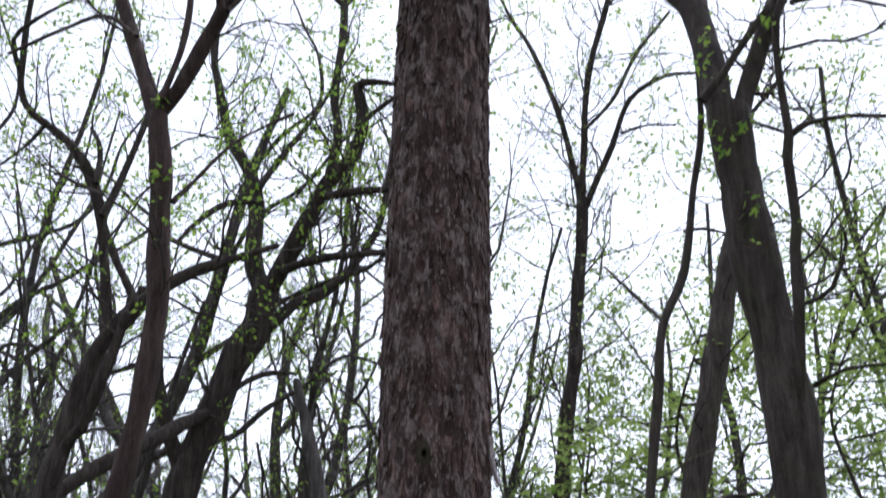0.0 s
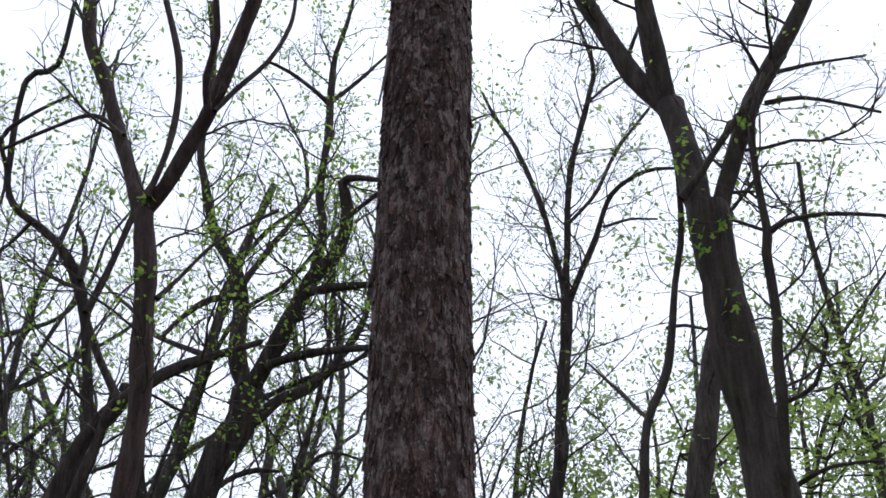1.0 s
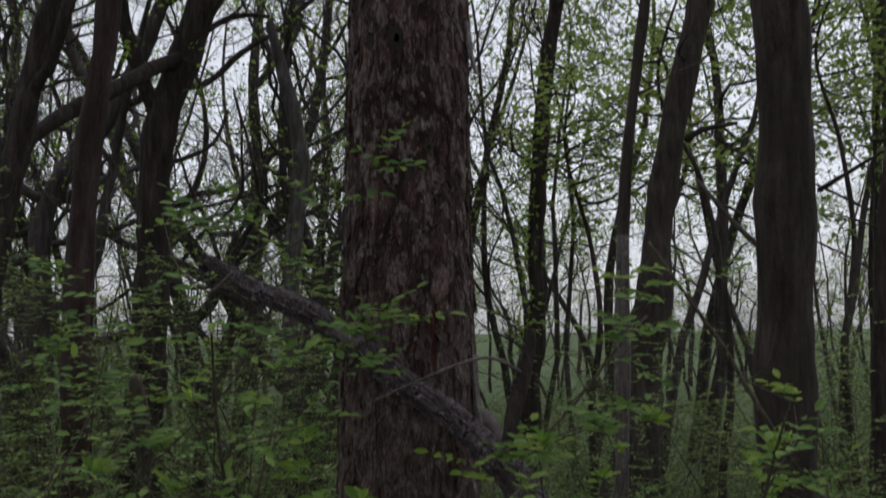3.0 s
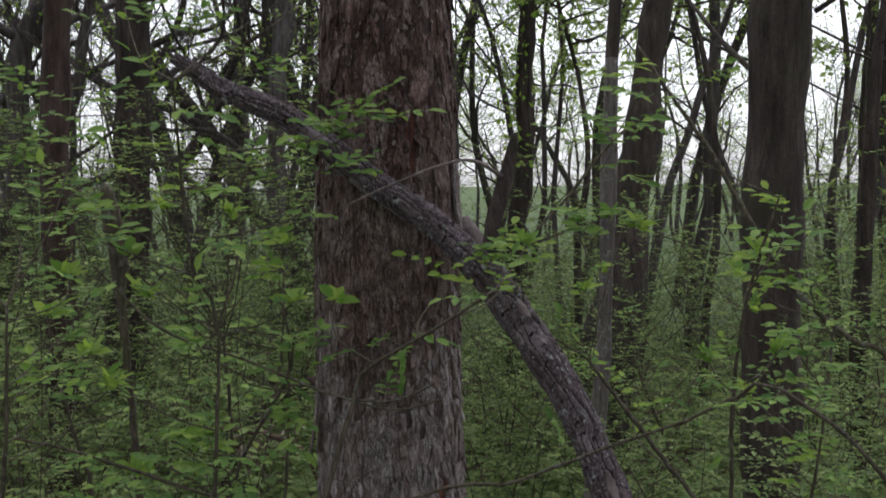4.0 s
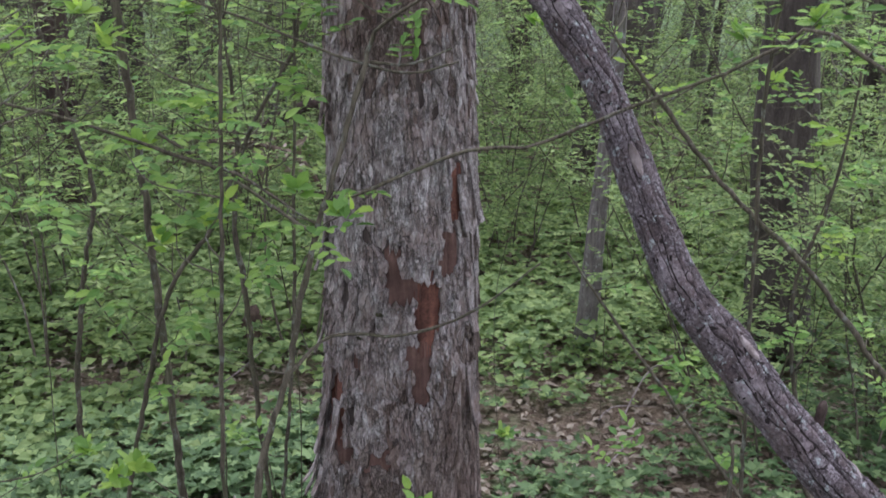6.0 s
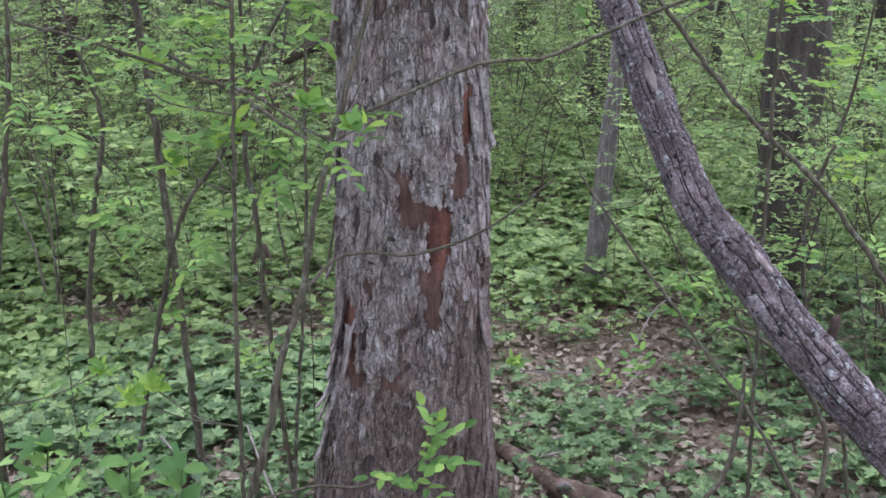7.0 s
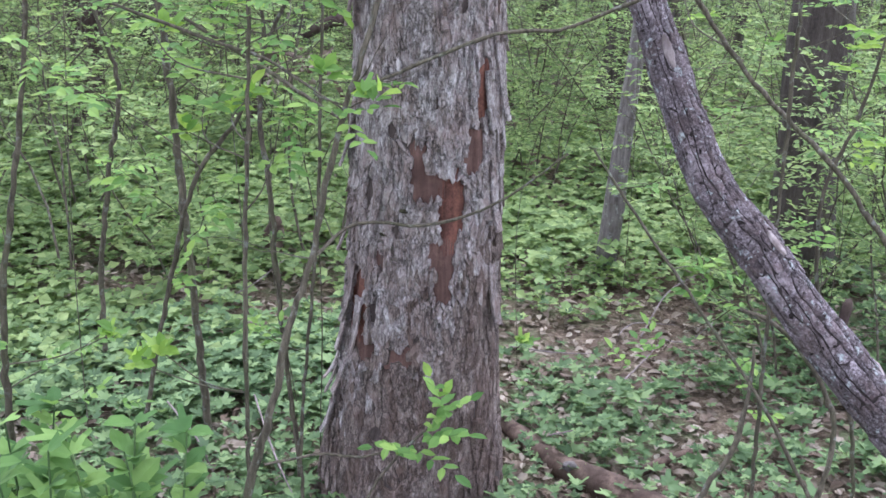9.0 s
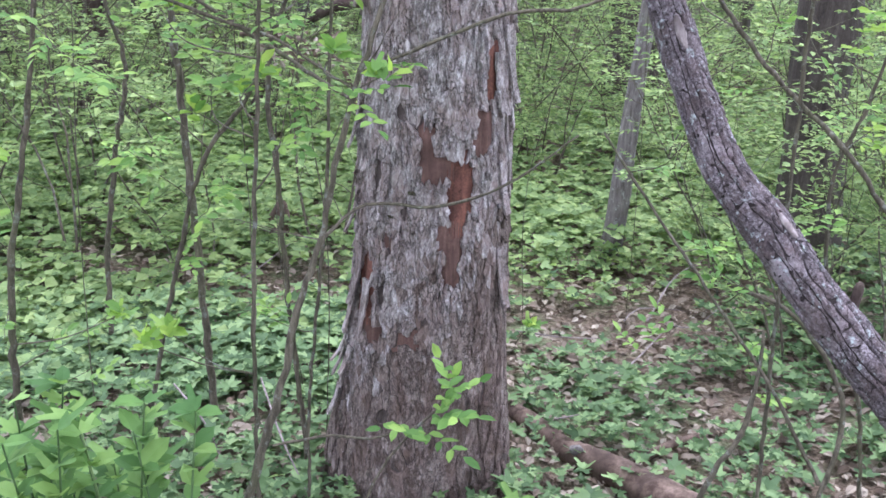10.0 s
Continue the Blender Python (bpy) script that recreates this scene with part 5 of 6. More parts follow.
# ---------------------------------------------------------------- undergrowth
def sapling(seed, height, stems, leaves, size, label, leaf_mat=None, name="shrub", group="shrubs of the undergrowth"):
    rng = np.random.RandomState(seed)
    ob = thing(name, (0, 0, 0), label, "shrub", group)
    lv, tips = Geo(), []
    for _ in range(stems):
        g = Geo()
        a, h = rng.uniform(0, 6.28), height * rng.uniform(0.7, 1.05)
        p, d = np.array([0.05 * math.cos(a), 0.05 * math.sin(a), -0.03]), unit(np.array([0.3 * math.cos(a), 0.3 * math.sin(a), 1.0]))
        pts = [p.copy()]
        for _ in range(9):
            d = unit(d + 0.13 * rng.randn(3))
            p = p + d * h / 9
            pts.append(p.copy())
        r = 0.0022 * height + 0.0018
        g.tube(pts, np.linspace(r, r * 0.35, 10), 6, cap=False)
        for i in range(2, 10):
            for _ in range(rng.randint(1, 3)):
                s = rng.randn(3)
                s[2] = 0.5
                grow(g, pts[i], unit(s), h * rng.uniform(0.15, 0.34), r * 0.4, 1, rng, tips, 0.2, 0.1, 3, (1, 3))
        part("stem", g, TWIG, ob)
    # each tip carries a small fan of leaflets
    sel = [(p, d) for p, d, l in tips if rng.rand() < leaves]
    P, W, F, S = [], [], [], []
    for p, d in sel:
        out = unit(np.array([d[0], d[1], 0.15]) + 0.4 * rng.randn(3) * np.array([1, 1, 0.5]))
        side = unit(np.cross(out, np.array([0, 0, 1.0])))
        sz = size * rng.uniform(0.7, 1.2)
        for q in range(2):
            for sg in (-1, 1):
                P.append(p + out * sz * (0.35 + 0.75 * q))
                W.append(out * 0.45 + sg * side + np.array([0, 0, 0.12 * rng.randn()]))
                F.append(np.array([0, 0, 1.0]) + 0.3 * rng.randn(3))
                S.append(sz * rng.uniform(0.8, 1.1))
        P.append(p + out * sz * 1.6)
        W.append(out)
        F.append(np.array([0, 0, 1.0]) + 0.3 * rng.randn(3))
        S.append(sz * 1.15)
    S = np.array(S)
    lv.leaves(np.array(P), np.array(W), np.array(F), S, S * 0.5, 0.12, 2)
    part("leaves", lv, leaf_mat or LEAF_SHRUB, ob, "small bright green leaflets", kind="stuff", smooth=False)
    return ob


def plant_shrubs():
    rng = np.random.RandomState(77)
    low = [sapling(100 + i, h, s, 0.75, 0.026, "low shrub with thin stems and bright green leaflets") for i, (h, s) in enumerate(((0.7, 3), (0.85, 2), (0.6, 4)))]
    mid = [sapling(110 + i, h, s, 0.72, 0.029, "leafy thin-stemmed shrub of the forest undergrowth") for i, (h, s) in enumerate(((1.25, 3), (1.4, 2), (1.1, 4), (1.5, 3)))]
    tall = [sapling(120 + i, h, s, 0.7, 0.033, "tall leafy shrub of the forest undergrowth") for i, (h, s) in enumerate(((1.9, 3), (2.2, 2), (1.7, 4)))]
    close = [sapling(130 + i, h, s, 0.6, 0.042, "open leafy shrub with broad green leaflets") for i, (h, s) in enumerate(((1.0, 2), (1.3, 2), (0.75, 3), (1.5, 2)))]
    for ob in close:
        tagged(ob, "open leafy shrub with broad green leaflets")
    used = set()

    def put(src, x, y, s):
        m = Matrix.LocRotScale((x, y, rise(x, y)), Euler((0, 0, rng.uniform(0, 6.28))), (s, s, s))
        if src.name in used:
            copy_thing(src, m).matrix_basis = m
        else:
            used.add(src.name)
            src.matrix_basis = m

    spots = []
    for k in range(2600):
        y = 2.9 + 12 * rng.rand() ** 1.0
        x = rng.uniform(-1, 1) * (0.46 * y + 0.5)
        if y < 5.3 and (x > -0.1 or rng.rand() < 0.8):
            continue                                   # open floor of low herbs round the shaggy tree
        if y < 3.6:
            continue
        gap = 0.3 + 0.03 * y
        if any(abs(x - a) < gap and abs(y - b) < gap for a, b in spots):
            continue
        if len(spots) > 190:
            break
        spots.append((x, y))
        if y < 4.2:
            src = (low[:2] + close)[rng.randint(6)]
        elif y < 5.5:
            src = (mid + tall[2:])[rng.randint(len(mid) + 1)]
        else:
            src = (mid + tall)[rng.randint(len(mid) + len(tall))]
        put(src, x, y, rng.uniform(0.8, 1.15))
    for x, y in ((-1.5, 4.6), (-1.9, 5.4), (-1.3, 5.6), (1.45, 4.9), (1.9, 5.2)):
        put(tall[rng.randint(3)], x, y, rng.uniform(0.85, 1.1))
    for k in range(12):
        put(tall[rng.randint(3)], rng.uniform(-4.6, -0.9), rng.uniform(6.2, 9.5), rng.uniform(1.1, 1.5))
    for x, y in ((0.9, 5.2), (0.4, 5.4), (1.6, 4.9), (1.1, 3.75), (1.38, 3.65), (1.6, 3.85), (1.05, 3.4), (1.28, 3.3), (0.98, 4.0), (1.5, 3.5)):
        put(mid[rng.randint(4)], x, y, rng.uniform(0.8, 1.0))
    for k in range(46):
        a, d = rng.uniform(0.28, 1.72) * math.pi, rng.uniform(1.8, 7.0)
        put((mid + tall)[rng.randint(7)], d * math.sin(a), d * math.cos(a), rng.uniform(0.8, 1.1))
    for src in low + mid + tall + close:
        if src.name not in used:
            put(src, rng.uniform(-3, 3), 9.0, 1.0)


plant_shrubs()


# ---------------------------------------------------------------- thin stems and twigs
def sprig_leaves(parent, places, rng, size=0.032, mat=None):
    """Feathered leaves, each leaflet a mesh of its own: place and direction for each leaf."""
    for p, d in places:
        p, d = np.array(p, float), unit(np.array(d, float))
        side = unit(np.cross(d, np.array([0, 0, 1.0])))
        for q in range(4):
            for sg in ((-1, 1) if q < 3 else (0,)):
                g = Geo()
                w = d * (0.55 if sg else 1.0) + sg * side + np.array([0, 0, 0.15 * rng.randn()])
                s = size * rng.uniform(0.8, 1.15)
                g.leaves([p + d * size * 0.75 * q], [w], [np.array([0, 0, 1.0]) + np.array([0, -0.5, 0]) + 0.25 * rng.randn(3)], s, s * 0.5, 0.1, 6)
                part("leaf", g, mat or LEAF_NEAR, parent, smooth=False)


STEMS = []


def side_shoot(tip, rng, radius=0.0018):
    """A thin branch from the nearest stem of the undergrowth up to a tip; gives the branch, or None."""
    tip = np.array(tip, float)
    best = None
    for ob, p in STEMS:
        d = np.linalg.norm(p - tip, axis=1) + 3.0 * np.maximum(0, p[:, 2] - tip[2] + 0.06)
        i = int(np.argmin(d))
        if best is None or d[i] < best[0]:
            best = (d[i], ob, p[i])
    if best is None or best[0] > 0.5:
        return None
    a = best[2]
    m = a * 0.5 + tip * 0.5 + np.array([0.02 * rng.randn(), 0.02 * rng.randn(), -0.06 * np.hypot(*(tip - a)[:2])])
    rows = spline([(*a, radius), (*m, radius * 0.8), (*tip, radius * 0.45)], 0.02)
    g = Geo()
    g.tube(rows[:, :3], rows[:, 3], 6)
    return part("branch", g, TWIG, best[1])


def near_stem(name, label, seed, *ctrls, leafy=0.5, size=0.026, sprigs=(), twig_len=0.22, density=7.0, low=0.35, root=None):
    """A traced stem of the undergrowth with side twigs and leaflets."""
    rng = np.random.RandomState(seed)
    c0 = ctrls[0][0]
    ob = thing(name, root or (c0[0], c0[1], c0[2]), label, "shrub", "thin stems close by")
    tips = []
    for k, c in enumerate(ctrls):
        g = Geo()
        rows = spline(c, 0.025)
        n = len(rows)
        p = rows[:, :3] + np.minimum(0.002, 0.22 * rows[:, 3:4]) * rng.randn(n, 3)
        g.tube(p, 0.76 * rows[:, 3] * (1 + 0.12 * rng.randn(n).clip(-1, 1)), 9, 0.1, rng=rng)
        part("stem" if k == 0 else "branch", g, TWIG, ob)
        if rows[0, 3] > 0.004:
            STEMS.append((ob, p))
        tw = Geo()
        for i in range(2, n - 1):
            if p[i, 2] > low and rng.rand() < density * 0.025:
                s = unit(rng.randn(3))
                grow(tw, p[i], unit(s + np.array([0, 0, 0.3])), twig_len * rng.uniform(0.4, 1.1), 0.0016, 1, rng, tips, 0.2, 0.1, 3, (0, 2))
        if tw.v:
            part("twigs", tw, TWIG, ob, kind="stuff")
    lv = Geo()
    sel = [(p, d) for p, d, l in tips if rng.rand() < leafy]
    P, W, S = [], [], []
    for p, d in sel:
        out = unit(np.array([d[0], d[1], 0.1]) + 0.35 * rng.randn(3))
        side = unit(np.cross(out, np.array([0, 0, 1.0])))
        sz = size * rng.uniform(0.7, 1.2)
        for q in range(3):
            for sg in (-1, 1):
                P.append(p + out * sz * (0.3 + 0.62 * q))
                W.append(out * 0.5 + sg * side)
                S.append(sz)
        P.append(p + out * sz * 2.0)
        W.append(out)
        S.append(sz * 1.1)
    if P:
        S = np.array(S)
        lv.leaves(np.array(P), np.array(W) + 0.12 * rng.randn(len(P), 3), np.array([0, -0.25, 1.0]) + 0.3 * rng.randn(len(P), 3), S, S * 0.5, 0.1, 6)
        part("leaves", lv, LEAF_NEAR, ob, "fresh green feathered leaves", kind="stuff", smooth=False)
    if sprigs:
        sprig_leaves(ob, sprigs, rng, size * 1.15)
    return ob


near_stem("sapling", "grey-brown sapling stem arching past the shaggy tree", 201,
          [(-0.4, 2.06, -0.03, 0.014), (-0.37, 2.08, 0.2, 0.013), (-0.34, 2.1, 0.34, 0.0115), (-0.28, 2.12, 0.55, 0.0095), (-0.25, 2.13, 0.69, 0.0085), (-0.21, 2.15, 0.81, 0.0075), (-0.17, 2.17, 1.0, 0.007), (-0.08, 2.18, 1.29, 0.006), (-0.06, 2.2, 1.36, 0.005), (-0.03, 2.16, 1.4, 0.004), (0.07, 2.12, 1.46, 0.0035), (0.14, 2.08, 1.51, 0.003), (0.2, 2.0, 1.55, 0.002)],
          [(-0.21, 2.15, 0.81, 0.0045), (-0.14, 2.23, 0.85, 0.004), (-0.02, 2.25, 0.84, 0.0038), (0.1, 2.23, 0.89, 0.003), (0.22, 2.2, 0.99, 0.002)],
          [(-0.3, 2.11, 0.43, 0.003), (-0.2, 2.17, 0.42, 0.003), (-0.13, 2.18, 0.41, 0.003), (-0.04, 2.2, 0.43, 0.0025)],
          [(-0.51, 2.5, 1.17, 0.004), (-0.33, 2.4, 1.09, 0.005), (-0.24, 2.3, 1.06, 0.0045), (-0.16, 2.2, 1.04, 0.004)],
          [(-0.06, 2.2, 1.33, 0.003), (0.0, 2.25, 1.32, 0.003), (0.07, 2.3, 1.34, 0.002)],
          leafy=0.16, density=3.0, low=0.7, sprigs=(((-0.15, 2.12, 1.07), (0.9, -0.2, 0.2)), ((-0.15, 2.14, 1.06), (-0.8, -0.3, 0.3)), ((-0.14, 2.12, 1.05), (0.4, -0.6, -0.3)), ((0.15, 1.98, 1.53), (-0.8, -0.3, 0.0)), ((0.17, 1.96, 1.54), (0.2, -0.4, 0.6))), size=0.026)

near_stem("sapling", "thin sapling with feathered green leaves", 202,
          [(-0.72, 2.6, -0.02, 0.009), (-0.67, 2.6, 0.23, 0.008), (-0.58, 2.59, 0.6, 0.007), (-0.51, 2.57, 0.82, 0.0065), (-0.41, 2.56, 0.96, 0.006), (-0.36, 2.54, 1.07, 0.006), (-0.31, 2.53, 1.18, 0.005), (-0.23, 2.51, 1.31, 0.0045), (-0.21, 2.5, 1.4, 0.003)],
          leafy=0.5, density=8.0, sprigs=(((-0.21, 2.46, 1.4), (-0.5, -0.3, 0.3)), ((-0.2, 2.46, 1.41), (0.7, -0.3, 0.2)), ((-0.21, 2.46, 1.38), (0.2, -0.6, 0.3))), size=0.03)
near_stem("sapling", "thin upright sapling with a few green leaves", 203,
          [(-0.33, 2.69, -0.02, 0.009), (-0.34, 2.7, 0.14, 0.0085), (-0.37, 2.73, 0.43, 0.008), (-0.39, 2.75, 0.74, 0.008), (-0.41, 2.77, 0.9, 0.0075), (-0.4, 2.8, 1.11, 0.006), (-0.42, 2.82, 1.35, 0.004)], leafy=0.3, density=5.0)
near_stem("sapling", "thin sapling with bright spring leaves", 204,
          [(-1.0, 3.3, -0.02, 0.011), (-0.99, 3.3, 0.31, 0.0105), (-0.93, 3.27, 0.62, 0.009), (-0.87, 3.23, 0.88, 0.008), (-0.9, 3.2, 1.05, 0.006), (-0.95, 3.18, 1.3, 0.004)], leafy=0.5, density=8.0, size=0.03)
near_stem("sapling", "dark thin sapling with bright spring leaves", 205,
          [(-0.88, 2.34, -0.02, 0.01), (-0.85, 2.32, 0.35, 0.0095), (-0.82, 2.3, 0.66, 0.009), (-0.76, 2.27, 0.89, 0.007), (-0.7, 2.23, 1.12, 0.006), (-0.67, 2.2, 1.26, 0.005), (-0.66, 2.2, 1.5, 0.003)],
          [(-0.7, 2.3, 1.25, 0.004), (-0.59, 2.34, 1.21, 0.004), (-0.42, 2.34, 1.15, 0.004), (-0.31, 2.32, 1.12, 0.004), (-0.22, 2.26, 1.08, 0.003), (-0.16, 2.2, 1.06, 0.002)],
          leafy=0.45, density=8.0, size=0.028)
near_stem("sapling", "very thin upright sapling beside the shaggy tree", 206,
          [(-0.3, 2.5, -0.02, 0.0055), (-0.29, 2.5, 0.34, 0.005), (-0.25, 2.5, 0.73, 0.005), (-0.24, 2.5, 0.97, 0.0045), (-0.23, 2.5, 1.18, 0.004), (-0.22, 2.5, 1.4, 0.003)], leafy=0.3, density=4.0)
near_stem("sapling", "thin forked sapling with young leaves", 207,
          [(-0.36, 2.24, -0.02, 0.006), (-0.35, 2.24, 0.6, 0.0055), (-0.32, 2.22, 1.1, 0.005), (-0.3, 2.2, 1.46, 0.004), (-0.33, 2.18, 1.55, 0.004), (-0.34, 2.15, 1.67, 0.0038), (-0.34, 2.12, 1.78, 0.003), (-0.34, 2.1, 1.87, 0.002)],
          [(-0.3, 2.2, 1.46, 0.003), (-0.28, 2.25, 1.54, 0.0028), (-0.27, 2.3, 1.62, 0.002)],
          [(-0.54, 2.3, 1.56, 0.003), (-0.42, 2.28, 1.45, 0.0032), (-0.26, 2.26, 1.39, 0.003), (-0.1, 2.24, 1.33, 0.003), (0.0, 2.22, 1.31, 0.003), (0.08, 2.2, 1.33, 0.002)],
          leafy=0.45, density=6.0, low=1.0, size=0.03, sprigs=(((-0.36, 2.08, 1.8), (-0.8, -0.4, -0.1)), ((-0.35, 2.08, 1.86), (-0.3, -0.4, 0.4)), ((-0.33, 2.08, 1.82), (0.8, -0.3, -0.1))))
near_stem("twig", "long bare twig crossing in front of the shaggy tree", 208,
          [(0.95, 1.8, -0.02, 0.008), (0.9, 1.82, 0.6, 0.007), (0.75, 1.86, 1.2, 0.005), (0.57, 1.9, 1.4, 0.004), (0.52, 1.94, 1.38, 0.0035), (0.45, 1.97, 1.34, 0.0033), (0.34, 2.01, 1.29, 0.0035), (0.26, 2.05, 1.25, 0.0038), (0.18, 2.09, 1.21, 0.004), (0.09, 2.12, 1.2, 0.004), (-0.06, 2.16, 1.13, 0.004), (-0.14, 2.2, 1.09, 0.003)], leafy=0.15, density=2.0, low=1.0, twig_len=0.1)
near_stem("sapling", "short sprig of oval leaves before the trunk", 209,
          [(-0.2, 2.06, -0.02, 0.004), (-0.16, 2.08, 0.2, 0.0038), (-0.12, 2.1, 0.36, 0.0035), (-0.06, 2.12, 0.45, 0.003), (-0.01, 2.13, 0.5, 0.003), (0.02, 2.14, 0.56, 0.002)],
          leafy=0.0, density=0.0, size=0.03, sprigs=(((0.0, 2.12, 0.51), (0.25, -0.2, 0.9)), ((-0.01, 2.12, 0.5), (0.9, -0.3, 0.1)), ((0.01, 2.12, 0.53), (0.7, -0.3, 0.6)), ((-0.03, 2.11, 0.47), (-0.9, -0.3, 0.2)), ((0.02, 2.12, 0.55), (-0.3, -0.3, 0.9)), ((0.0, 2.1, 0.5), (0.5, -0.6, 0.4)), ((-0.04, 2.1, 0.46), (-0.3, -0.6, 0.6)), ((-0.02, 2.1, 0.47), (0.7, -0.5, -0.2))))
near_stem("sapling", "arching shrub stem with sparse yellow-green leaves", 210,
          [(1.02, 2.25, -0.02, 0.0095), (0.99, 2.27, 0.4, 0.009), (0.94, 2.3, 0.63, 0.008), (0.85, 2.35, 0.77, 0.0075), (0.73, 2.4, 0.93, 0.007), (0.6, 2.45, 1.05, 0.0062), (0.49, 2.5, 1.19, 0.006), (0.38, 2.54, 1.34, 0.004)], leafy=0.4, density=7.0, size=0.026)
near_stem("sapling", "bent shrub stem with sparse leaves", 211,
          [(0.66, 2.15, -0.02, 0.0075), (0.71, 2.2, 0.27, 0.007), (0.76, 2.27, 0.45, 0.0068), (0.67, 2.33, 0.61, 0.006), (0.55, 2.4, 0.65, 0.005)],
          [(0.71, 2.2, 0.33, 0.006), (0.62, 2.26, 0.49, 0.005), (0.54, 2.32, 0.6, 0.0048), (0.45, 2.38, 0.72, 0.004), (0.38, 2.44, 0.81, 0.0038), (0.3, 2.5, 0.92, 0.003)], leafy=0.35, density=5.0, low=0.5)
near_stem("sapling", "short grey shrub stem among herbs", 212,
          [(0.45, 2.17, -0.02, 0.0085), (0.49, 2.2, 0.28, 0.0075), (0.56, 2.23, 0.41, 0.007), (0.59, 2.27, 0.49, 0.006), (0.6, 2.3, 0.6, 0.004)], leafy=0.4, density=5.0, low=0.45)
near_stem("sapling", "upright thin stem with small green leaves", 213,
          [(0.64, 2.3, -0.02, 0.006), (0.62, 2.3, 0.6, 0.0052), (0.61, 2.3, 1.06, 0.005), (0.6, 2.27, 1.27, 0.0048), (0.61, 2.25, 1.44, 0.0045), (0.64, 2.23, 1.58, 0.0038), (0.66, 2.2, 1.67, 0.002)], leafy=0.5, density=9.0, low=1.0, size=0.022)
near_stem("sapling", "drooping dark branch with few leaves", 214,
          [(1.1, 2.3, -0.02, 0.01), (1.08, 2.34, 0.8, 0.009), (0.95, 2.4, 1.32, 0.0075), (0.88, 2.46, 1.39, 0.007), (0.79, 2.52, 1.48, 0.007), (0.71, 2.58, 1.63, 0.007), (0.66, 2.64, 1.75, 0.007), (0.6, 2.7, 1.86, 0.006), (0.52, 2.76, 2.0, 0.004)], leafy=0.3, density=6.0, low=1.0)
near_stem("sapling", "dark winding shrub stem with green leaves", 215,
          [(0.97, 2.6, -0.02, 0.0065), (0.92, 2.6, 0.3, 0.006), (0.83, 2.6, 0.49, 0.006), (0.79, 2.6, 0.79, 0.0058), (0.84, 2.6, 0.97, 0.005), (0.87, 2.6, 1.13, 0.004), (0.9, 2.6, 1.4, 0.003)],
          [(0.5, 2.7, 1.83, 0.005), (0.43, 2.63, 1.77, 0.0045), (0.34, 2.57, 1.67, 0.004), (0.24, 2.5, 1.57, 0.003)], leafy=0.45, density=8.0, low=0.6)
HIGH = (((-0.17, 2.35, 2.06), (-0.1, 2.4, 0)), ((-0.02, 2.3, 1.83), (0.06, 2.42, 0)), ((0.43, 2.3, 1.8), (0.52, 2.4, 0)), ((-0.53, 2.5, 2.05), (-0.55, 2.55, 0)), ((-0.63, 2.5, 1.86), (-0.66, 2.5, 0)),
        ((-0.43, 2.6, 2.03), (-0.45, 2.65, 0)), ((-0.25, 2.7, 1.9), (-0.3, 2.8, 0)), ((0.67, 2.25, 1.58), (0.72, 2.3, 0)), ((0.38, 2.5, 1.82), (0.36, 2.6, 0)), ((-0.1, 2.35, 1.78), (-0.18, 2.44, 0)),
        ((-0.5, 2.15, 1.62), (-0.55, 2.2, 0)), ((0.35, 2.3, 1.63), (0.3, 2.45, 0)), ((0.7, 2.3, 1.4), (0.74, 2.4, 0)), ((-0.75, 2.7, 1.7), (-0.8, 2.8, 0)), ((-0.9, 2.9, 1.95), (-0.92, 2.9, 0)), ((-0.35, 3.1, 2.0), (-0.4, 3.1, 0)))
for k, (tip, foot) in enumerate(HIGH):
    rs = np.random.RandomState(300 + k)
    ob = side_shoot(tip, rs)
    if ob:
        sprig_leaves(ob, [(np.array(tip) + 0.02 * rs.randn(3), (rs.randn(), -0.4 + 0.5 * rs.randn(), 0.3)) for _ in range(4)], rs, 0.034)
        continue
    near_stem("sapling", "tall thin sapling with a tuft of fresh leaves", 320 + k,
              [(foot[0], foot[1], -0.02, 0.0019), (foot[0] * 0.7 + tip[0] * 0.3 + 0.05 * rs.randn(), foot[1], 0.6, 0.0017), (foot[0] * 0.3 + tip[0] * 0.7 + 0.05 * rs.randn(), tip[1], 1.3, 0.0014), (*tip, 0.001)],
              leafy=0.5, density=9.0, low=tip[2] - 0.35, size=0.03, twig_len=0.14,
              sprigs=[(np.array(tip) + 0.02 * rs.randn(3), (rs.randn(), -0.4 + 0.5 * rs.randn(), 0.3)) for _ in range(4)])

def whorl(parent, tip, rng, count=8, size=0.045):
    """Young leaves spreading round a shoot's end."""
    for k in range(count):
        a = 6.283 * k / count + 0.3 * rng.randn()
        up = 0.25 + 0.9 * (k % 2) + 0.15 * rng.randn()
        s = size * rng.uniform(0.75, 1.2)
        g = Geo()
        g.leaves([np.array(tip) + 0.006 * rng.randn(3)], [(math.cos(a), math.sin(a), up)], [(0.2 * rng.randn(), -0.5, 0.8)], s, s * 0.6, 0.12, 8 if rng.rand() < 0.5 else 6)
        part("leaf", g, LEAF_YOUNG if rng.rand() < 0.65 else LEAF_NEAR, parent, smooth=False)


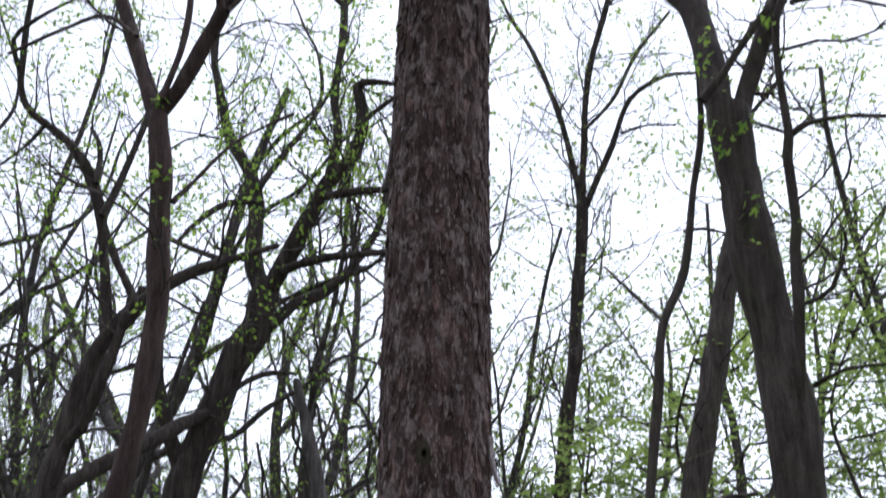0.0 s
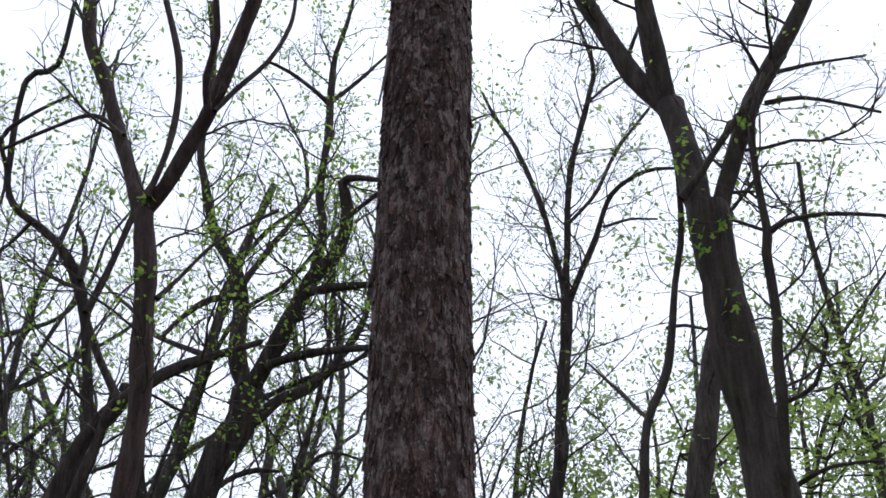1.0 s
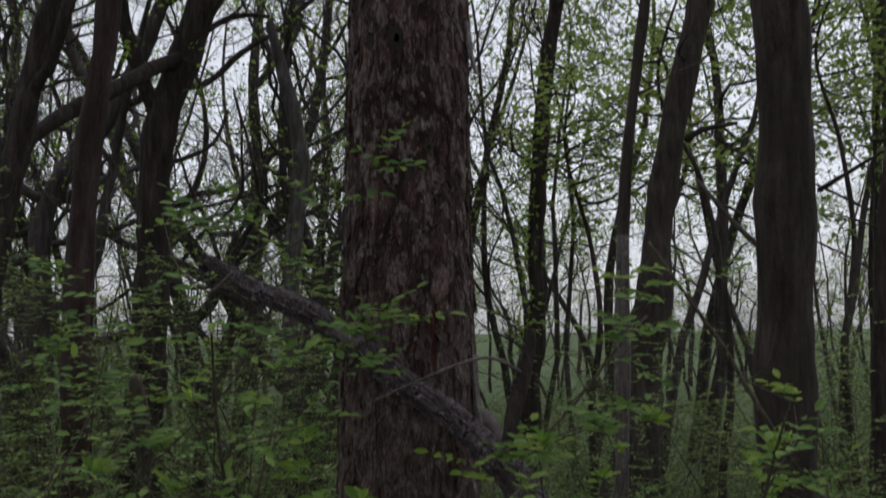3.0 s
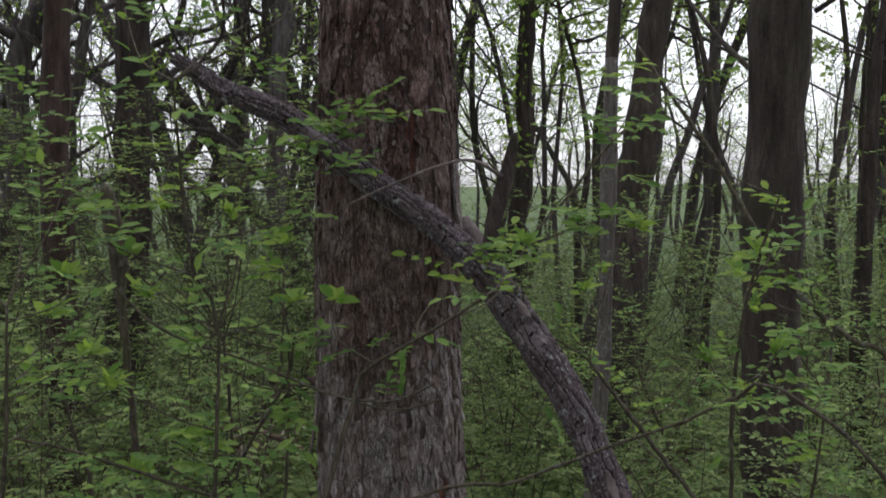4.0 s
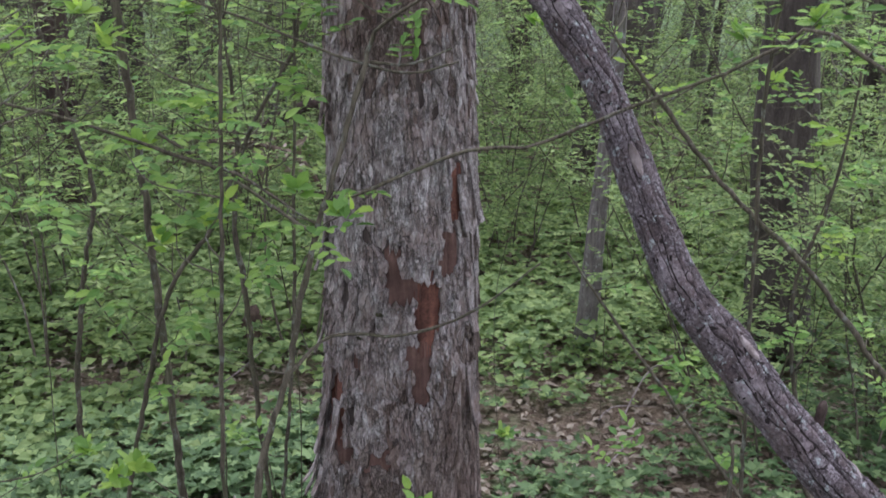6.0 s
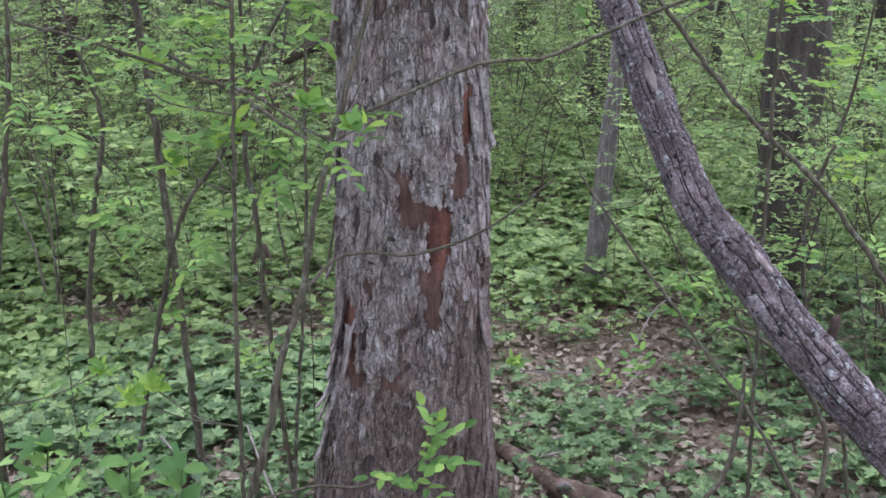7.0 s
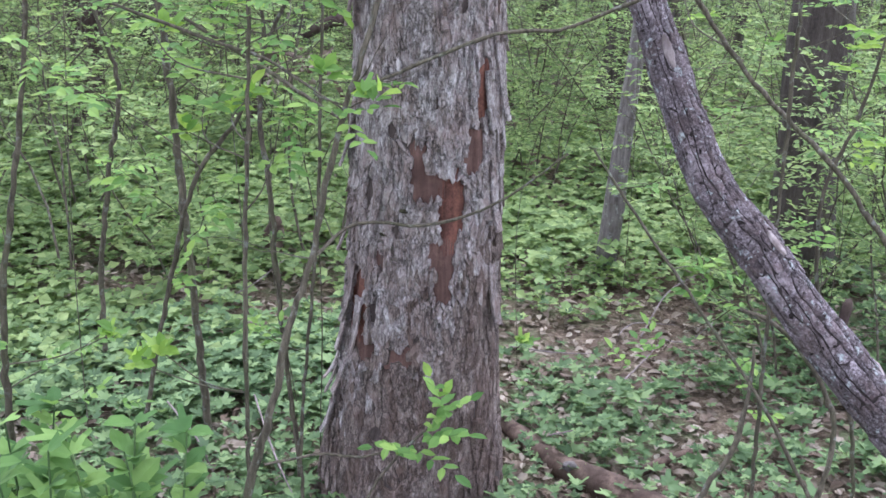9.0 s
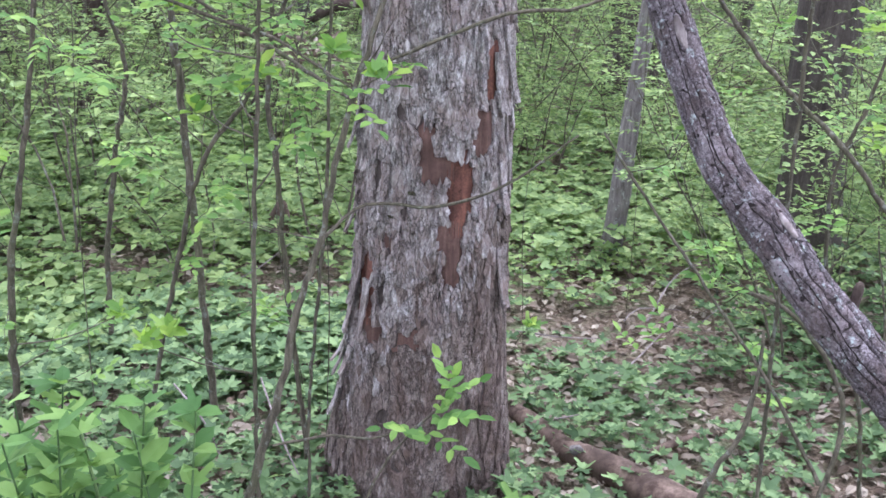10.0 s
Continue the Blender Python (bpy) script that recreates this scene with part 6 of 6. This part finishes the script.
SHOOTS = ((-0.17, 2.2, 1.5), (-0.62, 2.3, 1.47), (-0.62, 2.4, 1.54), (-0.56, 2.6, 1.57), (-0.51, 2.7, 1.66), (-0.5, 2.5, 1.49), (-0.23, 2.5, 1.59), (-0.1, 2.2, 1.5), (-0.55, 2.3, 1.4), (-0.42, 2.5, 1.39), (-0.41, 2.9, 1.64), (-0.48, 2.2, 1.36),
          (-0.18, 2.15, 1.13), (-0.1, 2.12, 1.1), (-0.38, 2.4, 1.01), (-0.5, 2.5, 0.94), (-0.5, 2.4, 1.16), (-0.33, 2.3, 1.06), (-0.54, 2.2, 0.58), (-0.51, 2.25, 0.58), (-0.62, 2.3, 0.59),
          (0.21, 2.95, 0.3), (0.8, 2.9, 1.2), (0.95, 3.2, 1.5), (0.42, 2.9, 1.45), (0.3, 3.3, 1.3), (0.55, 3.5, 1.45), (0.24, 2.3, 1.59), (0.43, 2.6, 1.63), (0.49, 2.6, 1.61), (0.71, 2.5, 1.56), (0.72, 2.4, 1.37), (0.73, 2.7, 1.5), (0.71, 2.5, 1.45), (0.64, 2.6, 1.33))
for k, tip in enumerate(SHOOTS):
    rs = np.random.RandomState(500 + k)
    fx, fy = tip[0] + 0.12 * rs.randn(), tip[1] + 0.1 * abs(rs.randn())
    ob = side_shoot(tip, rs)
    if ob is None:
        ob = near_stem("sapling", "thin shoot ending in a whorl of yellow-green leaves", 540 + k,
                       [(fx, fy, -0.02, 0.0014), (fx * 0.8 + tip[0] * 0.2 + 0.04 * rs.randn(), fy, tip[2] * 0.4, 0.0012), (fx * 0.3 + tip[0] * 0.7 + 0.04 * rs.randn(), fy * 0.3 + tip[1] * 0.7, tip[2] * 0.8, 0.001), (*tip, 0.0008)],
                       leafy=0.5, density=5.0, low=tip[2] * 0.75, size=0.022, twig_len=0.1)
    whorl(ob, tip, rs, 9, 0.038)

SPRAYS = ((-0.23, 2.3, 1.55), (-0.38, 2.4, 1.45), (-0.65, 2.5, 1.43), (-0.42, 2.4, 1.2), (-0.65, 2.4, 1.33), (-0.56, 2.7, 1.68), (0.23, 2.4, 1.56), (0.46, 2.6, 1.61), (0.66, 2.3, 1.55), (0.7, 2.3, 1.37), (-0.08, 2.35, 1.79), (-0.12, 2.35, 1.7), (-0.44, 2.4, 1.22), (-0.65, 2.5, 1.3), (-0.29, 2.4, 1.36),
          (-0.5, 2.3, 1.17), (-0.42, 2.3, 1.03), (-0.74, 2.6, 1.01), (-0.3, 2.3, 0.94), (-0.8, 2.7, 1.5), (-0.48, 2.9, 1.35), (-0.85, 2.9, 1.25), (-0.6, 3.1, 1.5), (-0.95, 3.2, 1.6), (-0.7, 3.2, 1.15), (-0.4, 3.2, 1.15), (-0.55, 2.6, 1.05), (-0.9, 2.5, 1.6), (-0.35, 2.7, 1.55), (-0.75, 2.4, 1.7), (-0.45, 2.5, 1.75), (0.85, 2.8, 1.62), (0.8, 2.6, 1.1), (0.9, 2.7, 0.9), (0.5, 2.8, 1.2), (0.95, 3.0, 1.3), (-0.07, 2.3, 2.13), (0.47, 2.4, 1.88), (0.1, 2.38, 1.52), (0.2, 2.38, 1.56))
for k, tip in enumerate(SPRAYS):
    rs = np.random.RandomState(700 + k)
    ob = side_shoot(tip, rs)
    if ob is None:
        ob = near_stem("sapling", "thin shoot with sprays of feathered green leaves", 760 + k,
                       [(tip[0] + 0.08 * rs.randn(), tip[1] + 0.1, -0.02, 0.0032), (tip[0] + 0.06 * rs.randn(), tip[1] + 0.08, tip[2] * 0.5, 0.0026), (*tip, 0.001)], leafy=0.4, density=6.0, low=tip[2] * 0.6, size=0.026, twig_len=0.14)
    sprig_leaves(ob, [(np.array(tip) + 0.025 * rs.randn(3), (math.cos(a), -0.35 + math.sin(a), 0.25 + 0.25 * rs.randn())) for a in rs.uniform(0, 6.28, 4)], rs, rs.uniform(0.026, 0.036), LEAF_NEAR if rs.rand() < 0.6 else LEAF_YOUNG)

near_stem("broken_sapling", "short thick dead sapling broken off among shrubs", 216,
          [(-0.6, 2.9, -0.02, 0.013), (-0.64, 2.9, 0.9, 0.012), (-0.67, 2.9, 1.37, 0.013), (-0.676, 2.9, 1.45, 0.019), (-0.678, 2.9, 1.52, 0.028), (-0.684, 2.9, 1.58, 0.032), (-0.695, 2.9, 1.65, 0.03), (-0.7, 2.9, 1.69, 0.022), (-0.7, 2.9, 1.705, 0.012)], leafy=0.0, density=0.0)


# ---------------------------------------------------------------- forest floor
def build_log():
    rng = np.random.RandomState(8)
    log = thing("fallen_log", (0.36, 2.81, 0.05), "rotten reddish-brown log lying among herbs", "log")
    rows = spline([(0.1, 3.12, 0.012, 0.018), (0.19, 3.0, 0.018, 0.023), (0.25, 2.91, 0.02, 0.028), (0.32, 2.8, 0.022, 0.033), (0.43, 2.68, 0.03, 0.043), (0.58, 2.5, 0.036, 0.052), (0.7, 2.34, 0.038, 0.056)], 0.02)
    g = Geo()
    g.tube(rows[:, :3] + 0.0015 * rng.randn(len(rows), 3), rows[:, 3], 20, 0.07, rng=rng)
    part("log", g, LOG_WOOD, log)
    g = Geo()
    rows = spline([(0.31, 2.775, 0.046, 0.012), (0.33, 2.765, 0.05, 0.013), (0.35, 2.75, 0.046, 0.008)], 0.01)
    g.tube(rows[:, :3], rows[:, 3], 9, 0.6, rng=rng)
    part("splinter", g, BARK_SNAG, log, "pale splintered knot")
    piece = thing("dead_branch", (0.58, 2.78, 0.03), "short brown dead branch lying on the litter", "dead branch")
    rows = spline([(0.47, 2.75, 0.03, 0.01), (0.54, 2.81, 0.035, 0.012), (0.64, 2.87, 0.04, 0.011)], 0.015)
    g = Geo()
    g.tube(rows[:, :3], rows[:, 3], 10, 0.2, rng=rng)
    part("branch", g, LOG_WOOD, piece)
    stump = thing("rotten_stump", (-0.68, 4.3, 0), "small rotten reddish stump among herbs", "stump")
    rows = spline([(-0.68, 4.3, -0.03, 0.05), (-0.68, 4.3, 0.06, 0.042), (-0.67, 4.3, 0.12, 0.034), (-0.66, 4.29, 0.17, 0.016)], 0.02)
    g = Geo()
    g.tube(rows[:, :3], rows[:, 3], 14, 0.35, rng=rng)
    part("stump", g, LOG_WOOD, stump)
    heap = thing("fallen_branch", (-0.2, 6.2, 0.4), "fallen dark branch lodged among the shrubs", "dead branch")
    rows = spline([(-1.15, 6.0, 0.0, 0.02), (-0.95, 6.0, 0.45, 0.026), (-0.7, 6.05, 0.64, 0.03), (-0.4, 6.1, 0.68, 0.032), (-0.2, 6.2, 0.6, 0.026), (-0.12, 6.25, 0.0, 0.02)], 0.04)
    g = Geo()
    g.tube(rows[:, :3], rows[:, 3], 8, 0.2, rng=rng)
    part("branch", g, BARK_RED, heap)
    nest = thing("lodged_branch", (-0.62, 4.6, 0), "reddish dead branch with dry leaves caught in the shrubs", "dead branch")
    g = Geo()
    rows = spline([(-0.86, 4.62, 0.74, 0.008), (-0.72, 4.6, 0.74, 0.012), (-0.57, 4.6, 0.7, 0.013), (-0.45, 4.6, 0.6, 0.01), (-0.38, 4.62, 0.3, 0.008), (-0.36, 4.64, -0.02, 0.007)], 0.02)
    g.tube(rows[:, :3], rows[:, 3], 8, 0.2, rng=rng)
    part("branch", g, LOG_WOOD, nest)
    g = Geo()
    k = 70
    base = np.stack([rng.uniform(-0.78, -0.48, k), 4.6 + 0.04 * rng.randn(k), 0.69 + 0.035 * rng.randn(k)], -1)
    g.leaves(base, rng.randn(k, 3), rng.randn(k, 3), rng.uniform(0.03, 0.06, k), rng.uniform(0.015, 0.03, k), 0.25, 6)
    part("dry_leaves", g, LITTER, nest, "dry brown leaves", smooth=False, kind="stuff")
    for k, (a, b) in enumerate((((0.62, 3.6, 0.03), (0.86, 3.98, 0.1)), ((-0.78, 3.75, 0.04), (-0.58, 3.98, 0.12)), ((0.2, 3.5, 0.03), (0.45, 3.42, 0.05)), ((-0.5, 3.0, 0.1), (-0.28, 2.5, 0.02)), ((-0.72, 2.95, 0.1), (-0.55, 2.72, 0.03)), ((0.52, 3.28, 0.03), (0.66, 3.5, 0.05)), ((0.28, 2.9, 0.06), (0.33, 2.82, 0.12)), ((0.7, 3.6, 0.02), (0.86, 3.66, 0.06)), ((0.55, 3.62, 0.02), (0.75, 3.7, 0.03)))):
        st = thing("stick", a, "thin pale dead stick on the forest floor", "stick", "sticks on the floor")
        m = (np.array(a) + np.array(b)) / 2 + 0.02 * rng.randn(3)
        rows = spline([(*a, 0.0026), (*m, 0.0024), (*b, 0.0012)], 0.03)
        g = Geo()
        g.tube(rows[:, :3], rows[:, 3], 6, 0.1, rng=rng)
        part("stick", g, PALE_WOOD, st)


build_log()


def cover(x, y):
    """How thick the herbs stand: 0 on bare litter, 1 in full cover."""
    c = 0.72 + 0.7 * noise.noise(Vector((x * 1.1 + 4, y * 1.1, 0))) + 0.8 * noise.noise(Vector((x * 3.4, y * 3.4, 5)))
    c += 0.35 * min(1.0, max(0.0, y - 3.9))
    for a, b, r in ((0.68, 3.62, 0.24), (0.4, 3.7, 0.18), (0.53, 3.32, 0.12), (0.76, 3.06, 0.18), (0.58, 2.8, 0.16), (-0.55, 3.75, 0.25), (-0.94, 3.16, 0.15), (-0.68, 2.78, 0.15), (-0.58, 2.99, 0.12), (-0.99, 2.85, 0.12), (0.95, 2.6, 0.2)):
        c -= 0.75 * max(0.0, 1 - ((x - a) ** 2 + ((y - b) * 0.8) ** 2) / (r * r))
    return c


def build_floor_plants():
    rng = np.random.RandomState(9)
    g = Geo()
    P, W, F, S = [], [], [], []
    stalks = Geo()
    for k in range(48000):
        y = 1.6 + 10.5 * rng.rand() ** 1.6
        x = rng.uniform(-1, 1) * (0.5 * y + 0.5 + 0.8 * rng.rand())
        if rng.rand() > cover(x, y) or math.hypot(x + 0.06, y - 2.735) < 0.21:
            continue
        if 0.1 < x < 0.66 and -0.24 < y - (3.16 - 1.22 * x) < 0.05 and rng.rand() < 0.85:
            continue                                   # the log keeps a strip free
        z = rise(x, y)
        h = rng.uniform(0.015, 0.09) + (rng.uniform(0.0, 0.1) * min(1.0, (y - 3.6) / 1.5) if y > 3.6 and (x < 0.1 or y > 4.4) else 0.0)
        a0 = rng.uniform(0, 6.28)
        n = rng.randint(3, 6)
        top = np.array([x + 0.02 * rng.randn(), y + 0.02 * rng.randn(), z + h])
        s = (rng.uniform(0.012, 0.024) if rng.rand() < 0.6 else rng.uniform(0.022, 0.04)) * (1 + 0.04 * y)
        for q in range(n):
            a = a0 + 6.283 * q / n + 0.3 * rng.randn()
            P.append(top)
            W.append((math.cos(a), math.sin(a), rng.uniform(-0.1, 0.5)))
            F.append((0.4 * rng.randn(), 0.4 * rng.randn() - 0.1, 1))
            S.append(s * rng.uniform(0.75, 1.2))
    for k in range(9000):
        y = rng.uniform(4.1, 8.0)
        x = rng.uniform(-1, 1) * (0.5 * y + 0.6)
        z, s = rise(x, y), rng.uniform(0.022, 0.045)
        top, a0 = np.array([x, y, z + rng.uniform(0.03, 0.16)]), rng.uniform(0, 6.28)
        for q in range(4):
            a = a0 + 1.57 * q + 0.3 * rng.randn()
            P.append(top)
            W.append((math.cos(a), math.sin(a), rng.uniform(-0.1, 0.4)))
            F.append((0.25 * rng.randn(), 0.25 * rng.randn() - 0.2, 1))
            S.append(s * rng.uniform(0.75, 1.2))
    for k in range(9000):
        y = rng.uniform(3.0, 6.2)
        x = rng.uniform(-1.0, -0.05 if y < 3.6 else 1.0) * (0.46 * y + 0.3)
        if -0.3 < x and y < 4.4 or rng.rand() > cover(x, y):
            continue
        top, s, a0 = np.array([x, y, rise(x, y) + rng.uniform(0.02, 0.1)]), rng.uniform(0.02, 0.05), rng.uniform(0, 6.28)
        for q in range(4):
            a = a0 + 1.57 * q + 0.3 * rng.randn()
            P.append(top)
            W.append((math.cos(a), math.sin(a), rng.uniform(-0.1, 0.4)))
            F.append((0.25 * rng.randn(), 0.25 * rng.randn() - 0.25, 1))
            S.append(s * rng.uniform(0.75, 1.2))
    S = np.array(S)
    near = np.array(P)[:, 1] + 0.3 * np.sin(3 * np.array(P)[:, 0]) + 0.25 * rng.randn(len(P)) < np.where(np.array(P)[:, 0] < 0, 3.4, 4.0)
    P, W, F = np.array(P), np.array(W), np.array(F)
    # further herbs take the lighter shrub leaf, brightening the shaded floor by colour
    for sel, shape, mat, lab in ((near, 8, LEAF_HERB, "carpet of low green woodland herbs"), (~near, 2, LEAF_SHRUB, "taller herbs under the shrubs, leaf colour lightened against the shade")):
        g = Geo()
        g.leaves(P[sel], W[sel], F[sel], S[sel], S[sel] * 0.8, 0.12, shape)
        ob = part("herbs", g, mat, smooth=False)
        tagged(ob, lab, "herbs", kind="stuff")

    # thinner cover beside and behind
    g = Geo()
    n = 44000
    x, y = 2.6 * rng.randn(n), 1.0 + 2.8 * rng.randn(n)
    keep = ((np.abs(x) > 0.5 * y + 0.9 - 0.5 * rng.rand(n)) | (y < 1.9 - 0.3 * rng.rand(n))) & (np.array([cover(a, b) for a, b in zip(x, y)]) > rng.rand(n))
    x, y = x[keep], y[keep]
    n = len(x)
    z = np.array([rise(a, b) for a, b in zip(x, y)]) + rng.uniform(0.01, 0.07, n)
    P, a = np.repeat(np.stack([x, y, z], -1), 4, axis=0), rng.uniform(0, 6.28, 4 * n)
    s = rng.uniform(0.02, 0.042, 4 * n)
    g.leaves(P, np.stack([np.cos(a), np.sin(a), rng.uniform(-0.1, 0.5, 4 * n)], -1), np.array([0, 0, 1.0]) + 0.25 * rng.randn(4 * n, 3), s, s * 0.75, 0.12, 2)
    ob = part("herbs", g, LEAF_HERB, smooth=False)
    tagged(ob, "thinner low green herbs further round", "herbs", kind="stuff")

    g = Geo()
    n = 34000
    y = 1.5 + 8 * rng.rand(n) ** 1.5
    x = rng.uniform(-1, 1, n) * (0.45 * y + 0.4)
    more = 22000
    x, y, n = np.concatenate([x, 2.4 * rng.randn(more)]), np.concatenate([y, 0.6 + 2.2 * rng.randn(more)]), n + more
    z = np.array([rise(a, b) for a, b in zip(x, y)]) + rng.uniform(0.002, 0.02, n)
    a = rng.uniform(0, 6.28, n)
    s = rng.uniform(0.015, 0.046, n)
    g.leaves(np.stack([x, y, z], -1), np.stack([np.cos(a), np.sin(a), 0.25 * rng.randn(n)], -1), np.array([0, 0, 1.0]) + 0.35 * rng.randn(n, 3), s, s * 0.6, 0.22, 6)
    ob = part("leaf_litter", g, LITTER, smooth=False)
    tagged(ob, "pale brown dry fallen leaves on the floor", "leaf litter", kind="stuff")

    # taller herbs with upright leaves
    for k, (x, y, h, n) in enumerate(((-0.5, 1.9, 0.62, 22), (-0.6, 1.86, 0.6, 22), (-0.42, 1.9, 0.55, 18), (-0.55, 2.05, 0.52, 18), (-0.66, 1.95, 0.6, 20), (-0.78, 1.95, 0.34, 16), (-0.62, 1.9, 0.3, 14), (-0.5, 2.0, 0.3, 12), (-0.85, 2.2, 0.42, 14), (-0.68, 2.15, 0.36, 14), (-0.3, 1.95, 0.16, 9), (-0.55, 1.8, 0.22, 12), (0.2, 2.35, 0.12, 9), (0.75, 2.0, 0.18, 9), (-1.0, 2.4, 0.4, 12), (-0.7, 1.75, 0.24, 14), (-0.85, 1.8, 0.3, 14), (-0.58, 2.1, 0.32, 12), (-0.75, 2.05, 0.38, 14), (-0.42, 1.85, 0.14, 10), (-0.92, 2.0, 0.4, 14))):
        ob = thing("leafy_herb", (x, y, 0), "upright bright green leafy herb", "herb", "taller herbs close by")
        st, lv = Geo(), Geo()
        for q in range(3):
            a = rng.uniform(0, 6.28)
            hh = h * rng.uniform(0.7, 1.1)
            rows = spline([(x, y, -0.02, 0.003), (x + 0.02 * math.cos(a), y + 0.02 * math.sin(a), hh * 0.5, 0.0025), (x + 0.06 * math.cos(a), y + 0.06 * math.sin(a), hh, 0.0015)], 0.03)
            st.tube(rows[:, :3], rows[:, 3], 5, cap=False)
            m = len(rows)
            for w in range(n):
                i = max(rng.randint(m // 3, m), rng.randint(m // 3, m))
                b = rng.uniform(0, 6.28)
                s = rng.uniform(0.036, 0.066)
                lv.leaves([rows[i, :3]], [(math.cos(b), math.sin(b), rng.uniform(0.2, 1.0))], [(0.2 * rng.randn(), -0.3, 1)], s, s * 0.62, 0.12, 8 if w % 2 else 6)
        part("stem", st, LEAF_HERB, ob)
        part("leaves", lv, LEAF_LUSH, ob, kind="stuff", smooth=False)


build_floor_plants()

# bark pieces last
build_shaggy_tree()
